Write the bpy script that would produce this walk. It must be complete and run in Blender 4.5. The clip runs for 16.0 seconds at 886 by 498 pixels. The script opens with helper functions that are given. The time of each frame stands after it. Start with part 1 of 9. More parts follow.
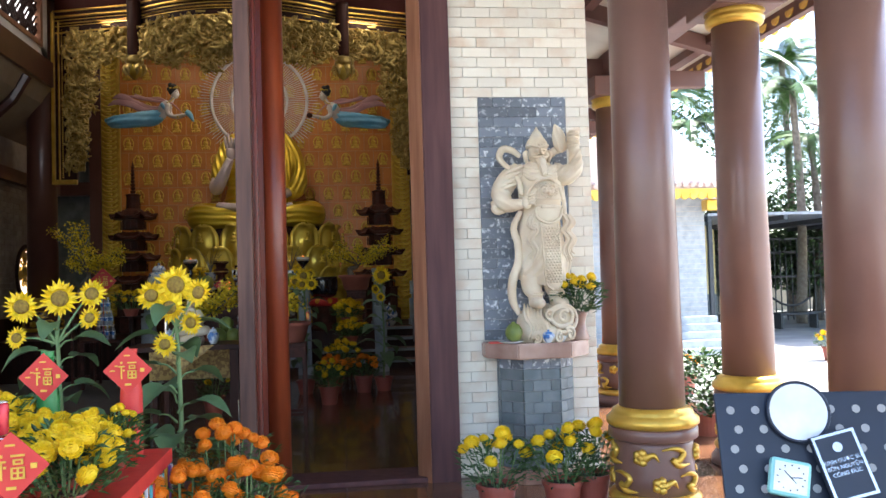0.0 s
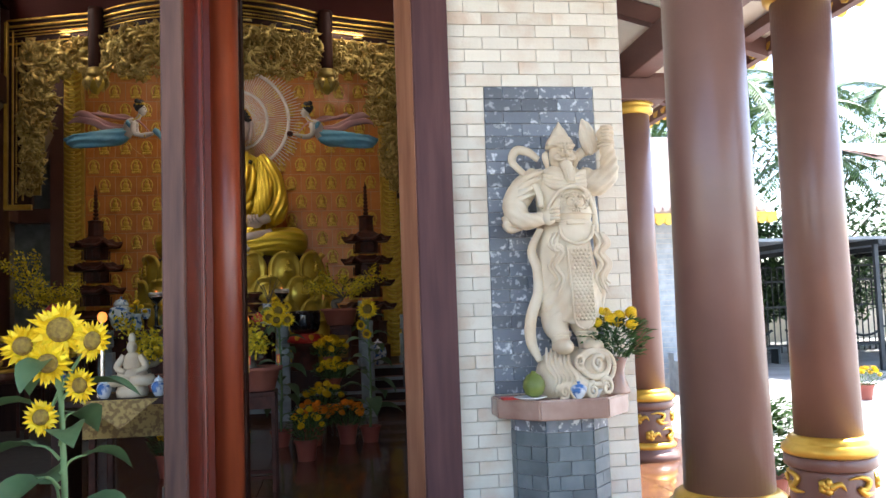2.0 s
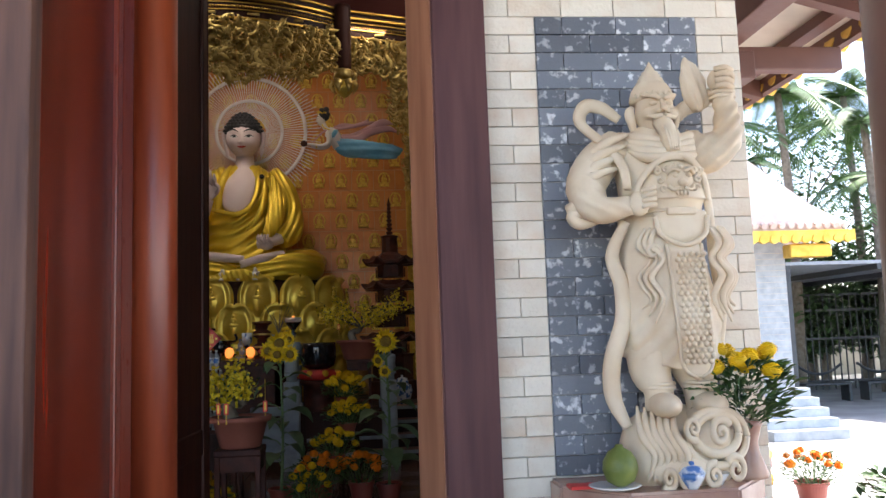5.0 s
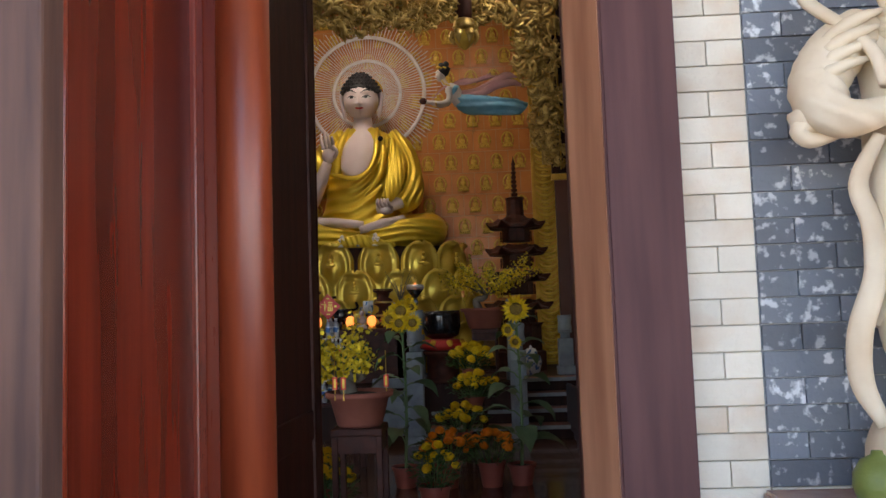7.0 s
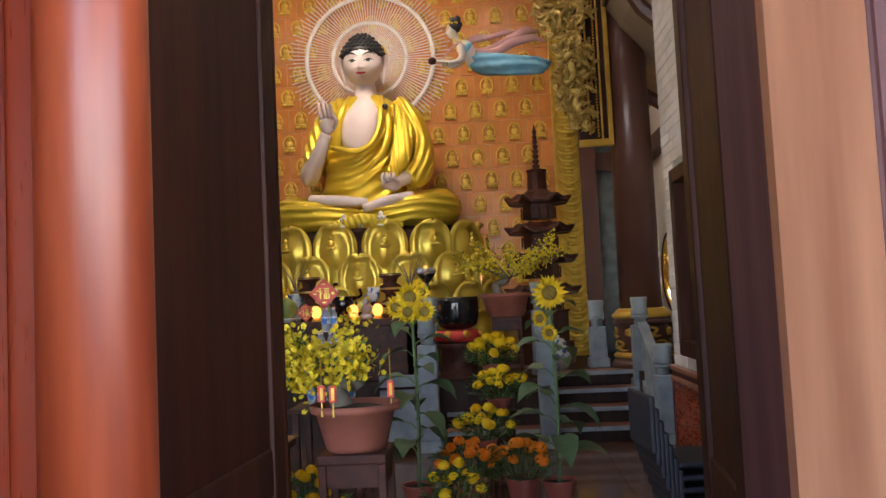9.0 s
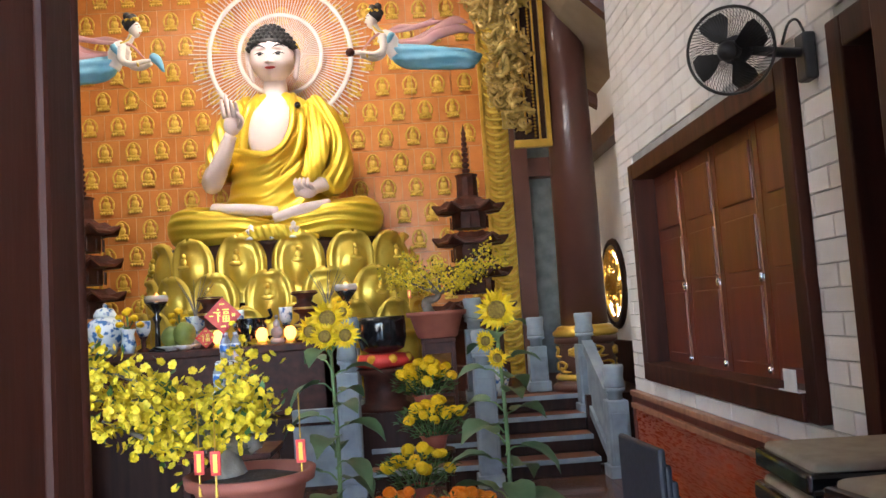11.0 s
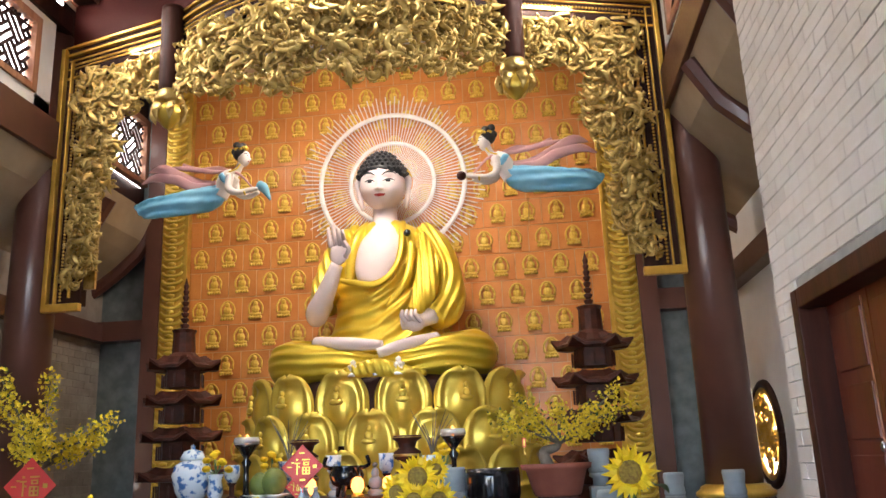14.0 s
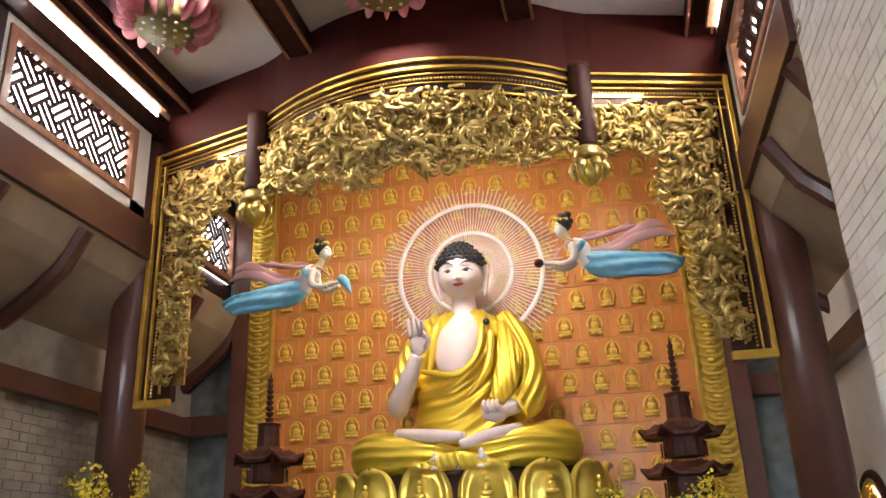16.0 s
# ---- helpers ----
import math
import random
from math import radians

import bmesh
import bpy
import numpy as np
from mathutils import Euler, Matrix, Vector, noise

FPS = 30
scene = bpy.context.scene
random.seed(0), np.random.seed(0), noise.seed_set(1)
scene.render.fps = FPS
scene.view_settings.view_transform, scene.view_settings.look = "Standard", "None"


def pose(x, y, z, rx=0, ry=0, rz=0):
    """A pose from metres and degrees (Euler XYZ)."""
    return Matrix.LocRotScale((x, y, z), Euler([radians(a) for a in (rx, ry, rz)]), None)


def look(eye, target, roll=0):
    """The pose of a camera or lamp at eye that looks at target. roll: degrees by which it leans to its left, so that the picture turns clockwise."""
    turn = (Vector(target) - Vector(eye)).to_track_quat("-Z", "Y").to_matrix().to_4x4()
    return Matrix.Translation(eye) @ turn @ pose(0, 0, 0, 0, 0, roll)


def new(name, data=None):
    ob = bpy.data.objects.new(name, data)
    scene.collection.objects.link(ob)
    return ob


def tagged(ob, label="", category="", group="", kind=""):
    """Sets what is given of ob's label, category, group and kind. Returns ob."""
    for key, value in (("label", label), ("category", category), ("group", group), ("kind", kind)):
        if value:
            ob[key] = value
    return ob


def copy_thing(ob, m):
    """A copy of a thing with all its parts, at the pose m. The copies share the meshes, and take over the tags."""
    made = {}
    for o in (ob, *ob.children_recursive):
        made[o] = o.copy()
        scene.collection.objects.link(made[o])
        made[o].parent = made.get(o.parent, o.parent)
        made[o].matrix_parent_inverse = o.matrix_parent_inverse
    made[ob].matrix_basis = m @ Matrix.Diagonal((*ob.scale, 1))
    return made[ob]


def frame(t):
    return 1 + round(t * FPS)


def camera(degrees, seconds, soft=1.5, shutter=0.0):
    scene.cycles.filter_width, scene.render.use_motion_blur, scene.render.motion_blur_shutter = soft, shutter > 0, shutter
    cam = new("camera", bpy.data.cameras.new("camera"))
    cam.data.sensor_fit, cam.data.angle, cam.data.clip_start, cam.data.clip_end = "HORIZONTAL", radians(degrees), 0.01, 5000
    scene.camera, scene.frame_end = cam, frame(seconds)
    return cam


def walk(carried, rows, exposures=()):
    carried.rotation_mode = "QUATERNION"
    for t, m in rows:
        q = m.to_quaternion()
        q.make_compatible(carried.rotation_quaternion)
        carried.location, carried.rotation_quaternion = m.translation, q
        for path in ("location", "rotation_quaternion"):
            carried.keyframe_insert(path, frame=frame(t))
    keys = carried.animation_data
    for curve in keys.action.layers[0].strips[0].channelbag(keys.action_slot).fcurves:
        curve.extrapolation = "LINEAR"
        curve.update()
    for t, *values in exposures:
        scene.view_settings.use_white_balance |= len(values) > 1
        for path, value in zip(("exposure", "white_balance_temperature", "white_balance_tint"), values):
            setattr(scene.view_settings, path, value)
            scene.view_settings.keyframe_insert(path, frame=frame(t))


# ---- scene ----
cam = camera(56.9, 16.0)
METRES, EYE, TILT, LEAN, TURN = 7.6, 1.62, 0.0, 0.0, -7.1
ROWS = [
    (0.0, 0.0, 0.0, 0.0, 0.06, 2.01, 1.66),
    (0.5, -0.0049, 0.0478, -0.0019, 0.15, 1.83, 1.32),
    (1.0, -0.0049, 0.0928, 0.0013, 0.2, 3.08, 1.63),
    (1.5, -0.001, 0.14, 0.0026, 0.21, 3.77, 1.72),
    (2.0, -0.006, 0.1872, 0.0047, -0.56, 4.17, 1.98),
    (2.5, 0.0019, 0.2325, 0.0048, -1.25, 4.8, 2.03),
    (3.0, 0.0028, 0.2756, 0.0039, -1.22, 5.0, 2.04),
    (5.5, -0.0034, 0.4384, 0.0089, 4.59, 6.48, 1.85),
    (6.0, -0.0041, 0.4583, 0.0072, 8.49, 5.77, 1.59),
    (6.5, -0.0155, 0.4882, 0.0053, 9.94, 4.78, 1.74),
    (7.0, -0.0268, 0.5227, 0.0062, 10.16, 4.49, 1.97),
    (7.5, -0.0318, 0.5654, 0.0062, 11.37, 4.56, 2.06),
    (8.0, -0.0464, 0.6117, 0.0041, 11.82, 3.67, 2.35),
    (8.5, -0.0572, 0.658, 0.0038, 11.46, 3.62, 2.58),
    (11.0, -0.1015, 0.8501, 0.0067, 5.2, 4.64, 3.78),
    (11.5, -0.101, 0.8794, 0.008, 2.95, 5.22, 4.25),
    (12.0, -0.0938, 0.9088, 0.0149, 2.68, 7.31, 3.75),
    (12.5, -0.0933, 0.9288, 0.0177, 5.11, 7.8, 3.09),
    (13.0, -0.1005, 0.9502, 0.0159, 8.55, 10.76, 2.96),
    (13.5, -0.1059, 0.9638, 0.0182, 11.59, 12.55, 2.52),
    (14.0, -0.1071, 0.9722, 0.0207, 13.62, 14.57, 2.29),
    (14.5, -0.1055, 0.9732, 0.0222, 15.59, 16.33, 2.03),
    (15.0, -0.1057, 0.972, 0.0225, 16.89, 17.87, 1.97),
    (15.5, -0.1057, 0.9709, 0.0234, 17.99, 19.36, 1.91),
    (16.0, -0.1048, 0.9684, 0.0239, 19.39, 20.84, 2.19),
]
EXPOSURES = [(0.0, 2.42, 6350, 12), (3.2, 2.4, 6350, 12), (5.5, 2.22, 6600, 16), (7.0, 2.55, 6700, 16), (7.5, 2.9, 6700, 16), (8.7, 3.5, 6700, 16),
             (10.8, 4.5, 6200, 14), (12.5, 4.5, 6200, 14), (14.5, 4.28, 6200, 14), (16.0, 4.22, 6200, 14)]
walk(cam, [(t, pose(0, 0, EYE, TILT, LEAN, TURN) @ pose(METRES * x, METRES * y, METRES * z, 90 + pitch, roll, yaw)) for t, x, y, z, yaw, pitch, roll in ROWS], EXPOSURES)

# ---- world and lights ----
CX = -1.76          # the hall's axis
SUN_UP, SUN_ROUND = radians(58), radians(75)
world = bpy.data.worlds.new("sky")
scene.world = world
world.use_nodes = True
sky = world.node_tree.nodes.new("ShaderNodeTexSky")
sky.sky_type, sky.sun_disc, sky.sun_elevation, sky.sun_rotation = "NISHITA", False, SUN_UP, SUN_ROUND
world.node_tree.links.new(sky.outputs[0], world.node_tree.nodes["Background"].inputs[0])
world.node_tree.nodes["Background"].inputs[1].default_value = 0.15


def lamp(name, kind, energy, eye, target, colour=(1, 1, 1), size=0.5, size_y=None, spot=60):
    data = bpy.data.lights.new(name, kind)
    data.energy, data.color = energy, colour
    if kind == "AREA":
        data.size = size
        if size_y:
            data.shape, data.size_y = "RECTANGLE", size_y
    elif kind == "SUN":
        data.angle = size
    else:
        data.shadow_soft_size = size
        if kind == "SPOT":
            data.spot_size, data.spot_blend = radians(spot), 0.8
    ob = new(name, data)
    ob.matrix_world = look(eye, target)
    return ob


SUN_FROM = Vector((math.sin(SUN_ROUND) * math.cos(SUN_UP), math.cos(SUN_ROUND) * math.cos(SUN_UP), math.sin(SUN_UP)))
lamp("sun", "SUN", 4.0, SUN_FROM * 30, (0, 0, 0), (1, 0.95, 0.86), radians(0.5))
# lamps behind the altar's arch, the ceiling's lotus lamps and light strips
for dx, watt in ((-2.2, 6.0), (0, 6.6), (2.2, 9.4)):
    lamp("arch_downlight", "AREA", watt, (CX + dx, 15.7, 6.7), (CX + dx * 0.7, 17.9, 3.6), (1, 0.87, 0.70), 0.6)
for dx in (-2.55, 0, 2.55):
    lamp("lotus_light", "AREA", 1.4, (CX + dx, 14.3, 7.05), (CX + dx * 0.8, 15.2, 0), (1, 0.92, 0.82), 0.7)
for dx in (-3.3, 3.3):
    lamp("strip_light", "AREA", 1.0, (CX + dx, 13.2, 7.3), (CX, 13.6, 3), (1, 0.96, 0.92), 0.05, 3.5)
# added fill under the hall's ceiling, no fitting belongs to it
lamp("hall_fill_light", "AREA", 1.3, (CX, 10.5, 7.55), (CX, 10.8, 0), (1, 0.96, 0.92), 1.2)


# ---- building helpers ----
def part(name, bm, material, parent=None, label="", smooth=False, at=None):
    """Links a bmesh as one mesh object, under a thing where one is given."""
    mesh = bpy.data.meshes.new(name)
    bm.normal_update()
    bm.to_mesh(mesh)
    bm.free()
    if smooth:
        mesh.shade_smooth()
    return linked(name, mesh, material, parent, label, at)


def linked(name, mesh, material, parent=None, label="", at=None):
    if material and not mesh.materials:
        mesh.materials.append(material)
    ob = new(name, mesh)
    if parent:
        ob.parent = parent
    if at is not None:
        ob.matrix_basis = at if isinstance(at, Matrix) else Matrix.Translation(at)
    if label:
        ob["label"] = label
    return ob


def thing(name, at, label, category, group="", turn=0):
    ob = new(name)
    ob.matrix_basis = pose(*at, 0, 0, turn)
    ob.empty_display_size = 0.1
    return tagged(ob, label, category, group)


def box(x0, x1, y0, y1, z0, z1, bevel=0.0, bm=None):
    own = bmesh.new()
    bmesh.ops.create_cube(own, size=1.0, matrix=Matrix.LocRotScale(((x0 + x1) / 2, (y0 + y1) / 2, (z0 + z1) / 2), None, (x1 - x0, y1 - y0, z1 - z0)))
    if bevel:
        bmesh.ops.bevel(own, geom=own.edges[:], offset=bevel, segments=2, affect="EDGES", profile=0.5)
    return joined(bm, own)


def joined(bm, own):
    if bm is None:
        return own
    mesh = bpy.data.meshes.new("tmp")
    own.to_mesh(mesh)
    own.free()
    bm.from_mesh(mesh)
    bpy.data.meshes.remove(mesh)
    return bm


def boxes(rows, bevel=0.0):
    bm = bmesh.new()
    for r in rows:
        box(*r, bevel=bevel, bm=bm)
    return bm


def lathe(profile, n=32, bm=None, centre=(0, 0, 0), ribs=0, depth=0.0, squash=1.0):
    """Turns (radius, height) pairs round the z axis; ribs: lobes of that depth."""
    bm = bm or bmesh.new()
    rings = []
    for r, z in profile:
        ring = []
        for k in range(n):
            a = 2 * math.pi * k / n
            q = r * (1 + depth * math.cos(ribs * a)) if ribs else r
            ring.append(bm.verts.new((centre[0] + q * math.cos(a), centre[1] + squash * q * math.sin(a), centre[2] + z)))
        rings.append(ring)
    for a, b in zip(rings, rings[1:]):
        for k in range(n):
            bm.faces.new((a[k], a[(k + 1) % n], b[(k + 1) % n], b[k]))
    if profile[0][0] > 1e-4:
        bm.faces.new(rings[0][::-1])
    if profile[-1][0] > 1e-4:
        bm.faces.new(rings[-1])
    return bm


def smooth_path(points, steps=6):
    """Catmull-Rom through points (any length of tuple)."""
    p = [np.array(q, float) for q in points]
    p = [2 * p[0] - p[1]] + p + [2 * p[-1] - p[-2]]
    out = []
    for a, b, c, d in zip(p, p[1:], p[2:], p[3:]):
        for k in range(steps):
            t = k / steps
            out.append(0.5 * (2 * b + (c - a) * t + (2 * a - 5 * b + 4 * c - d) * t * t + (3 * b - 3 * c + d - a) * t ** 3))
    out.append(p[-2])
    return out


def tube(points, radius, n=8, bm=None, steps=0, flat=1.0):
    """A tube along points; radius a number or one per point; flat squashes it along its second axis."""
    bm = bm or bmesh.new()
    radii = radius if isinstance(radius, (list, tuple)) else [radius] * len(points)
    rows = [(*q, r) for q, r in zip(points, radii)]
    if steps:
        rows = smooth_path(rows, steps)
    pts = [Vector(r[:3]) for r in rows]
    rings, side = [], None
    for i, q in enumerate(pts):
        d = (pts[min(i + 1, len(pts) - 1)] - pts[max(i - 1, 0)])
        d = d.normalized() if d.length > 1e-9 else Vector((0, 0, 1))
        if side is None:
            side = d.cross(Vector((0, 1, 0)) if abs(d.y) < 0.9 else Vector((1, 0, 0))).normalized()
        side = (side - d * side.dot(d)).normalized()
        up = d.cross(side)
        r = max(float(rows[i][3]), 1e-4)
        rings.append([bm.verts.new(q + r * (math.cos(2 * math.pi * k / n) * side + flat * math.sin(2 * math.pi * k / n) * up)) for k in range(n)])
    for a, b in zip(rings, rings[1:]):
        for k in range(n):
            bm.faces.new((a[k], a[(k + 1) % n], b[(k + 1) % n], b[k]))
    bm.faces.new(rings[0][::-1])
    bm.faces.new(rings[-1])
    return bm


def ball(centre, size, bm=None, sub=2, turn=None):
    own = bmesh.new()
    s = size if isinstance(size, (tuple, list)) else (size,) * 3
    bmesh.ops.create_icosphere(own, subdivisions=sub, radius=1.0, matrix=Matrix.LocRotScale(centre, turn, s))
    return joined(bm, own)


def plate(points, thick, bm=None, bevel=0.0):
    """A flat outline in x, z, given a thickness along y (from 0 to -thick)."""
    own = bmesh.new()
    f = own.faces.new([own.verts.new((x, 0, z)) for x, z in points])
    r = bmesh.ops.extrude_face_region(own, geom=[f])
    bmesh.ops.translate(own, verts=[v for v in r["geom"] if isinstance(v, bmesh.types.BMVert)], vec=(0, -thick, 0))
    bmesh.ops.recalc_face_normals(own, faces=own.faces[:])
    if bevel:
        bmesh.ops.bevel(own, geom=own.edges[:], offset=bevel, segments=1, affect="EDGES")
    return joined(bm, own)


def rough(bm, size, scale):
    for v in bm.verts:
        v.co += noise.noise_vector(v.co * scale) * size
    return bm


# ---- materials ----
def material(name, colour, rough_=0.5, metal=0.0, second=None, scale=8.0, detail=6.0, mix=(0.35, 0.65), bump=0.0, bump_scale=40.0,
             stretch=(1, 1, 1), coat=0.0, spread=0.0, emit=0.0, rough_var=0.08, transmission=0.0, island=False, spec=0.5):
    m = bpy.data.materials.new(name)
    m.use_nodes = True
    nt = m.node_tree
    b = nt.nodes["Principled BSDF"]
    N, L = nt.nodes.new, nt.links.new
    co = N("ShaderNodeTexCoord")
    mp = N("ShaderNodeMapping")
    mp.inputs["Scale"].default_value = stretch
    L(co.outputs["Object"], mp.inputs[0])
    if spread and not island:      # shared meshes: every piece takes its own stretch of the pattern
        own, far = N("ShaderNodeObjectInfo"), N("ShaderNodeMath")
        far.operation = "MULTIPLY"
        far.inputs[1].default_value = 60.0
        L(own.outputs["Random"], far.inputs[0])
        L(far.outputs[0], mp.inputs["Location"])
    n1 = N("ShaderNodeTexNoise")
    n1.inputs["Scale"].default_value, n1.inputs["Detail"].default_value = scale, detail
    L(mp.outputs[0], n1.inputs["Vector"])
    ramp = N("ShaderNodeValToRGB")
    ramp.color_ramp.elements[0].position, ramp.color_ramp.elements[1].position = mix
    second = second or tuple(c * 0.8 for c in colour)
    ramp.color_ramp.elements[0].color, ramp.color_ramp.elements[1].color = (*second, 1), (*colour, 1)
    L(n1.outputs["Fac"], ramp.inputs[0])
    out = ramp.outputs[0]
    if spread:
        hsv = N("ShaderNodeHueSaturation")
        info = N("ShaderNodeNewGeometry") if island else N("ShaderNodeObjectInfo")
        rng = N("ShaderNodeMapRange")
        rng.inputs["To Min"].default_value, rng.inputs["To Max"].default_value = 1 - spread, 1 + spread
        L(info.outputs["Random Per Island" if island else "Random"], rng.inputs[0])
        L(rng.outputs[0], hsv.inputs["Value"])
        L(out, hsv.inputs["Color"])
        out = hsv.outputs[0]
    L(out, b.inputs["Base Color"])
    n2 = N("ShaderNodeTexNoise")
    n2.inputs["Scale"].default_value, n2.inputs["Detail"].default_value = bump_scale, 4
    L(mp.outputs[0], n2.inputs["Vector"])
    rr = N("ShaderNodeMapRange")
    rr.inputs["To Min"].default_value, rr.inputs["To Max"].default_value = max(0.02, rough_ - rough_var), min(1, rough_ + rough_var)
    L(n2.outputs["Fac"], rr.inputs[0])
    L(rr.outputs[0], b.inputs["Roughness"])
    b.inputs["Metallic"].default_value = metal
    b.inputs["Coat Weight"].default_value = coat
    b.inputs["Specular IOR Level"].default_value = spec
    b.inputs["Transmission Weight"].default_value = transmission
    if bump:
        bp = N("ShaderNodeBump")
        bp.inputs["Strength"].default_value, bp.inputs["Distance"].default_value = min(1, bump), 0.01
        L(n2.outputs["Fac"], bp.inputs["Height"])
        L(bp.outputs[0], b.inputs["Normal"])
    if emit:
        b.inputs["Emission Color"].default_value, b.inputs["Emission Strength"].default_value = (*colour, 1), emit
    return m


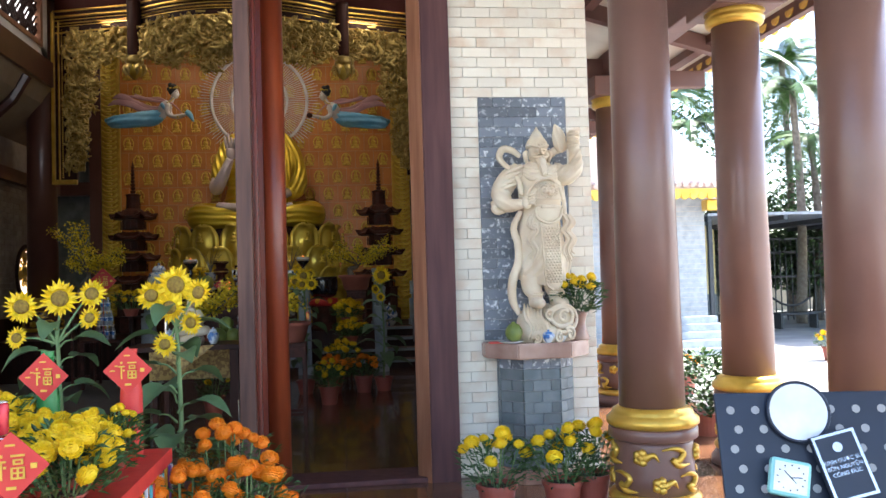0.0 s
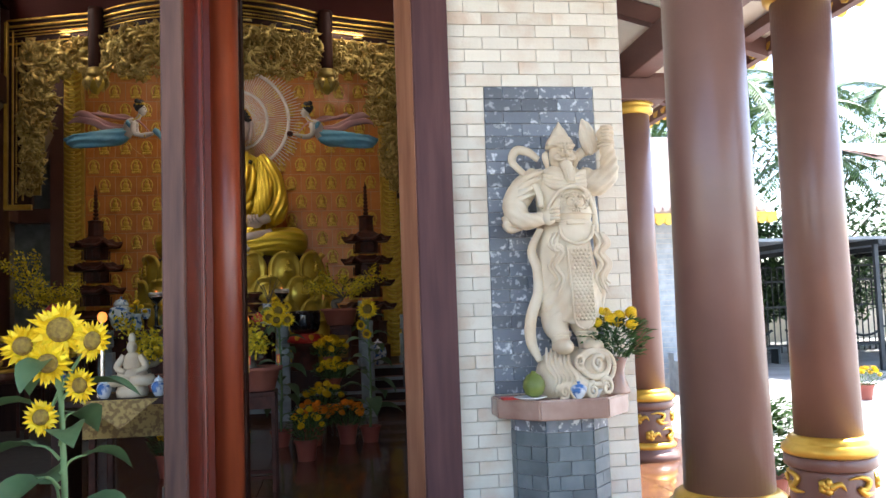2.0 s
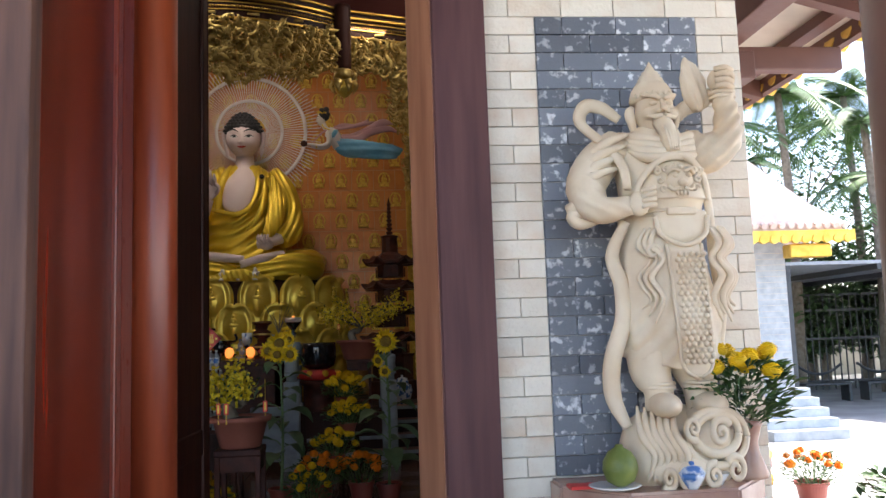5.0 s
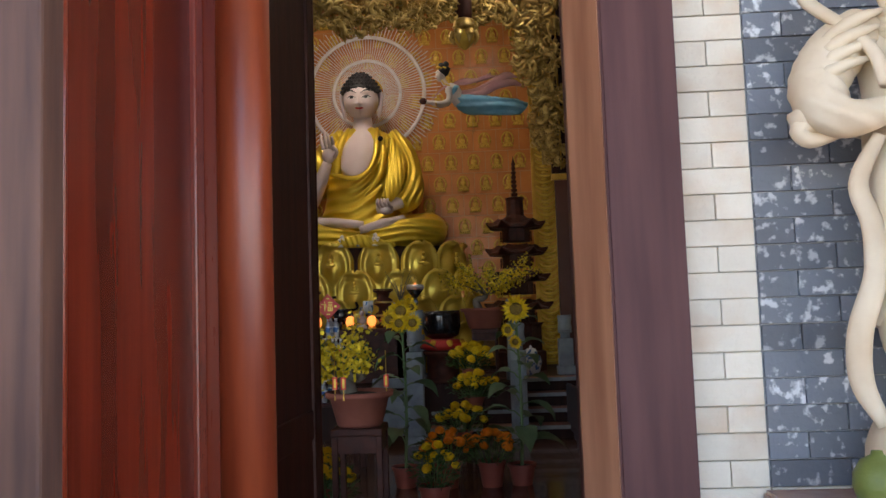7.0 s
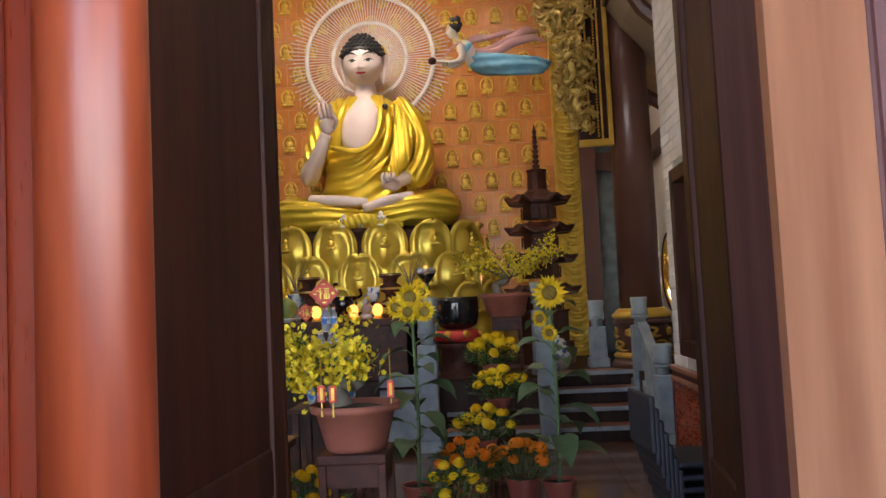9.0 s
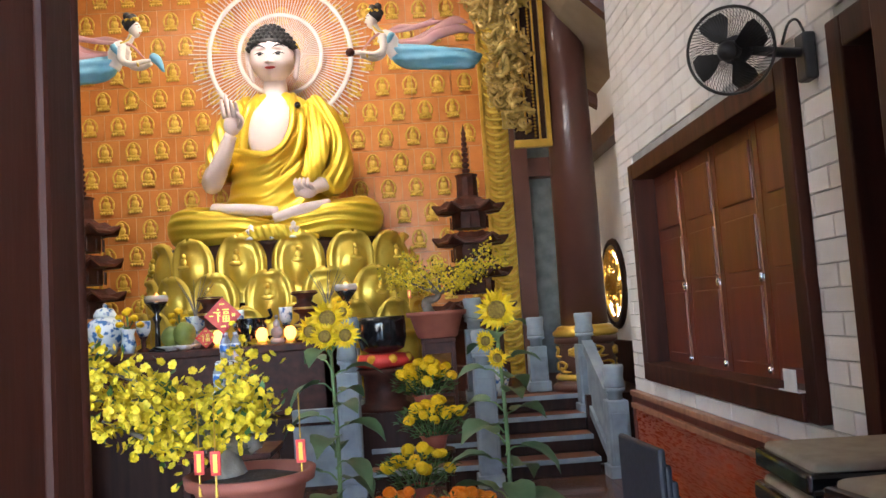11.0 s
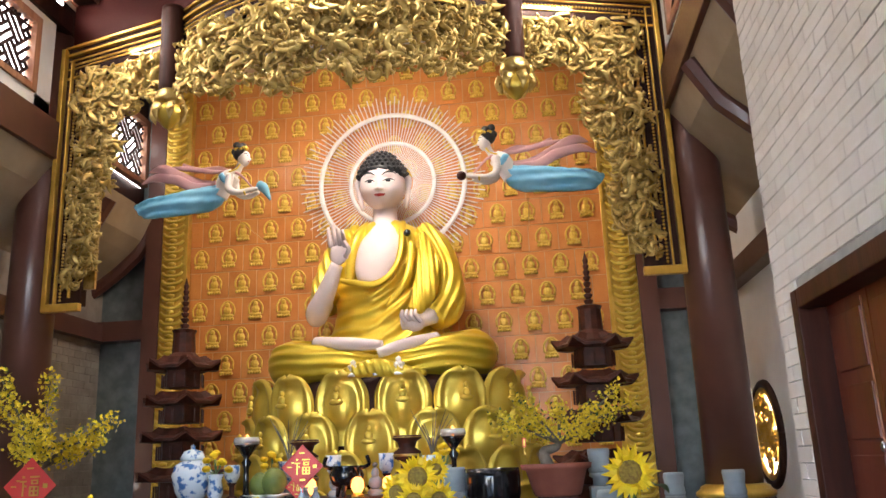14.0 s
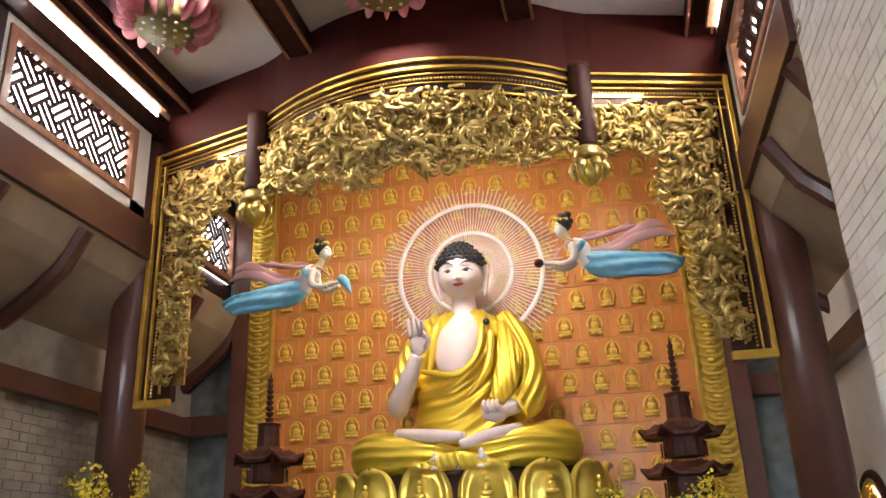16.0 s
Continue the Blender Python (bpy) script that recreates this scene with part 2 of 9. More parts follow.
GRAIN = (3, 3, 0.25)
M = dict(
    floor=material("polished_brown_floor", (0.16, 0.075, 0.04), 0.18, second=(0.10, 0.045, 0.028), scale=3, bump=0.02, spread=0.12, coat=0.3),
    joint=material("grey_joint", (0.12, 0.11, 0.10), 0.9),
    concrete=material("sunlit_concrete", (0.42, 0.41, 0.39), 0.85, second=(0.30, 0.29, 0.28), scale=1.2, bump=0.3),
    plaster=material("cream_plaster", (0.72, 0.66, 0.55), 0.85, second=(0.62, 0.56, 0.46), scale=2, bump=0.1),
    white=material("white_paint", (0.78, 0.77, 0.75), 0.7, second=(0.70, 0.69, 0.68), scale=2, bump=0.05),
    brick=material("pale_stone_brick", (0.83, 0.77, 0.64), 0.6, second=(0.70, 0.55, 0.40), scale=4, mix=(0.26, 0.5), bump=0.25, bump_scale=60, spread=0.09),
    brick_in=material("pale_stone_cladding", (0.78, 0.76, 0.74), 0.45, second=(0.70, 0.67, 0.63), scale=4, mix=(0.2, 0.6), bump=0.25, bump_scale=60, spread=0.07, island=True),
    # the pale cladding again, with the west aisle's shade put into its colour
    brick_shaded=material("stone_cladding_darkened_for_shade", (0.36, 0.31, 0.26), 0.7, second=(0.26, 0.22, 0.18), scale=4, bump=0.2, bump_scale=60, spread=0.1, island=True),
    mortar=material("mortar", (0.60, 0.53, 0.43), 0.95, bump=0.3),
    slate=material("blue_grey_granite", (0.62, 0.64, 0.66), 0.45, second=(0.165, 0.185, 0.215), scale=26, mix=(0.56, 0.65), detail=9, bump=0.3, bump_scale=50, spread=0.34),
    slate_plain=material("grey_green_stone", (0.20, 0.23, 0.23), 0.5, second=(0.12, 0.145, 0.15), scale=6, bump=0.2, spread=0.2),
    slate_mortar=material("pale_joint", (0.44, 0.44, 0.43), 0.9),
    marble=material("red_marble", (0.52, 0.36, 0.28), 0.2, second=(0.30, 0.16, 0.12), scale=5, mix=(0.3, 0.7)),
    statue=material("cream_carved_stone", (0.77, 0.67, 0.50), 0.6, second=(0.66, 0.52, 0.35), scale=5, bump=0.25, bump_scale=26),
    post_wood=material("weathered_purple_wood", (0.115, 0.048, 0.046), 0.6, second=(0.075, 0.029, 0.030), scale=5, stretch=GRAIN, bump=0.08, spec=0.3),
    grey_wood=material("greyed_brown_wood", (0.15, 0.076, 0.054), 0.6, second=(0.07, 0.036, 0.030), scale=5, stretch=GRAIN, bump=0.08, spec=0.3),
    red_wood=material("lacquered_red_wood", (0.25, 0.038, 0.012), 0.3, second=(0.12, 0.014, 0.007), scale=3, mix=(0.25, 0.75), stretch=GRAIN, bump=0.02, coat=0.2),
    orange_wood=material("orange_brown_wood", (0.42, 0.20, 0.11), 0.4, second=(0.28, 0.115, 0.06), scale=5, stretch=GRAIN, bump=0.05, coat=0.2),
    dark_wood=material("dark_brown_wood", (0.045, 0.016, 0.010), 0.5, second=(0.022, 0.008, 0.006), scale=4, stretch=GRAIN, bump=0.05, spec=0.2),
    inner_wood=material("dark_red_brown_wood", (0.065, 0.018, 0.010), 0.5, second=(0.03, 0.009, 0.006), scale=4, stretch=GRAIN, bump=0.05, spec=0.25),
    shutter=material("glossy_shutter_wood", (0.17, 0.034, 0.016), 0.34, second=(0.10, 0.018, 0.009), scale=3, mix=(0.25, 0.75), stretch=GRAIN, bump=0.015, coat=0.1),
    maroon=material("maroon_lacquer", (0.066, 0.013, 0.010), 0.65, second=(0.06, 0.011, 0.008), scale=2, bump=0.03, spec=0.15),
    column=material("brown_column_paint", (0.20, 0.105, 0.08), 0.35, second=(0.165, 0.085, 0.066), scale=2, bump=0.04, coat=0.1),
    column_in=material("dark_column_lacquer", (0.125, 0.050, 0.035), 0.35, second=(0.095, 0.036, 0.026), scale=2, bump=0.03, coat=0.3),
    beam=material("brown_beam_paint", (0.17, 0.08, 0.06), 0.5, second=(0.13, 0.06, 0.047), scale=2, bump=0.05),
    gold=material("gold_leaf", (0.82, 0.62, 0.11), 0.34, metal=0.6, second=(0.72, 0.49, 0.06), scale=4, rough_var=0.03),
    gold_pale=material("pale_gilding", (0.70, 0.53, 0.18), 0.3, metal=0.7, second=(0.36, 0.23, 0.05), scale=9, bump=0.12, bump_scale=30),
    gold_paint=material("yellow_gold_paint", (0.78, 0.50, 0.09), 0.32, metal=0.55, second=(0.60, 0.36, 0.05), scale=6, bump=0.1),
    white_gilt=material("white_gilt", (0.80, 0.76, 0.73), 0.45, second=(0.74, 0.67, 0.62), scale=9),
    robe=material("gold_robe", (0.80, 0.60, 0.06), 0.34, metal=0.55, second=(0.74, 0.52, 0.04), scale=2, rough_var=0.02),
    tile=material("orange_glazed_tile", (0.66, 0.265, 0.062), 0.3, second=(0.57, 0.20, 0.042), scale=3, bump=0.05, spread=0.06),
    grout=material("tile_joint", (0.66, 0.40, 0.19), 0.8),
    tile_gold=material("gilded_relief", (0.84, 0.60, 0.10), 0.4, metal=0.15, second=(0.62, 0.36, 0.04), scale=30, bump=0.5, bump_scale=60),
    skin=material("pale_painted_skin", (0.74, 0.62, 0.60), 0.5, second=(0.70, 0.575, 0.555), scale=3),
    skin_white=material("white_painted_skin", (0.80, 0.74, 0.68), 0.5, second=(0.76, 0.69, 0.62), scale=3),
    black=material("black_lacquer", (0.012, 0.012, 0.014), 0.15, coat=0.4),
    hair=material("black_curls", (0.015, 0.015, 0.018), 0.5, bump=0.3),
    lips=material("red_paint", (0.55, 0.05, 0.05), 0.4),
    blue_cloth=material("sky_blue_painted_cloth", (0.27, 0.60, 0.76), 0.45, second=(0.16, 0.47, 0.66), scale=3),
    pink_cloth=material("pink_painted_ribbon", (0.66, 0.38, 0.36), 0.5, second=(0.56, 0.28, 0.28), scale=3),
    stone=material("grey_carved_stone", (0.34, 0.38, 0.40), 0.75, second=(0.23, 0.26, 0.285), scale=5, bump=0.3),
    terracotta=material("terracotta", (0.34, 0.105, 0.065), 0.7, second=(0.26, 0.075, 0.05), scale=4, bump=0.15),
    red_plastic=material("red_plastic_pot", (0.36, 0.09, 0.06), 0.45, second=(0.30, 0.07, 0.05), scale=3),
    soil=material("dark_soil", (0.06, 0.04, 0.025), 0.95, bump=0.8),
    leaf=material("green_leaf", (0.055, 0.13, 0.03), 0.5, second=(0.03, 0.08, 0.02), scale=9, spread=0.3, island=True),
    leaf_sun=material("sunflower_leaf", (0.10, 0.17, 0.07), 0.55, second=(0.06, 0.12, 0.045), scale=6, spread=0.2, island=True),
    stem=material("green_stem", (0.16, 0.26, 0.10), 0.6),
    yellow=material("yellow_petals", (0.86, 0.62, 0.01), 0.6, second=(0.78, 0.48, 0.0), scale=20, spread=0.12, island=True),
    lemon=material("lemon_yellow_blossom", (0.76, 0.58, 0.02), 0.6, second=(0.62, 0.44, 0.012), scale=20, spread=0.15, island=True),
    orange=material("orange_petals", (0.90, 0.30, 0.01), 0.6, second=(0.80, 0.20, 0.0), scale=20, spread=0.12, island=True),
    seed=material("sunflower_seed_disc", (0.16, 0.09, 0.02), 0.9, second=(0.30, 0.20, 0.03), scale=60, bump=0.6),
    bark=material("grey_bark", (0.22, 0.19, 0.15), 0.9, second=(0.14, 0.11, 0.08), scale=9, bump=0.5),
    red_paper=material("red_lucky_paper", (0.66, 0.045, 0.03), 0.5, second=(0.58, 0.03, 0.025), scale=6),
    red_can=material("red_printed_can", (0.55, 0.03, 0.04), 0.25, metal=0.3, second=(0.48, 0.02, 0.03), scale=5),
    tin=material("bright_tin", (0.75, 0.75, 0.75), 0.22, metal=1.0),
    glass=material("clear_plastic", (0.88, 0.93, 0.97), 0.12, transmission=0.55),
    blue=material("cobalt_blue_glaze", (0.03, 0.10, 0.42), 0.2),
    porcelain=material("blue_and_white_porcelain", (0.72, 0.78, 0.82), 0.15, second=(0.08, 0.20, 0.48), scale=14, mix=(0.42, 0.5)),
    china=material("white_porcelain", (0.80, 0.80, 0.76), 0.2),
    green_fruit=material("green_fruit_skin", (0.21, 0.25, 0.055), 0.5, second=(0.13, 0.17, 0.035), scale=7, bump=0.3),
    carved_wood=material("carved_red_brown_wood", (0.085, 0.024, 0.014), 0.5, second=(0.04, 0.012, 0.008), scale=9, bump=0.2, spec=0.25),
    brocade=material("gold_brocade", (0.50, 0.34, 0.10), 0.55, second=(0.26, 0.15, 0.04), scale=26, mix=(0.45, 0.55), bump=0.2),
    panel_wood=material("dark_red_panel_wood", (0.20, 0.026, 0.012), 0.25, second=(0.06, 0.009, 0.005), scale=2.5, mix=(0.3, 0.7), stretch=GRAIN, rough_var=0.03, spec=0.35),
    black_mesh=material("black_wire", (0.025, 0.023, 0.022), 0.4),
    light=material("white_light", (1.0, 0.93, 0.82), 0.5, emit=3.5),
    warm_light=material("amber_glow", (1.0, 0.26, 0.05), 0.5, emit=0.35),
    daylight=material("daylight_pane", (1.0, 0.97, 0.9), 0.5, emit=0.5),
    pink_petal=material("pink_lotus_petal", (0.66, 0.20, 0.24), 0.45, second=(0.72, 0.38, 0.38), scale=5),
    pod=material("olive_pod", (0.20, 0.17, 0.05), 0.5, second=(0.14, 0.12, 0.03), scale=6),
    maroon_board=material("red_brown_board", (0.40, 0.075, 0.022), 0.28, second=(0.30, 0.05, 0.016), scale=3, stretch=(3, 0.3, 3), coat=0.2),
    blue_grey=material("dark_blue_grey_plastic", (0.025, 0.03, 0.045), 0.5),
    green_can=material("green_printed_wrap", (0.05, 0.30, 0.08), 0.3),
    slate_light=material("pale_blue_grey_brick", (0.42, 0.46, 0.48), 0.7, second=(0.30, 0.34, 0.37), scale=6, bump=0.3),
    metal_pale=material("grey_sheet_metal", (0.30, 0.32, 0.34), 0.5, metal=0.3),
    aisle=material("warm_brown_plaster", (0.42, 0.33, 0.22), 0.85, second=(0.34, 0.26, 0.17), scale=2, bump=0.05),
    mullion=material("glossy_orange_red_post", (0.34, 0.065, 0.02), 0.38, second=(0.20, 0.032, 0.012), scale=4, stretch=GRAIN, bump=0.03, spec=0.8),
    navy=material("navy_plastic_board", (0.012, 0.018, 0.035), 0.4),
    teal=material("pale_teal_plastic", (0.30, 0.66, 0.62), 0.4),
    paper=material("white_paper", (0.78, 0.80, 0.82), 0.6),
    roof=material("pale_sun_bleached_roof_tile", (0.74, 0.60, 0.53), 0.7, second=(0.62, 0.46, 0.39), scale=4, bump=0.2),
    ochre=material("ochre_wall", (0.66, 0.56, 0.26), 0.8, second=(0.58, 0.48, 0.22), scale=2),
    metal_dark=material("dark_steel", (0.06, 0.065, 0.07), 0.5, metal=0.5),
    palm=material("palm_leaf", (0.09, 0.17, 0.05), 0.5, second=(0.05, 0.11, 0.03), scale=5, spread=0.35, island=True),
    teak=material("teak_board", (0.30, 0.11, 0.05), 0.4, second=(0.20, 0.065, 0.03), scale=4, stretch=(0.3, 3, 3)),
    purple=material("purple_cloth", (0.20, 0.08, 0.32), 0.7), cyan=material("turquoise_cloth", (0.10, 0.42, 0.46), 0.7),
    saffron=material("saffron_cloth", (0.80, 0.46, 0.03), 0.6, second=(0.72, 0.36, 0.02), scale=6),
    beige_cloth=material("beige_cushion", (0.40, 0.34, 0.25), 0.85, second=(0.32, 0.27, 0.20), scale=12, bump=0.3),
    white_cloth=material("white_cloth", (0.75, 0.74, 0.70), 0.8),
)

# ---- the hall's shell ----
HALF = 3.51          # from the axis to the nave's walls
XR, XL = CX + HALF, CX - HALF
FRONT = 6.58         # outer face of the front wall


def structure(name, bm, material_, label="", category=""):
    return tagged(part(name, bm, material_), label, category, kind="structure")


ground = structure("ground", box(-150, 200, -150, 250, -0.6, -0.16), M["concrete"], "pale concrete yard in bright sun", "ground")
floor = structure("floor", box(-10, 4.4, -5, 20, -0.3, -0.004), M["joint"], "polished reddish brown tiled floor", "floor")

# front wall: two piers beside the doors, and the wall over them
wall_front = structure("wall_front", boxes([(0.9, 2.08, FRONT + 0.012, 6.88, 0, 9.0), (-5.6, CX * 2 - 0.9, FRONT + 0.012, 6.88, 0, 9.0),
                                            (CX * 2 - 0.9, 0.9, FRONT + 0.012, 6.88, 4.2, 9.0)]), M["mortar"], "front wall clad in pale stone bricks", "wall")
# nave's right wall with a door and a shuttered window
wall_east = structure("wall_east", boxes([(XR + 0.012, XR + 0.3, 6.88, 8.45, 0, 9), (XR + 0.012, XR + 0.3, 8.45, 9.58, 2.71, 9), (XR + 0.012, XR + 0.3, 9.58, 9.95, 0, 9),
                                          (XR + 0.012, XR + 0.3, 9.95, 12.6, 0, 1.1), (XR + 0.012, XR + 0.3, 9.95, 12.6, 2.7, 9), (XR + 0.012, XR + 0.3, 12.6, 13.05, 0, 9)]),
                      M["slate_mortar"], "side wall clad in pale stone bricks", "wall")
# hardly seen wall; its dark colour is chosen to cut bounced daylight
wall_west = structure("wall_west", boxes([(XL - 0.3, XL, 6.88, 13.05, 0, 9)]), M["dark_wood"], "unseen side wall, coloured dark to keep the hall dim", "wall")
# the aisles beside the altar
wall_aisle_east = structure("wall_aisle_east", boxes([(2.6, 2.9, 13.05, 19.4, 0, 8), (XR + 0.3, 2.9, 12.75, 13.05, 0, 8)]), M["white"], "grey plastered aisle wall", "wall")
wall_aisle_west = structure("wall_aisle_west", boxes([(CX * 2 - 2.9, CX * 2 - 2.6, 13.05, 19.4, 0, 8), (CX * 2 - 2.9, XL - 0.3, 12.75, 13.05, 0, 8)]), M["brick_shaded"], "stone clad aisle wall", "wall")
wall_back = structure("wall_back", boxes([(CX - 5, CX + 5, 18.64, 18.95, 0, 9.2)]), M["slate_plain"], "dark back wall behind the altar", "wall")
ceiling = structure("ceiling", boxes([(XL - 0.5, XR + 0.5, 6.6, 16.6, 7.7, 7.9), (XL - 0.5, XR + 0.5, 16.6, 19.0, 7.9, 8.1)]), M["white"], "pale ceiling between dark beams", "ceiling")
wall_nave_east = structure("wall_nave_east", boxes([(XR, XR + 0.25, 13.05, 15.65, 6.9, 7.7), (XR, XR + 0.25, 15.35, 15.65, 5.8, 6.9), (XR, XR + 0.25, 13.05, 13.1, 5.8, 6.9), (XR, XR + 0.25, 13.05, 15.65, 5.8, 5.98)]), M["brick_in"], "upper nave wall", "wall")
wall_nave_west = structure("wall_nave_west", boxes([(XL - 0.25, XL, 13.05, 15.65, 6.9, 7.7), (XL - 0.25, XL, 15.35, 15.65, 5.8, 6.9), (XL - 0.25, XL, 13.05, 13.1, 5.8, 6.9), (XL - 0.25, XL, 13.05, 15.65, 5.8, 5.98)]), M["brick_in"], "upper nave wall", "wall")
for x0, x1 in ((XR - 0.06, XR + 0.34), (XL - 0.34, XL + 0.06)):
    structure("nave_beam", box(x0, x1, 13.05, 16.1, 5.34, 5.8, 0.01), M["column_in"], "dark timber beam under the clerestory", "beam")
    structure("nave_beam", box(x0, x1, 12.6, 15.9, 7.0, 7.25, 0.01), M["dark_wood"], "dark timber beam over the clerestory", "beam")
# added blockers: close the gaps over the aisles against sky light
for name, x0, x1 in (("wall_chancel_east", XR + 0.3, XR + 0.5), ("wall_chancel_west", XL - 0.5, XL - 0.3)):
    structure(name, box(x0, x1, 15.65, 18.64, 5.45, 8.1), M["dark_wood"], "added dark wall that blocks sky light above the aisle", "wall")
    structure(name, box(x0, x1, 13.1, 15.65, 5.45, 5.97), M["dark_wood"], "added dark wall that blocks sky light under the clerestory", "wall")
# maroon wall over the altar, bowed towards the hall


def bow(x):
    u = abs(x - CX)
    return 14.65 + 0.75 * (u / 1.87) ** 2 if u < 1.87 else 15.4 + 0.5 * (u - 1.87) / 1.64


def bowed(x0, x1, z0, z1, front, back, n=28, bm=None):
    """A strip that follows the bow of the arch, from front to back behind its line."""
    bm = bm or bmesh.new()
    rows = []
    for k in range(n + 1):
        x = x0 + (x1 - x0) * k / n
        rows.append([bm.verts.new((x, bow(x) + d, z)) for d, z in ((front, z0), (front, z1), (back, z1), (back, z0))])
    for a, b in zip(rows, rows[1:]):
        for k in range(4):
            bm.faces.new((a[k], b[k], b[(k + 1) % 4], a[(k + 1) % 4]))
    bm.faces.new(rows[0])
    bm.faces.new(rows[-1][::-1])
    bmesh.ops.recalc_face_normals(bm, faces=bm.faces[:])
    return bm


wall_arch = structure("wall_arch", bowed(XL, XR, 6.36, 7.7, 0.12, 0.4), M["maroon"], "maroon lacquered bowed wall over the altar", "wall")
# rear of the veranda
wall_veranda = structure("wall_veranda", boxes([(-10, -9.7, -5, 6.88, 0, 5), (-9.7, -5.6, FRONT, 6.88, 0, 6)]), M["plaster"], "plain veranda wall", "wall")
dais = structure("dais", boxes([(CX - 4.3, 0.62, 15.0, 18.64, 0, 0.72), (0.62, 1.8, 15.9, 18.64, 0, 0.72), (1.8, 2.6, 15.3, 18.64, 0, 0.72)]), M["dark_wood"], "raised dark platform of the altar", "platform")
back_tiles = structure("altar_wall", box(CX - 3.2, CX + 3.2, 18.5, 18.638, 0.72, 8.6), M["grout"], "altar wall of orange tiles with gilded reliefs", "wall")

# ---- front: pier, door, veranda ----
def slabs(parent, cells, depth, mesh_name, material_, axis="y", at=0.0, sign=-1):
    """Bricks as parts: cells of (u0, u1, z0, z1) on a wall across axis, proud towards sign; alike ones share a mesh."""
    made = {}
    for u0, u1, z0, z1 in cells:
        key = (round(u1 - u0, 3), round(z1 - z0, 3))
        if key not in made:
            w, h = key
            bm = box(-w / 2, w / 2, -depth / 2, depth / 2, -h / 2, h / 2) if axis == "y" else box(-depth / 2, depth / 2, -w / 2, w / 2, -h / 2, h / 2)
            bmesh.ops.bevel(bm, geom=bm.edges[:], offset=0.0015, segments=1, affect="EDGES")
            made[key] = bpy.data.meshes.new(mesh_name)
            bm.to_mesh(made[key])
            bm.free()
        off = at + sign * depth / 2 + random.uniform(-0.0015, 0.0015)
        mid = ((u0 + u1) / 2, off, (z0 + z1) / 2) if axis == "y" else (off, (u0 + u1) / 2, (z0 + z1) / 2)
        linked(mesh_name, made[key], material_, parent, at=mid)


def courses(u0, u1, z0, z1, length, height, joint, hole=None):
    """Running bond cells; hole: (u0, u1, z0, z1) left free."""
    out, row, z = [], 0, z0
    while z < z1 - 0.01:
        top = min(z + height, z1)
        spans = [(u0, u1)]
        if hole and z >= hole[2] - 0.01 and top <= hole[3] + 0.01:
            spans = [(u0, hole[0]), (hole[1], u1)]
        for a, b in spans:
            u = a - (length / 2 if row % 2 else 0)
            while u < b - 0.005:
                s, e = max(u, a), min(u + length, b)
                if e - s > 0.02:
                    out.append((s + joint / 2, e - joint / 2, z + joint / 2, top - joint / 2))
                u += length
        z, row = top, row + 1
    return out


ROW = 0.083
PANEL = (1.14, 1.878, 1.10, 1.10 + 24 * ROW)
low = 1.10 - 13 * ROW
cells = courses(0.902, 2.078, low, low + 54 * ROW, 0.24, ROW, 0.004, PANEL)
BRICKS_FRONT = cells          # laid at the end of the file
BRICKS_PANEL = courses(*PANEL, 0.245, ROW, 0.004)
structure("panel_bed", box(PANEL[0], PANEL[1], FRONT + 0.004, FRONT + 0.014, PANEL[2], PANEL[3]), M["slate_mortar"], "pale joints of a grey granite panel", "wall")


def door_post():
    t = thing("door_jamb", (0.0, 0.0, 0.0), "purple-brown timber door jamb with an orange chamfer", "door frame")
    bm = bmesh.new()
    outline = [(0.672, 6.47), (0.9, 6.47), (0.9, 6.96), (0.60, 6.96), (0.60, 6.63)]
    vs = [[bm.verts.new((x, y, z)) for x, y in outline] for z in (0.0, 4.2)]
    for k in range(5):
        bm.faces.new((vs[0][k], vs[0][(k + 1) % 5], vs[1][(k + 1) % 5], vs[1][k]))
    bm.faces.new(vs[0][::-1]), bm.faces.new(vs[1])
    bmesh.ops.bevel(bm, geom=[e for e in bm.edges if abs(e.verts[0].co.z - e.verts[1].co.z) > 1], offset=0.006, segments=2, affect="EDGES")
    bmesh.ops.recalc_face_normals(bm, faces=bm.faces[:])
    part("post", bm, M["post_wood"], t)
    own = bmesh.new()
    q = [(0.664, 6.466), (0.572, 6.585), (0.572, 6.62), (0.598, 6.64), (0.676, 6.49)]
    vs = [[own.verts.new((x, y, z)) for x, y in q] for z in (0.002, 4.198)]
    for k in range(5):
        own.faces.new((vs[0][k], vs[0][(k + 1) % 5], vs[1][(k + 1) % 5], vs[1][k]))
    own.faces.new(vs[0][::-1]), own.faces.new(vs[1])
    bmesh.ops.recalc_face_normals(own, faces=own.faces[:])
    part("chamfer_board", own, M["orange_wood"], t, "orange-brown planed edge board")
    return t


door_post()
lintel = structure("door_lintel", box(-4.42, 0.9, 6.5, 6.93, 4.2, 4.45, 0.01), M["post_wood"], "dark timber lintel over the doors", "lintel")
structure("threshold", box(-4.42, 0.9, 6.5, 6.9, -0.002, 0.045, 0.012), M["post_wood"], "low dark timber threshold", "threshold")


def mullion(x):
    t = thing("door_mullion", (x, 6.72, 0), "glossy rounded red timber door post", "door post")
    part("post", lathe([(0.096, 0.045), (0.096, 4.2)], 40), M["mullion"], t, smooth=True)
    part("core", box(-0.07, 0.03, 0.02, 0.2, 0.045, 4.2, 0.008), M["dark_wood"], t, "dark square timber core")


mullion(-0.53), mullion(CX * 2 + 0.54)


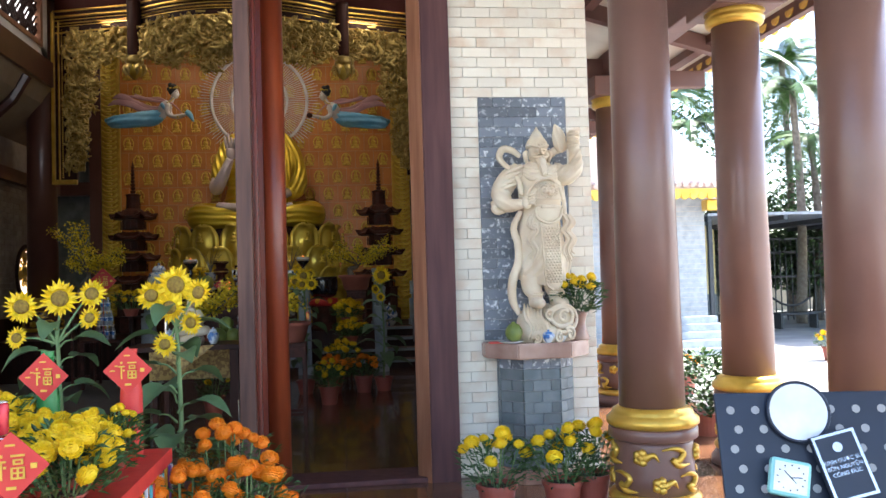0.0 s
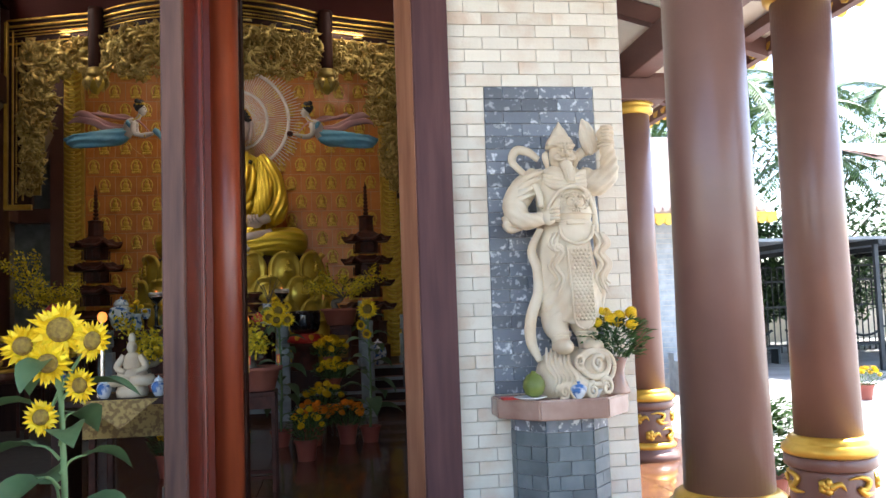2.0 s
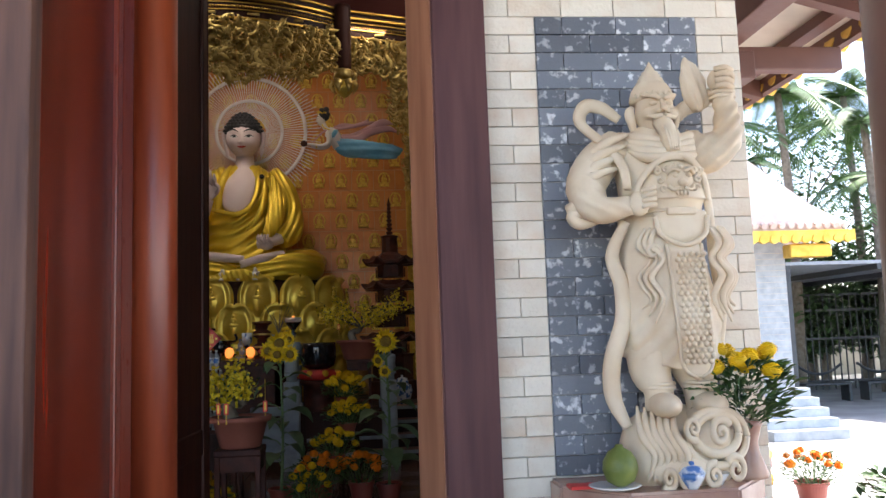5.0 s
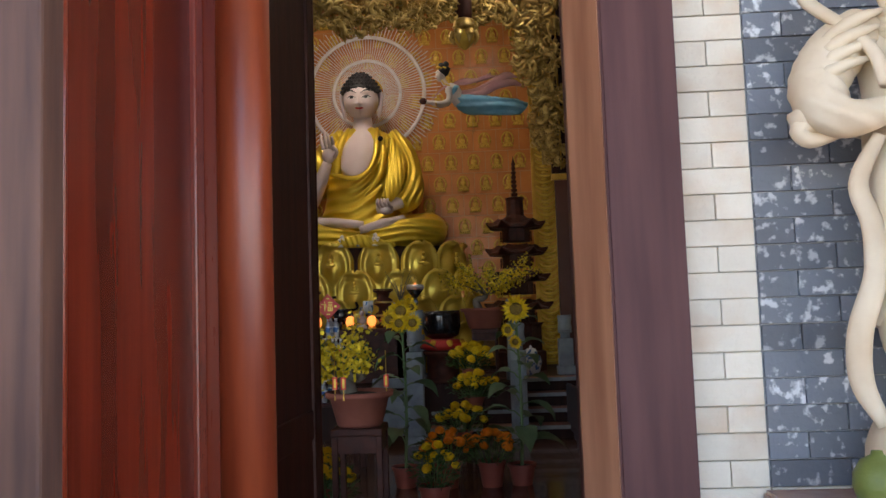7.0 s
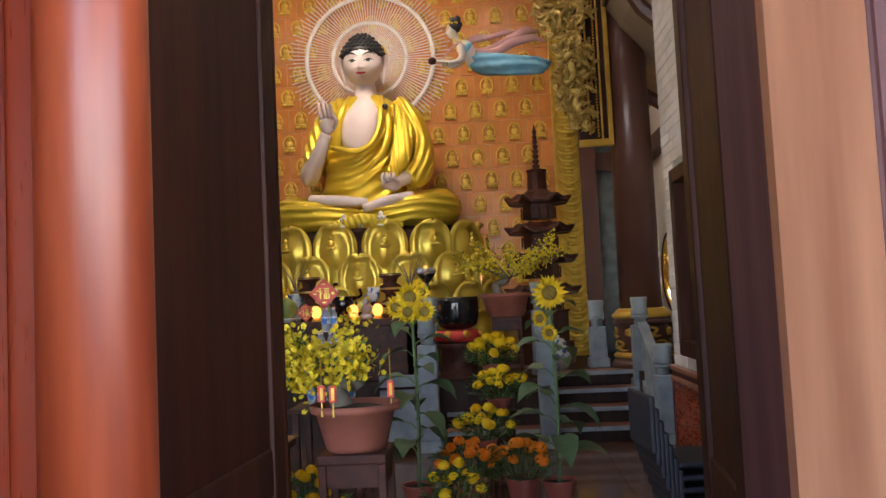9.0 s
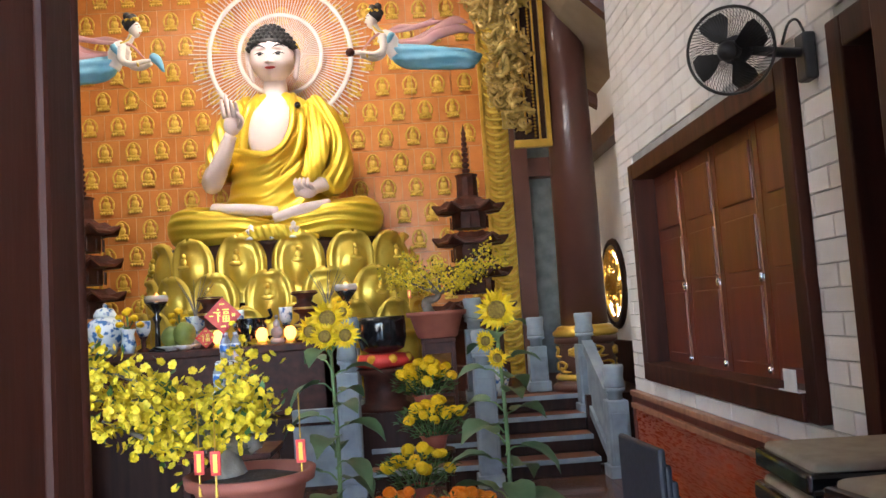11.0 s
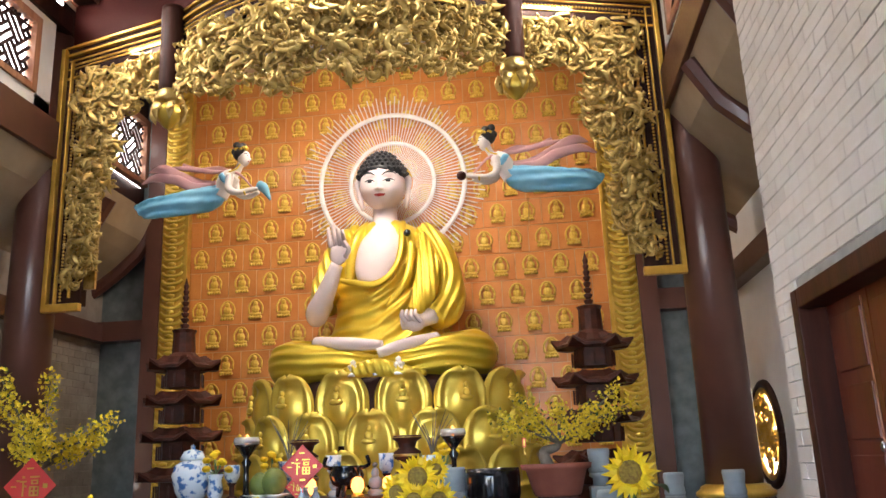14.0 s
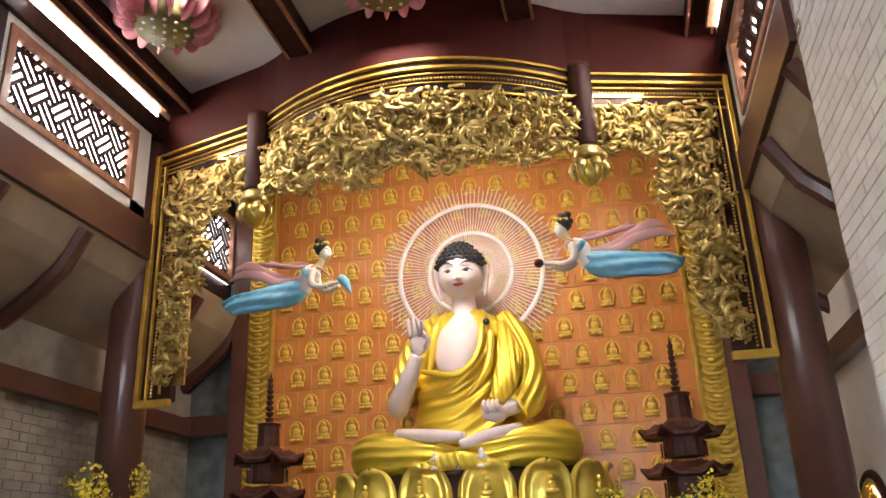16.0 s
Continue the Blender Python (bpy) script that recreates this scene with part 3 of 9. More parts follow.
def open_leaf(hinge, end, thick, name_label, wide_end=True):
    """A tall door leaf between two plan points."""
    a, b = Vector((*hinge, 0)), Vector((*end, 0))
    length = (b - a).length
    t = thing("door_leaf", (a.x, a.y, 0), name_label, "door", turn=math.degrees(math.atan2(b.y - a.y, b.x - a.x)))
    H0, H1 = 0.05, 4.15
    part("panel", box(0.08, length - 0.1, -thick / 2 + 0.02, thick / 2 - 0.02, H0 + 0.1, H1 - 0.1), M["panel_wood"], t)
    part("hinge_stile", box(0, 0.085, -thick / 2, thick / 2, H0, H1, 0.008), M["red_wood"], t)
    for k in range(2):
        part("bead", tube([(length - 0.12 - 0.035 * k, thick / 2 - 0.02, H0), (length - 0.12 - 0.035 * k, thick / 2 - 0.02, H1)], 0.012, 8), M["red_wood"], t, smooth=True)
        part("bead", tube([(length - 0.12 - 0.035 * k, -thick / 2 + 0.02, H0), (length - 0.12 - 0.035 * k, -thick / 2 + 0.02, H1)], 0.012, 8), M["red_wood"], t, smooth=True)
    part("end_stile", box(length - 0.1, length, -thick / 2 - 0.012, thick / 2 + 0.012, H0, H1, 0.008), M["grey_wood"] if wide_end else M["dark_wood"], t, "greyed weathered edge stile")
    for z in (H0, H1 - 0.1):
        part("rail", box(0.085, length - 0.1, -thick / 2 + 0.008, thick / 2 - 0.008, z, z + 0.1, 0.006), M["red_wood"], t)
    part("bolt", tube([(length - 0.05, -thick / 2 - 0.02, 0.05), (length - 0.05, -thick / 2 - 0.02, 0.85)], 0.007, 6), M["tin"], t, "thin steel floor bolt")
    return t


structure("door_filler", box(-0.8, -0.58, 6.66, 6.76, 0.045, 4.2), M["red_wood"], "red strip beside the door post", "door frame")
open_leaf((-0.685, 6.655), (-0.632, 5.52), 0.08, "tall open door leaf of glossy red lacquered wood")


def inner_leaf(x, y, turn, length):
    t = thing("inner_door_leaf", (x, y, 0), "dark red-brown inner door leaf swung open into the hall", "door", turn=turn)
    part("panel", box(0.0, length - 0.07, -0.02, 0.02, 0.05, 4.15), M["inner_wood"], t)
    part("stile", box(length - 0.11, length, -0.035, 0.035, 0.05, 4.15, 0.012), M["inner_wood"], t)
    part("stile", box(-0.02, 0.08, -0.035, 0.035, 0.05, 4.15, 0.012), M["inner_wood"], t)
    for z in (0.12, 1.1, 3.95):
        part("rail", box(0.08, length - 0.11, -0.03, 0.03, z, z + 0.14, 0.008), M["inner_wood"], t)
    part("bead", tube([(length + 0.015, -0.02, 0.05), (length + 0.015, -0.02, 4.15)], 0.016, 8), M["inner_wood"], t, smooth=True)


inner_leaf(-0.6, 6.93, 87.5, 0.97)
inner_leaf(0.64, 6.99, 84, 0.57)


def pedestal():
    t = thing("statue_pedestal", (1.53, 6.57, 0), "half-octagon stone pedestal with a red marble slab", "pedestal")

    def half(r, z0, z1, lip=0.0):
        bm = bmesh.new()
        q = [(-r, 0), (-r, -r * 0.45), (-r * 0.5, -r), (r * 0.5, -r), (r, -r * 0.45), (r, 0)]
        vs = [[bm.verts.new((x, y, z)) for x, y in q] for z in (z0, z1)]
        for k in range(6):
            bm.faces.new((vs[0][k], vs[0][(k + 1) % 6], vs[1][(k + 1) % 6], vs[1][k]))
        bm.faces.new(vs[0][::-1]), bm.faces.new(vs[1])
        bmesh.ops.recalc_face_normals(bm, faces=bm.faces[:])
        if lip:
            bmesh.ops.bevel(bm, geom=bm.edges[:], offset=lip, segments=2, affect="EDGES")
        return bm
    part("core", half(0.285, 0.0, 0.975), M["slate_mortar"], t, "pale stone joints")
    part("slab", half(0.42, 0.975, 1.095, 0.01), M["marble"], t, "red and cream marble slab")
    part("foot", half(0.34, 0.0, 0.11, 0.008), M["marble"], t, "red marble plinth")
    r = 0.29
    q = [(-r, 0), (-r, -r * 0.45), (-r * 0.5, -r), (r * 0.5, -r), (r, -r * 0.45), (r, 0)]
    for (xa, ya), (xb, yb) in zip(q, q[1:]):
        d = Vector((xb - xa, yb - ya, 0))
        n = max(1, round(d.length / 0.15))
        for row in range(10):
            z0 = 0.112 + row * 0.0863
            cuts = [0] + [(k + (0.5 if row % 2 else 0)) / n for k in range(1 - row % 2, n + (row % 2) * 0)] + [1]
            cuts = sorted({c for c in cuts if 0 <= c <= 1})
            for c0, c1 in zip(cuts, cuts[1:]):
                w = d.length * (c1 - c0) - 0.005
                o = part("tile", box(-w / 2, w / 2, -0.008, 0.008, 0.002, 0.083), M["slate" if row == 9 else "slate_plain"], t)
                o.matrix_basis = pose(xa + d.x * (c0 + c1) / 2, ya + d.y * (c0 + c1) / 2, z0, 0, 0, math.degrees(math.atan2(d.y, d.x)))
    return t


pedestal()


def statue(name, pieces, at, label, turn=0, scale=1.0):
    """A statue stays one mesh; pieces are (bmesh, material)."""
    mesh = bpy.data.meshes.new(name)
    out, mats = bmesh.new(), []
    for bm, m in pieces:
        if m not in mats:
            mats.append(m)
        bm.normal_update()
        for f in bm.faces:
            f.material_index, f.smooth = mats.index(m), True
        joined(out, bm)
    out.to_mesh(mesh)
    out.free()
    for m in mats:
        mesh.materials.append(m)
    ob = new(name, mesh)
    ob.matrix_basis = pose(*at, 0, 0, turn) @ Matrix.Scale(scale, 4)
    return tagged(ob, label, "statue")


def loft(rings, n=48, fold=None, bm=None, steps=8):
    """Rings of (z, cx, cy, rx, ry); fold(angle, z) gives a radial factor."""
    bm = bm or bmesh.new()
    rows = smooth_path(rings, steps)
    loops = []
    for z, cx, cy, rx, ry in rows:
        loop = []
        for k in range(n):
            a = 2 * math.pi * k / n
            f = 1 + (fold(a, z) if fold else 0)
            loop.append(bm.verts.new((cx + rx * f * math.cos(a), cy + ry * f * math.sin(a), z)))
        loops.append(loop)
    for a, b in zip(loops, loops[1:]):
        for k in range(n):
            bm.faces.new((a[k], a[(k + 1) % n], b[(k + 1) % n], b[k]))
    bm.faces.new(loops[0][::-1]), bm.faces.new(loops[-1])
    return bm


def spiral(centre, radius, turns, thick, n=40, bm=None, flat=1.0, start=0.0, way=1):
    pts, rr = [], []
    for k in range(n + 1):
        s = k / n
        a = start + way * turns * 2 * math.pi * s
        r = radius * (1 - 0.92 * s)
        pts.append((centre[0] + r * math.cos(a), centre[1] - 0.01 * s, centre[2] + r * math.sin(a)))
        rr.append(thick * (1 - 0.55 * s))
    return tube(pts, rr, 8, bm, flat=flat)


def pleat(bm, phase, depth, keep=None):
    """Pushes a surface out towards the front in soft cloth folds; phase(x, z) counts the folds."""
    for v in bm.verts:
        wob = noise.noise(Vector((v.co.x * 1.7, 3.1, v.co.z * 1.7)))
        q = 0.5 + 0.5 * math.cos(2 * math.pi * (phase(v.co.x, v.co.z) + 0.35 * wob))
        amp = depth * (0.75 + 0.6 * noise.noise(Vector((v.co.x * 2.3, 7.7, v.co.z * 2.3))))
        if keep:
            amp *= keep(v.co)
        v.co.y -= amp * q ** 1.3
    return bm


def guardian():
    S = M["statue"]
    P = []
    # cloud base: a lump with drapes on one side and a large flat curl on the other
    base = ball((0.02, 0.02, 0.13), (0.27, 0.16, 0.17), sub=4)
    ball((-0.17, 0.0, 0.1), (0.12, 0.14, 0.17), base, sub=3)
    ball((0.15, -0.05, 0.17), (0.16, 0.13, 0.13), base, sub=3)
    ball((0.22, 0.0, 0.07), (0.1, 0.13, 0.1), base, sub=3)
    ball((0.0, -0.08, 0.06), (0.22, 0.12, 0.08), base, sub=3)
    base.transform(Matrix.Diagonal((0.74, 1, 1, 1)))
    P.append((rough(base, 0.012, 11), S))
    sp = spiral((0.17, -0.18, 0.2), 0.055, 1.6, 0.02, bm=None, start=0.5)
    for r0, w, z in ((0.105, 0.019, 0.195), (0.145, 0.017, 0.18)):
        tube([(0.16 + r0 * math.cos(a) * 1.12, -0.175 + 0.1 * r0 * abs(math.cos(a)), z + r0 * 0.72 * math.sin(a)) for a in (2 * math.pi * k / 12 for k in range(13))], w, 8, sp, 4)
    for k, (x, z, q) in enumerate(((-0.02, 0.05, 0.06), (0.12, 0.04, 0.05), (0.24, 0.06, 0.055), (-0.12, 0.04, 0.045), (0.02, 0.22, 0.045))):
        spiral((x, -0.19 + 0.04 * abs(x), z), q, 1.6, 0.016, bm=sp, start=1.3 * k, way=1 if k % 2 else -1)
    for k in range(6):
        x = -0.19 + 0.032 * k
        tube([(x - 0.02, -0.06 - 0.015 * k, 0.3 - 0.005 * k), (x - 0.035, -0.13 - 0.008 * k, 0.2), (x + 0.02, -0.15 - 0.006 * k, 0.12), (x - 0.02, -0.14 - 0.006 * k, 0.02)], [0.008, 0.024, 0.02, 0.008], 8, sp, 6, 0.7)
    sp.transform(Matrix.Diagonal((0.74, 1, 1, 1)))
    P.append((sp, S))
    # boots and trousers under the hem
    legs = tube([(-0.06, -0.05, 0.28), (-0.06, -0.05, 0.36), (-0.08, -0.03, 0.44), (-0.07, 0.0, 0.6)], [0.056, 0.06, 0.085, 0.1], 20, steps=5)
    tube([(0.12, -0.03, 0.28), (0.11, -0.03, 0.36), (0.1, -0.02, 0.44), (0.08, 0.0, 0.6)], [0.058, 0.06, 0.085, 0.1], 20, legs, 5)
    ball((-0.06, -0.11, 0.305), (0.06, 0.1, 0.05), legs, sub=3), ball((0.13, -0.09, 0.3), (0.065, 0.1, 0.05), legs, sub=3)
    for x in (-0.06, 0.11):
        for z in (0.37, 0.385):
            tube([(x + 0.064 * math.cos(a), -0.045 + 0.064 * math.sin(a), z) for a in (2 * math.pi * k / 14 for k in range(15))], 0.008, 6, legs)
    P.append((legs, S))
    # long robe skirt with a slanting hem
    skirt = loft([(0.44, 0.03, 0.0, 0.205, 0.115), (0.56, 0.02, -0.005, 0.205, 0.125), (0.75, 0.01, -0.005, 0.19, 0.13), (0.95, 0.0, 0, 0.168, 0.13), (1.1, 0.0, 0, 0.165, 0.125)], 96, lambda a, z: 0.05 * math.sin(8 * a + 5 * z) * max(0, (1.05 - z)) / 0.6, None, 12)
    pleat(skirt, lambda x, z: (x * 1.0 + 0.12 * math.sin(6 * z)) / 0.075, 0.022, lambda c: (1.0 if c.y < 0 else 0.0) * min(1.0, max(0.0, (1.0 - c.z) / 0.3)))
    for v in skirt.verts:
        if v.co.z < 0.6:
            v.co.z -= 0.3 * (v.co.x - 0.0) * (0.6 - v.co.z) / 0.16 * (1 if v.co.x < 0.06 else 0.3)
    P.append((skirt, S))
    tab = loft([(0.93, 0.045, -0.125, 0.03, 0.012), (0.96, 0.045, -0.13, 0.085, 0.02), (1.0, 0.045, -0.135, 0.1, 0.022), (1.06, 0.04, -0.135, 0.11, 0.022)], 28)
    tube([(-0.065, -0.145, 1.04), (-0.045, -0.155, 0.965), (0.045, -0.165, 0.925), (0.13, -0.155, 0.965), (0.15, -0.145, 1.04)], 0.01, 8, tab, 6)
    P.append((tab, S))
    # hanging mail panel with a raised border and diamond scales
    apron = loft([(0.41, 0.075, -0.13, 0.035, 0.016), (0.45, 0.07, -0.135, 0.062, 0.02), (0.65, 0.06, -0.145, 0.068, 0.022), (0.93, 0.045, -0.14, 0.072, 0.022)], 28)
    for sx in (-1, 1):
        tube([(0.045 + sx * 0.07, -0.15, 0.93), (0.06 + sx * 0.067, -0.156, 0.65), (0.07 + sx * 0.06, -0.146, 0.46), (0.075 + sx * 0.01, -0.142, 0.405)], 0.008, 6, apron, 6)
    for zz in range(20):
        for xx in range(5):
            z = 0.47 + zz * 0.022
            ball((0.068 - 0.03 * (z - 0.45) + (xx - 2) * 0.024 + (0.012 if zz % 2 else 0), -0.166, z), (0.012, 0.008, 0.012), apron, sub=1)
    P.append((apron, S))
    # ruffled side falls from the belt
    fall = bmesh.new()
    for x0, way in ((-0.06, -1), (0.155, 1), (0.19, 1)):
        for k in range(3):
            q = 0.018 * k
            tube([(x0 + way * q, -0.14 + q, 1.0), (x0 + way * (0.03 + q), -0.15 + q, 0.93), (x0 + way * (q - 0.01), -0.16 + q, 0.87), (x0 + way * (0.035 + q), -0.15 + q, 0.8), (x0 + way * (q - 0.005), -0.155 + q, 0.72), (x0 + way * (0.03 + q), -0.145 + q, 0.62 + 0.03 * k)],
                 [0.006, 0.014, 0.010, 0.014, 0.011, 0.004], 8, fall, 6, 0.6)
    spiral((-0.085, -0.15, 0.9), 0.03, 1.4, 0.011, 20, fall)
    P.append((fall, S))
    belt = lathe([(0.165, 0), (0.18, 0.01), (0.18, 0.05), (0.165, 0.06)], 48, centre=(0.0, 0, 1.06), squash=0.82)
    tube([(0.185 * math.cos(a), 0.152 * math.sin(a), 1.065) for a in (2 * math.pi * k / 24 for k in range(25))], 0.008, 6, belt)
    tube([(0.185 * math.cos(a), 0.152 * math.sin(a), 1.115) for a in (2 * math.pi * k / 24 for k in range(25))], 0.008, 6, belt)
    box(-0.02, 0.1, -0.17, -0.14, 1.045, 1.075, 0.006, belt)
    P.append((belt, S))
    torso = loft([(1.04, 0, 0, 0.165, 0.125), (1.12, 0.01, -0.02, 0.172, 0.145), (1.22, 0.01, -0.015, 0.178, 0.14), (1.32, 0, 0, 0.185, 0.12), (1.38, 0.0, 0, 0.15, 0.1), (1.43, 0, 0, 0.08, 0.08)], 64)
    P.append((torso, S))
    # arched breast guard with a lion mask
    guard = loft([(1.11, 0.02, -0.1, 0.15, 0.075), (1.18, 0.02, -0.1, 0.135, 0.075), (1.24, 0.025, -0.095, 0.095, 0.07), (1.285, 0.03, -0.09, 0.03, 0.05)], 40)
    tube([(-0.14, -0.12, 1.11), (-0.11, -0.15, 1.19), (-0.05, -0.165, 1.255), (0.03, -0.17, 1.285), (0.1, -0.165, 1.25), (0.145, -0.15, 1.18), (0.165, -0.12, 1.11)], 0.014, 8, guard, 6)
    ball((0.035, -0.17, 1.18), (0.055, 0.035, 0.05), guard, sub=3)
    ball((0.035, -0.205, 1.165), (0.022, 0.02, 0.016), guard, sub=2)
    for sx in (-1, 1):
        ball((0.035 + sx * 0.026, -0.2, 1.195), (0.014, 0.012, 0.01), guard, sub=2)
        tube([(0.035 + sx * 0.008, -0.2, 1.212), (0.035 + sx * 0.035, -0.2, 1.222), (0.035 + sx * 0.055, -0.18, 1.205)], 0.008, 6, guard, 4)
        tube([(0.035 + sx * 0.008, -0.2, 1.145), (0.035 + sx * 0.035, -0.195, 1.14), (0.035 + sx * 0.05, -0.185, 1.155)], 0.008, 6, guard, 4)
        for k in range(3):
            spiral((0.035 + sx * (0.065 + 0.012 * k), -0.165, 1.15 + 0.035 * k), 0.018, 1.3, 0.008, 14, guard, start=k, way=sx)
    for k in range(5):
        spiral((0.035 + 0.028 * (k - 2), -0.17, 1.235 - 0.006 * abs(k - 2)), 0.016, 1.3, 0.007, 14, guard, start=k)
    for k in range(4):
        ball((0.014 + 0.014 * k, -0.195, 1.128), (0.007, 0.01, 0.014), guard, sub=1)
    P.append((guard, S))
    # knotted scarf round the neck
    scarf = bmesh.new()
    for k in range(4):
        tube([(-0.16 + 0.01 * k, -0.03 - 0.015 * k, 1.4 - 0.025 * k), (-0.08, -0.11 - 0.01 * k, 1.365 - 0.028 * k), (0.02, -0.14 - 0.008 * k, 1.345 - 0.022 * k), (0.1, -0.115 - 0.01 * k, 1.37 - 0.028 * k), (0.15 - 0.01 * k, -0.04 - 0.015 * k, 1.4 - 0.025 * k)], [0.012, 0.022, 0.018, 0.022, 0.012], 8, scarf, 6)
    P.append((scarf, S))
    # bent arm with a winged shoulder guard and a pointed sleeve
    arms = tube([(-0.15, 0, 1.36), (-0.25, -0.02, 1.28), (-0.31, -0.04, 1.17), (-0.27, -0.1, 1.08), (-0.16, -0.15, 1.085)], [0.075, 0.085, 0.08, 0.06, 0.036], 28, steps=8)
    pleat(arms, lambda x, z: (z + 0.7 * x) / 0.055, 0.022)
    ball((-0.135, -0.165, 1.09), (0.045, 0.035, 0.05), arms, sub=3)
    for k in range(4):
        tube([(-0.13, -0.19, 1.075 + 0.02 * k), (-0.1, -0.205, 1.08 + 0.021 * k), (-0.075, -0.19, 1.085 + 0.022 * k)], 0.0105, 8, arms, 4)
    tube([(-0.28, -0.05, 1.13), (-0.36, -0.04, 1.1), (-0.395, -0.03, 1.105)], [0.07, 0.045, 0.006], 16, arms, 6)
    tube([(-0.3, -0.05, 1.08), (-0.37, -0.05, 1.065), (-0.34, -0.05, 1.03), (-0.26, -0.07, 1.04)], [0.03, 0.028, 0.024, 0.01], 10, arms, 5)
    for k in range(4):
        tube([(-0.14 - 0.012 * k, -0.1, 1.385 - 0.045 * k), (-0.24 - 0.02 * k, -0.11, 1.345 - 0.045 * k), (-0.345, -0.04, 1.27 - 0.038 * k)], [0.008, 0.02, 0.008], 8, arms, 6)
    # raised arm, cuff and fist
    up = tube([(0.13, 0, 1.33), (0.22, -0.02, 1.32), (0.29, -0.04, 1.37), (0.3, -0.05, 1.46), (0.285, -0.06, 1.56)], [0.095, 0.085, 0.068, 0.052, 0.042], 28, steps=8)
    pleat(up, lambda x, z: (z - 0.9 * x) / 0.06, 0.022)
    joined(arms, up)
    for z in (1.545, 1.565):
        tube([(0.287 + 0.046 * math.cos(a), -0.06 + 0.046 * math.sin(a), z) for a in (2 * math.pi * k / 14 for k in range(15))], 0.009, 6, arms)
    ball((0.28, -0.065, 1.62), (0.052, 0.05, 0.052), arms, sub=3)
    for k in range(4):
        tube([(0.245, -0.1, 1.655 - 0.024 * k), (0.275, -0.125, 1.655 - 0.024 * k), (0.315, -0.1, 1.65 - 0.024 * k)], 0.013, 8, arms, 4)
    tube([(0.32, -0.07, 1.6), (0.31, -0.11, 1.625), (0.275, -0.125, 1.635)], 0.014, 8, arms, 4)
    P.append((arms, S))
    # pointed banner cloth behind the fist, and flying ribbons
    flag = loft([(1.5, 0.19, -0.02, 0.02, 0.02), (1.56, 0.185, -0.02, 0.05, 0.025), (1.64, 0.18, -0.02, 0.055, 0.022), (1.7, 0.165, -0.02, 0.03, 0.016), (1.73, 0.15, -0.02, 0.006, 0.006)], 32)
    pleat(flag, lambda x, z: (x + 0.3 * z) / 0.035, 0.016)
    P.append((flag, S))
    rib = tube([(-0.13, 0.03, 1.48), (-0.2, 0.03, 1.53), (-0.275, 0.02, 1.535), (-0.305, 0.0, 1.46), (-0.235, -0.06, 1.36), (-0.18, -0.12, 1.26), (-0.175, -0.16, 1.15)], [0.02, 0.028, 0.03, 0.03, 0.028, 0.026, 0.02], 12, steps=8, flat=0.6)
    tube([(-0.17, -0.1, 1.03), (-0.22, -0.06, 0.9), (-0.19, -0.06, 0.78), (-0.19, -0.06, 0.64), (-0.24, -0.05, 0.48), (-0.245, -0.05, 0.34), (-0.2, -0.07, 0.22)], [0.02, 0.028, 0.032, 0.034, 0.036, 0.034, 0.02], 12, rib, 8, 0.6)
    tube([(0.09, 0.0, 1.47), (0.15, 0.0, 1.52), (0.22, -0.01, 1.545), (0.26, -0.03, 1.58)], [0.028, 0.032, 0.032, 0.02], 12, rib, 6, 0.6)
    tube([(0.19, -0.02, 1.3), (0.19, -0.07, 1.1), (0.2, -0.06, 0.9), (0.23, -0.04, 0.7), (0.21, -0.04, 0.5)], [0.012, 0.018, 0.022, 0.024, 0.012], 10, rib, 6, 0.6)
    P.append((rib, S))
    # head, long narrow beard, helmet with a ringed spire
    head = ball((0, -0.04, 1.49), (0.078, 0.09, 0.105), sub=4)
    tube([(0, -0.125, 1.52), (0, -0.14, 1.495), (0, -0.15, 1.475)], [0.008, 0.013, 0.018], 10, head, 4)
    for sx in (-1, 1):
        ball((sx * 0.018, -0.138, 1.472), (0.011, 0.012, 0.01), head, sub=2)
        ball((sx * 0.045, -0.105, 1.468), (0.03, 0.025, 0.026), head, sub=3)
        tube([(sx * 0.01, -0.13, 1.525), (sx * 0.035, -0.13, 1.537), (sx * 0.07, -0.1, 1.548)], [0.009, 0.012, 0.005], 8, head, 4)
        ball((sx * 0.033, -0.12, 1.508), (0.019, 0.012, 0.01), head, sub=2)
        tube([(sx * 0.006, -0.145, 1.452), (sx * 0.035, -0.138, 1.447), (sx * 0.062, -0.118, 1.458)], [0.01, 0.01, 0.003], 8, head, 4)
        tube([(sx * 0.085, -0.01, 1.52), (sx * 0.1, -0.02, 1.49), (sx * 0.09, -0.02, 1.44), (sx * 0.085, -0.02, 1.4)], [0.012, 0.022, 0.018, 0.008], 8, head, 4)
    tube([(0, -0.11, 1.432), (0.005, -0.15, 1.39), (0.012, -0.165, 1.34), (0.016, -0.165, 1.3)], [0.038, 0.036, 0.036, 0.026], 16, head, 6)
    for k in range(5):
        tube([(-0.02 + 0.01 * k, -0.14, 1.43), (-0.014 + 0.012 * k, -0.19, 1.37), (0.0 + 0.009 * k, -0.192, 1.3)], [0.004, 0.007, 0.004], 6, head, 4)
    P.append((head, S))
    helmet = lathe([(0.088, 1.535), (0.092, 1.545), (0.09, 1.56), (0.082, 1.585), (0.066, 1.61), (0.056, 1.615), (0.058, 1.622), (0.05, 1.628), (0.052, 1.635), (0.042, 1.642), (0.044, 1.65), (0.034, 1.657), (0.035, 1.664), (0.024, 1.672), (0.0, 1.715)], 36, centre=(-0.005, -0.025, 0))
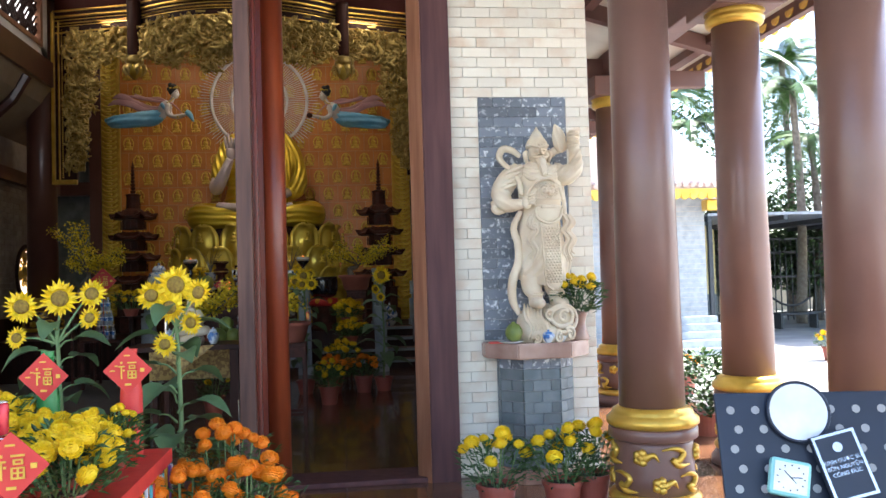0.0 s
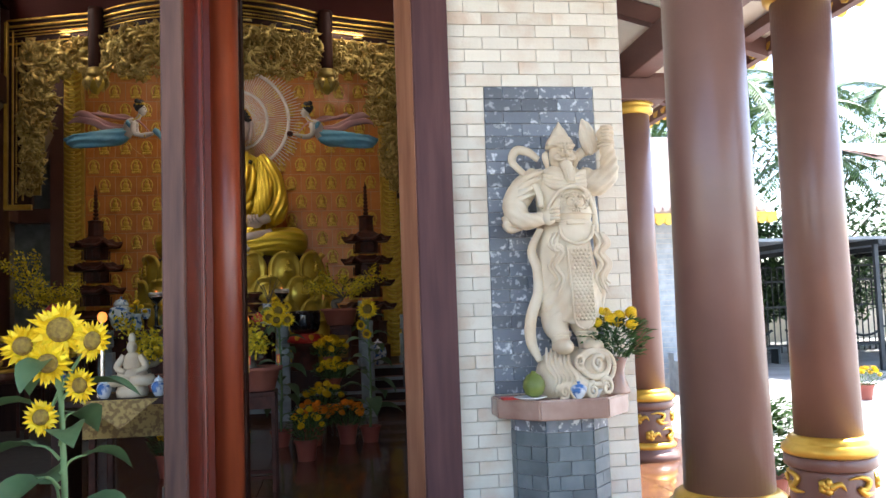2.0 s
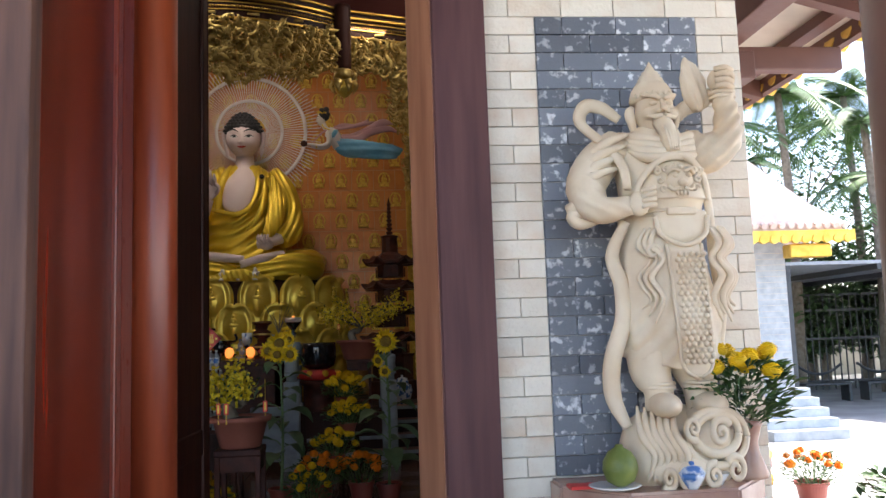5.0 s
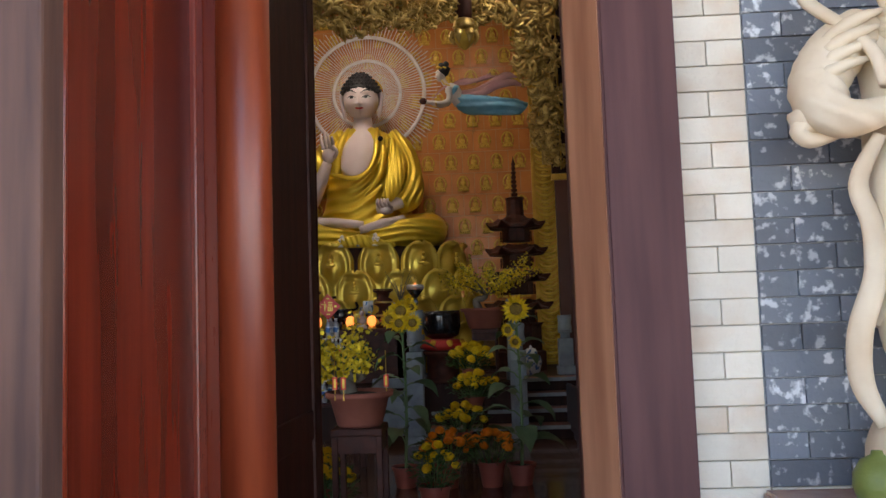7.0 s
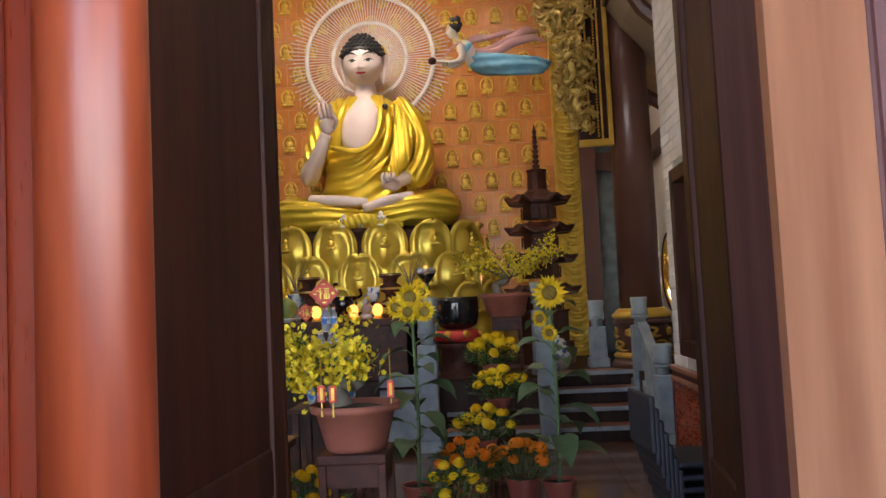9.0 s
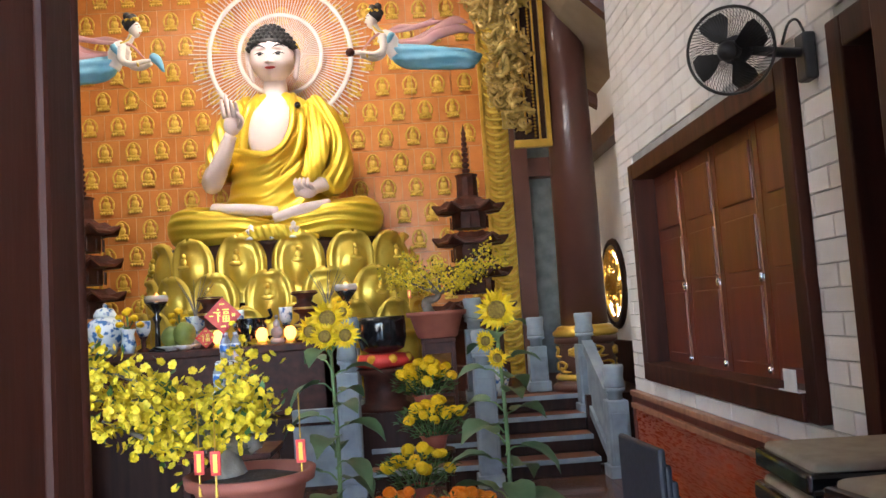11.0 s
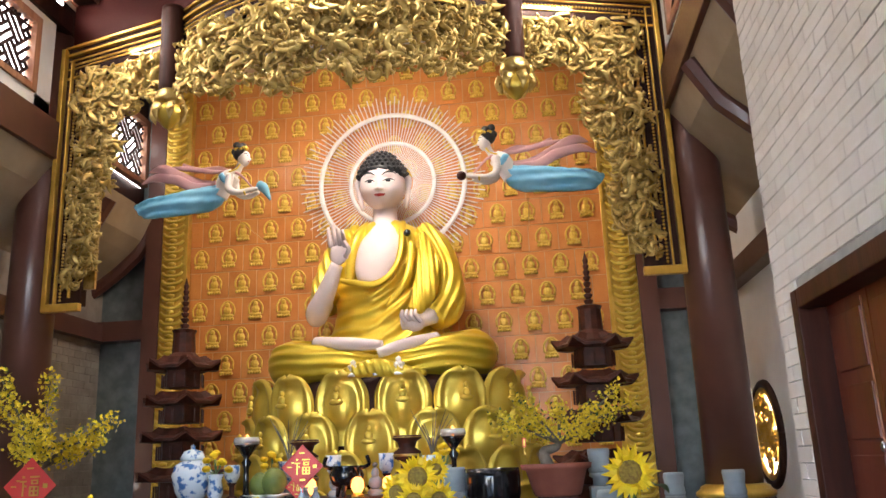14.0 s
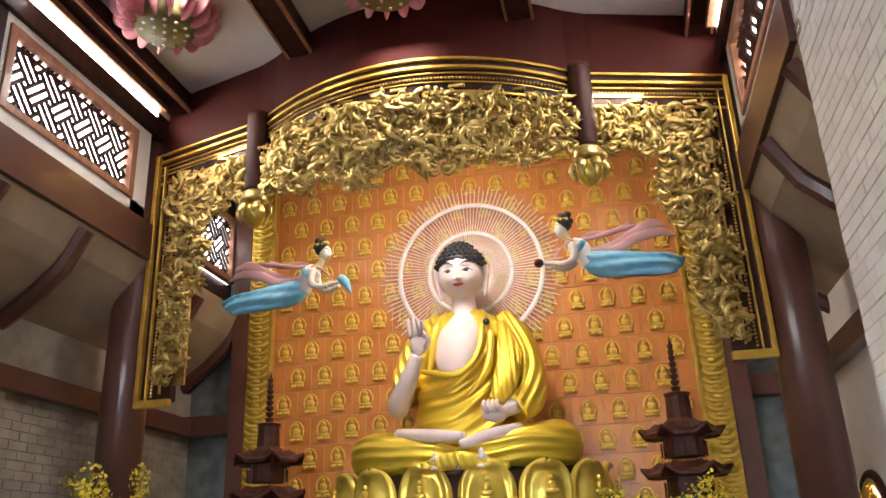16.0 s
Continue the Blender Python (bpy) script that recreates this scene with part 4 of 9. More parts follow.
    for k in range(9):
        a = -math.pi / 2 + 0.28 * (k - 4)
        ball((-0.005 + 0.09 * math.cos(a), -0.025 + 0.09 * math.sin(a), 1.552), (0.009, 0.009, 0.012), helmet, sub=2)
    P.append((helmet, S))
    return statue("guardian_statue", P, (1.575, 6.385, 1.095), "cream carved stone guardian statue on a cloud base")


guardian()


def column(at, height, r, m, label, cap=True, foot_z=0.0):
    t = thing("column", (*at, foot_z), label, "column", "veranda columns" if cap else "hall columns")
    k = r / 0.2
    part("foot", lathe([(0.33 * k, 0), (0.33 * k, 0.05), (0.31 * k, 0.08), (0.29 * k, 0.09), (0.29 * k, 0.12), (0.27 * k, 0.14)], 40), M["column"] if cap else m, t, smooth=True)
    part("foot_ring", lathe([(0.285 * k, 0.12), (0.3 * k, 0.14), (0.3 * k, 0.16), (0.275 * k, 0.19)], 40), M["gold_paint"], t, "gold painted ring", True)
    part("drum", lathe([(0.25 * k, 0.18), (0.262 * k, 0.3), (0.255 * k, 0.5), (0.25 * k, 0.53)], 40), m, t, "brown drum under gilded clouds", True)
    rnd = random.Random(5)
    n = 7
    for i in range(n):
        a0 = 2 * math.pi * i / n
        for row in range(2):
            bm = bmesh.new()
            a1 = a0 + (0.45 if row else 0)
            z0 = 0.27 + 0.17 * row

            def on(a, z, d=0.27 * k):
                return (d * math.cos(a), d * math.sin(a), z)
            if (i + row) % 2:
                for q in range(5):
                    b = 2 * math.pi * q / 5
                    c = on(a1 + 0.11 * math.cos(b), z0 + 0.03 * math.sin(b), 0.262 * k)
                    ball(c, (0.032 * k,) * 2 + (0.03,), bm, sub=1)
                ball(on(a1, z0, 0.27 * k), 0.028, bm, sub=1)
                tube([on(a1 + 0.12, z0), on(a1 + 0.3, z0 + 0.02), on(a1 + 0.42, z0 - 0.02)], [0.02, 0.018, 0.004], 6, bm, 4)
            else:
                tube([on(a1 - 0.4, z0 + 0.05), on(a1 - 0.1, z0 + 0.06), on(a1 + 0.15, z0 + 0.03), on(a1, z0 - 0.02), on(a1 - 0.16, z0 - 0.01), on(a1 + 0.02, z0 - 0.05), on(a1 + 0.35, z0 - 0.05)],
                     [0.005, 0.014, 0.02, 0.02, 0.016, 0.02, 0.005], 6, bm, 5)
            part("gilded_cloud", bm, M["gold_paint"], t, "raised gilded cloud scroll", True)
    part("collar", lathe([(0.27 * k, 0.53), (0.29 * k, 0.545), (0.29 * k, 0.6), (0.275 * k, 0.615)], 40), M["column"] if cap else m, t, smooth=True)
    part("ring", lathe([(0.275 * k, 0.61), (0.3 * k, 0.63), (0.3 * k, 0.665), (0.27 * k, 0.69), (0.262 * k, 0.7), (0.262 * k, 0.715), (0.23 * k, 0.735), (0.22 * k, 0.74)], 40), M["gold_paint"], t, "gold painted moulded ring", True)
    part("shaft", lathe([(0.215 * k, 0.735), (0.2 * k, height * 0.6), (0.195 * k, height)], 48), m, t, smooth=True)
    if cap:
        part("capital", lathe([(0.2 * k, height - 0.1), (0.235 * k, height - 0.08), (0.245 * k, height - 0.03), (0.225 * k, height), (0.25 * k, height + 0.02)], 40), M["gold_paint"], t, "gold painted capital ring", True)
        part("abacus", box(-0.3, 0.3, -0.3, 0.3, height + 0.02, height + 0.26, 0.012), M["beam"], t)
    return t


for cx, cy in ((2.02, 5.25), (3.38, 6.55), (3.42, 9.9), (3.12, 4.6)):
    column((cx, cy), 3.78, 0.2, M["column"], "round brown painted column with gilded cloud base")

# veranda roof: beams, rafters and pale boards falling towards the eaves
EAVE_X, RIDGE = 4.75, 5.2


def roof_z(x):
    return 4.95 - 0.27 * (x - 2.0)


veranda = thing("veranda_roof", (0, 0, 0), "brown timber veranda roof with cream boards", "roof")


def sloped(x0, x1, y0, y1, lift, thick):
    bm = bmesh.new()
    v = [bm.verts.new((x, y, roof_z(x) + lift + d)) for d in (0, thick) for x, y in ((x0, y0), (x1, y0), (x1, y1), (x0, y1))]
    for f in ((3, 2, 1, 0), (4, 5, 6, 7), (0, 1, 5, 4), (1, 2, 6, 5), (2, 3, 7, 6), (3, 0, 4, 7)):
        bm.faces.new([v[k] for k in f])
    return bm


part("soffit", sloped(2.08, EAVE_X, -5, 22, 0.14, 0.06), M["plaster"], veranda, "cream painted boards")
part("soffit", box(-10, 2.08, 2.4, FRONT, 5.05, 5.12), M["plaster"], veranda, "cream painted boards")
for k in range(12):
    y = -3.6 + 2.15 * k
    part("rafter", sloped(2.08, EAVE_X - 0.05, y - 0.06, y + 0.06, -0.06, 0.19), M["beam"], veranda)
for k in range(4):
    x = 2.2 + 0.75 * k
    part("purlin", sloped(x - 0.05, x + 0.05, -5, 22, 0.02, 0.1), M["beam"], veranda)
part("eave_board", sloped(EAVE_X - 0.06, EAVE_X, -5, 22, -0.02, 0.2), M["beam"], veranda)
tile_mesh = bpy.data.meshes.new("eave_tile")
bm = tube([(0, 0, 0), (0.16, 0, -0.03)], 0.085, 10)
bm.to_mesh(tile_mesh)
bm.free()
for k in range(75):
    linked("eave_tile", tile_mesh, M["gold_paint"], veranda, at=(EAVE_X - 0.06, -1.0 + 0.27 * k, roof_z(EAVE_X) + 0.1))
for x, y0, y1 in ((3.42, -5, 22), (2.02, -5, FRONT)):
    structure("veranda_beam", box(x - 0.12, x + 0.12, y0, y1, 4.04, 4.36, 0.012), M["beam"], "brown painted veranda beam", "beam")
for y, x0 in ((6.55, 2.1), (9.9, 2.1), (4.75, 1.9), (13.2, 2.9)):
    structure("veranda_beam", box(x0, 3.45, y - 0.1, y + 0.1, 4.06, 4.3, 0.012), M["beam"], "brown painted cross beam", "beam")
    structure("veranda_beam", box(3.3, EAVE_X - 0.1, y - 0.07, y + 0.07, 3.95, 4.16, 0.012), M["beam"], "brown painted bracket beam", "beam")

# ---- the altar ----
BX, BY = CX + 0.04, 17.5


def lotus_throne():
    t = thing("lotus_throne", (BX, BY + 0.1, 0.72), "gilded lotus throne with tiers of moulded petals", "throne")
    part("core", lathe([(1.5, 0), (1.55, 0.6), (1.45, 1.0), (1.6, 1.5), (1.6, 1.95), (1.4, 2.06)], 48, squash=0.62), M["dark_wood"], t, "dark core behind the petals", True)
    part("plinth", lathe([(1.85, 0), (1.85, 0.3), (1.7, 0.4), (1.5, 0.45)], 48, squash=0.62), M["gold"], t, smooth=True)

    def petal(w, h):
        bm = bmesh.new()
        nu, nv = 18, 20
        grid = []
        for j in range(nv + 1):
            v = j / nv
            row = []
            for i in range(nu + 1):
                u = 2 * i / nu - 1
                half = w / 2 * ((0.62 + 0.38 * math.sin(math.pi / 2 * min(1, v / 0.55))) if v < 0.6 else math.sqrt(max(0.0, 1 - ((v - 0.6) / 0.41) ** 2)))
                z = h * v - 0.05 * h * math.exp(-(u / 0.25) ** 2) * max(0, v - 0.8) / 0.2
                edge = max(abs(u), (v - 0.6) / 0.4)
                rim = 0.10 * math.exp(-((edge - 0.85) / 0.1) ** 2)
                bulge = 0.10 * w * (1 - u * u) + 0.18 * w * v * v
                q = (u / 0.62) ** 2 + ((v - 0.52) / 0.3) ** 2
                dome = 0.13 * w * max(0, 1 - q) ** 0.7
                row.append(bm.verts.new((half * u, -bulge - rim * w - dome, z)))
            grid.append(row)
        for a, b in zip(grid, grid[1:]):
            for i in range(nu):
                bm.faces.new((a[i], a[i + 1], b[i + 1], b[i]))
        return bm

    def relief():
        bm = ball((0, 0, 0.03), (0.085, 0.03, 0.035), sub=2)
        ball((0, 0, 0.09), (0.05, 0.03, 0.055), bm)
        ball((0, 0, 0.17), (0.03, 0.03, 0.035), bm)
        return bm
    mesh_p, mesh_r = bpy.data.meshes.new("petal"), bpy.data.meshes.new("petal_relief")
    b1, b2 = petal(0.64, 0.82), relief()
    for b, m in ((b1, mesh_p), (b2, mesh_r)):
        b.to_mesh(m), b.free(), m.shade_smooth()
    for tier, (rad, z, s, n, off) in enumerate(((1.58, 1.26, 1.02, 14, 0.5), (1.68, 0.84, 0.98, 15, 0.0), (1.76, 0.46, 0.92, 16, 0.5), (1.84, 0.12, 0.85, 17, 0.0))):
        for k in range(n):
            a = 2 * math.pi * (k + off) / n - math.pi / 2
            if math.sin(a) > 0.35:
                continue
            x, y = rad * math.cos(a), 0.62 * rad * math.sin(a)
            face = math.degrees(math.atan2(math.sin(a), 0.62 * math.cos(a))) + 90
            o = linked("petal", mesh_p, M["gold"], t, at=pose(x, y, z, -6, 0, face) @ Matrix.Scale(s, 4))
            if tier < 2:
                linked("relief", mesh_r, M["gold"], o, at=pose(0, -0.235, 0.42))


lotus_throne()


def face_y(x, z):
    """Front of the statue's face at x, z (z from the middle of the head)."""
    w = 0.285 * (1 + 0.06 * math.exp(-((z + 0.1) / 0.12) ** 2))
    q = 1 - (x / w) ** 2 - (z / 0.36) ** 2
    y = -0.02 - 0.3 * math.sqrt(max(q, 0.0))
    a = abs(x)

    def bump(cx, cz, sx, sz):
        return math.exp(-((a - cx) / sx) ** 2 - ((z - cz) / sz) ** 2)
    ramp = max(0.0, min(1.0, (0.09 - z) / 0.18)) if z > -0.105 else max(0.0, 1 - (-0.105 - z) / 0.022)
    y -= 0.048 * math.exp(-(x / 0.026) ** 2) * (0.25 + 0.75 * ramp) * (1 if z < 0.09 else math.exp(-((z - 0.09) / 0.04) ** 2))
    y -= 0.018 * bump(0.0, -0.09, 0.036, 0.026) + 0.02 * bump(0.036, -0.093, 0.018, 0.018)
    y += 0.026 * bump(0.115, 0.04, 0.06, 0.03)
    y -= 0.016 * bump(0.118, 0.018, 0.05, 0.017)
    y -= 0.010 * bump(0.12, 0.1, 0.09, 0.025)
    y -= 0.022 * bump(0.0, -0.155, 0.055, 0.016) + 0.024 * bump(0.0, -0.187, 0.045, 0.016)
    y -= 0.030 * bump(0.0, -0.275, 0.07, 0.05)
    y -= 0.016 * bump(0.14, -0.1, 0.08, 0.08)
    return y


def painted(x0, x1, lo, hi, lift=0.004, n=18):
    """A thin painted patch on the face between two curves, mirrored where x0 > 0."""
    bm = bmesh.new()
    for sx in ((-1, 1) if x0 > 0 else (1,)):
        rows = []
        for k in range(n + 1):
            x = x0 + (x1 - x0) * k / n
            rows.append([bm.verts.new((sx * x, face_y(x, z) - lift, 2.5 + z)) for z in (lo(x) + (hi(x) - lo(x)) * q / 4 for q in range(5))])
        for a, b in zip(rows, rows[1:]):
            for q in range(4):
                bm.faces.new((a[q], b[q], b[q + 1], a[q + 1]) if sx > 0 else (a[q], a[q + 1], b[q + 1], b[q]))
    return bm


def buddha():
    R, SK = M["robe"], M["skin"]
    P = []
    torso = loft([(0.35, 0, 0, 0.86, 0.5), (0.6, 0, 0, 0.78, 0.46), (0.9, 0.02, 0.02, 0.74, 0.42), (1.2, 0.02, 0.05, 0.78, 0.4), (1.5, 0.02, 0.08, 0.82, 0.37), (1.75, 0.0, 0.1, 0.72, 0.33), (1.95, 0, 0.1, 0.46, 0.26), (2.05, 0, 0.1, 0.24, 0.2)], 144, None, None, 20)
    pleat(torso, lambda x, z: (z - 0.62 * max(0.0, x + 0.3) ** 1.7 * (0.45 + 0.5 * z)) / (0.135 + 0.03 * z), 0.062, lambda c: (1.0 if c.y < 0 else 0.0) * min(1.0, max(0.0, (1.95 - c.z) / 0.3)))
    P.append((torso, R))
    # bare chest, with the robe's border round it
    chest = loft([(1.14, -0.1, -0.36, 0.1, 0.08), (1.25, -0.1, -0.34, 0.24, 0.12), (1.45, -0.07, -0.29, 0.31, 0.15), (1.7, -0.03, -0.2, 0.31, 0.17), (1.9, 0.0, -0.04, 0.23, 0.2), (2.02, 0, 0.03, 0.19, 0.18), (2.25, 0, 0.03, 0.17, 0.17)], 48)
    P.append((chest, SK))
    border = tube([(0.26, 0.0, 2.02), (0.29, -0.24, 1.78), (0.27, -0.38, 1.48), (0.14, -0.47, 1.24), (-0.1, -0.49, 1.14), (-0.42, -0.42, 1.2), (-0.62, -0.3, 1.26)], [0.05, 0.05, 0.045, 0.045, 0.045, 0.04, 0.025], 12, steps=8, flat=0.7)
    tube([(-0.26, 0.0, 2.02), (-0.36, -0.2, 1.8), (-0.43, -0.27, 1.5), (-0.46, -0.34, 1.22)], [0.05, 0.075, 0.085, 0.06], 12, border, 8)
    tube([(0.33, -0.04, 1.95), (0.41, -0.26, 1.72), (0.42, -0.38, 1.4), (0.34, -0.5, 1.1), (0.12, -0.56, 0.86)], [0.03, 0.05, 0.055, 0.05, 0.02], 10, border, 8)
    P.append((border, R))
    # robe over the left shoulder, falling over the arm to the lap
    sleeve = tube([(0.5, 0.08, 1.88), (0.76, 0.04, 1.6), (0.9, -0.08, 1.2), (0.92, -0.24, 0.88), (0.72, -0.48, 0.7)], [0.19, 0.22, 0.22, 0.21, 0.16], 56, steps=16)
    pleat(sleeve, lambda x, z: (x - 0.28 * math.sin((z - 0.62) * 2.4)) / 0.12, 0.075, lambda c: 1.0 if c.y < 0.1 else 0.3)
    fall = tube([(0.56, -0.2, 1.8), (0.66, -0.34, 1.4), (0.62, -0.5, 1.0), (0.5, -0.62, 0.76)], [0.06, 0.15, 0.17, 0.1], 48, steps=16, flat=0.55)
    pleat(fall, lambda x, z: (x + 0.12 * z) / 0.075, 0.05)
    P.append((sleeve, R)), P.append((fall, R))
    shoulder = tube([(-0.34, 0.08, 1.93), (-0.64, 0.06, 1.74), (-0.8, 0.0, 1.42), (-0.86, -0.06, 1.12), (-0.8, -0.12, 0.98)], [0.15, 0.19, 0.2, 0.22, 0.2], 56, steps=16)
    pleat(shoulder, lambda x, z: (x + 0.3 * z) / 0.13, 0.06)
    P.append((shoulder, R))
    # arms and raised palm
    arm = tube([(-0.84, -0.06, 1.16), (-0.94, -0.2, 0.92), (-0.88, -0.42, 0.86), (-0.7, -0.56, 1.1), (-0.55, -0.62, 1.38)], [0.15, 0.155, 0.15, 0.12, 0.085], 20, steps=8)
    ball((-0.52, -0.64, 1.5), (0.125, 0.06, 0.14), arm, sub=3)
    for k, (dx, h, bent) in enumerate(((-0.1, 0.24, 0), (-0.035, 0.29, 0.03), (0.03, 0.2, 0.07), (0.09, 0.17, 0.08))):
        tube([(-0.52 + dx, -0.65, 1.58), (-0.53 + dx * 1.15, -0.67 - bent, 1.62 + h * 0.4), (-0.54 + dx * 1.2, -0.66 - bent * 1.6, 1.58 + h)], [0.034, 0.031, 0.02], 10, arm, 4)
    tube([(-0.42, -0.66, 1.45), (-0.36, -0.72, 1.53), (-0.42, -0.76, 1.62)], [0.036, 0.033, 0.022], 10, arm, 4)
    tube([(0.74, -0.48, 0.74), (0.5, -0.64, 0.64), (0.32, -0.7, 0.6)], [0.1, 0.08, 0.06], 14, arm, 5)
    ball((0.48, -0.74, 0.6), (0.14, 0.1, 0.085), arm, sub=3)
    for k in range(4):
        tube([(0.4 + 0.06 * k, -0.8, 0.62), (0.36 + 0.06 * k, -0.86, 0.68), (0.38 + 0.055 * k, -0.82, 0.745)], [0.032, 0.03, 0.02], 10, arm, 4)
    P.append((arm, SK))
    # crossed legs under the robe, soles and shins
    legs = tube([(0.5, 0.1, 0.3), (1.1, -0.1, 0.3), (1.28, -0.35, 0.28), (0.95, -0.62, 0.24), (0.4, -0.72, 0.2), (0.0, -0.72, 0.16)], [0.28, 0.29, 0.27, 0.23, 0.18, 0.12], 64, steps=14)
    tube([(-0.5, 0.1, 0.3), (-1.1, -0.1, 0.28), (-1.32, -0.35, 0.26), (-1.0, -0.62, 0.22), (-0.45, -0.72, 0.18), (0.0, -0.7, 0.14)], [0.28, 0.29, 0.27, 0.24, 0.19, 0.13], 64, legs, 14)
    pleat(legs, lambda x, z: (z - 0.16 * abs(x) + 0.05 * abs(x) ** 3) / 0.115, 0.06, lambda c: 1.0 if c.y < -0.2 else 0.2)
    for v in legs.verts:
        v.co.z = max(v.co.z, -0.02)
        v.co.x *= 0.92
    hem = tube([(-0.6, -0.86, 0.03), (-0.25, -0.98, 0.07), (0.05, -1.0, 0.1), (0.35, -0.96, 0.06), (0.62, -0.86, 0.03)], [0.03, 0.07, 0.1, 0.07, 0.03], 24, steps=12, flat=0.6)
    pleat(hem, lambda x, z: (x + 0.4 * z) / 0.09, 0.04)
    P.append((legs, R)), P.append((hem, R))
    feet = tube([(-0.78, -0.66, 0.46), (-0.3, -0.84, 0.4), (0.1, -0.88, 0.36)], [0.07, 0.075, 0.055], 14, steps=5)
    tube([(0.75, -0.66, 0.44), (0.4, -0.86, 0.36), (0.05, -0.92, 0.27)], [0.07, 0.075, 0.055], 14, feet, 5)
    P.append((feet, SK))
    # head, bent forward a little
    first = len(P)
    head = ball((0, -0.02, 2.5), (0.285, 0.3, 0.36), sub=6)
    for v in head.verts:
        x, z = v.co.x, v.co.z - 2.5
        wide = 1 + 0.06 * math.exp(-((z + 0.1) / 0.12) ** 2)
        if v.co.y < -0.1:
            k = min(1.0, (-0.1 - v.co.y) / 0.08)
            v.co.y += (face_y(x * wide, z) - v.co.y) * k
        v.co.x *= wide
    for sx in (-1, 1):
        tube([(sx * 0.275, 0.02, 2.6), (sx * 0.325, 0.03, 2.56), (sx * 0.32, 0.02, 2.4), (sx * 0.29, 0.0, 2.22), (sx * 0.285, 0.0, 2.16)], [0.02, 0.045, 0.034, 0.032, 0.01], 12, head, 6)
    P.append((head, SK))
    lip = lambda x: 0.018 * math.sqrt(max(0.0, 1 - (x / 0.072) ** 2))
    P.append((painted(-0.07, 0.07, lambda x: -0.17 + 1.2 * x * x - 1.35 * lip(x), lambda x: -0.17 + 1.2 * x * x + lip(x) * (0.8 if abs(x) > 0.012 else 0.6)), M["lips"]))
    eye = lambda x: max(0.0, math.sin(math.pi * min(1.0, max(0.0, (x - 0.055) / 0.135))))
    P.append((painted(0.055, 0.19, lambda x: 0.002 - 0.018 * eye(x) + 0.06 * (x - 0.12), lambda x: 0.004 + 0.013 * eye(x) + 0.06 * (x - 0.12)), M["china"]))
    marks = painted(0.05, 0.2, lambda x: 0.004 + 0.012 * eye(x) + 0.06 * (x - 0.12), lambda x: 0.010 + 0.033 * eye(x) + 0.06 * (x - 0.12), 0.006)
    joined(marks, painted(0.09, 0.145, lambda x: 0.002 - 0.014 * eye(x), lambda x: 0.005 + 0.016 * eye(x), 0.006, 8))
    brow = lambda x: 0.075 + 0.04 * math.sin(math.pi * min(1.0, (x - 0.03) / 0.24)) - 0.1 * max(0.0, x - 0.16)
    joined(marks, painted(0.035, 0.215, lambda x: brow(x) - 0.001, lambda x: brow(x) + 0.028 * math.sin(math.pi * (x - 0.03) / 0.19), 0.006))
    P.append((marks, M["hair"]))
    hair = bmesh.new()

    def hairline(x, y):
        return 0.175 - 0.9 * x * x if y < -0.02 else 0.1 - 0.5 * min(0.3, y + 0.02)
    own = ball((0, 0.0, 0.0), (0.335, 0.345, 0.385), sub=5)
    for v in own.verts:
        if v.co.z < hairline(v.co.x, v.co.y):
            v.co *= 0.84
        elif v.co.z > 0.3:
            v.co.z += 0.05 * math.exp(-(v.co.x / 0.2) ** 2 - ((v.co.y - 0.04) / 0.2) ** 2)
        v.co.z += 2.5
    joined(hair, own)
    for ring in range(9):
        el = -0.05 + ring * 0.18
        n = max(4, int(30 * math.cos(el)))
        for k in range(n):
            a = 2 * math.pi * (k + 0.5 * (ring % 2)) / n
            c = [0.338 * math.cos(el) * math.cos(a), 0.348 * math.cos(el) * math.sin(a), 0.388 * math.sin(el)]
            if c[2] < hairline(c[0], c[1]) + 0.015:
                continue
            if c[2] > 0.3:
                c[2] += 0.05 * math.exp(-(c[0] / 0.2) ** 2 - ((c[1] - 0.04) / 0.2) ** 2)
            ball((c[0], c[1], c[2] + 2.5), 0.03, hair, sub=1)
    P.append((hair, M["hair"]))
    P.append((ball((0, face_y(0, 0.13) - 0.002, 2.63), 0.014, sub=2), M["china"]))
    for bm, _ in P[:first]:
        for v in bm.verts:
            v.co.x *= 0.93 - 0.07 * max(0.0, min(1.0, (v.co.z - 0.45) / 0.3))
    nod = Matrix.Translation((0, 0, 2.1)) @ Matrix.Rotation(radians(11), 4, "X") @ Matrix.Translation((0, 0, -2.1))
    for bm, _ in P[first:]:
        bm.transform(nod @ Matrix.Translation((0, 0, 2.93)) @ Matrix.Diagonal((0.98, 0.98, 0.95, 1)) @ Matrix.Translation((0, 0, -2.93)))
    P.append((ball((0.33, -0.36, 1.78), 0.045, sub=2), M["black"]))
    return statue("buddha_statue", P, (BX + 0.02, BY + 0.1, 2.725), "large seated statue in a gold robe with pale painted skin", scale=1.04)


buddha()


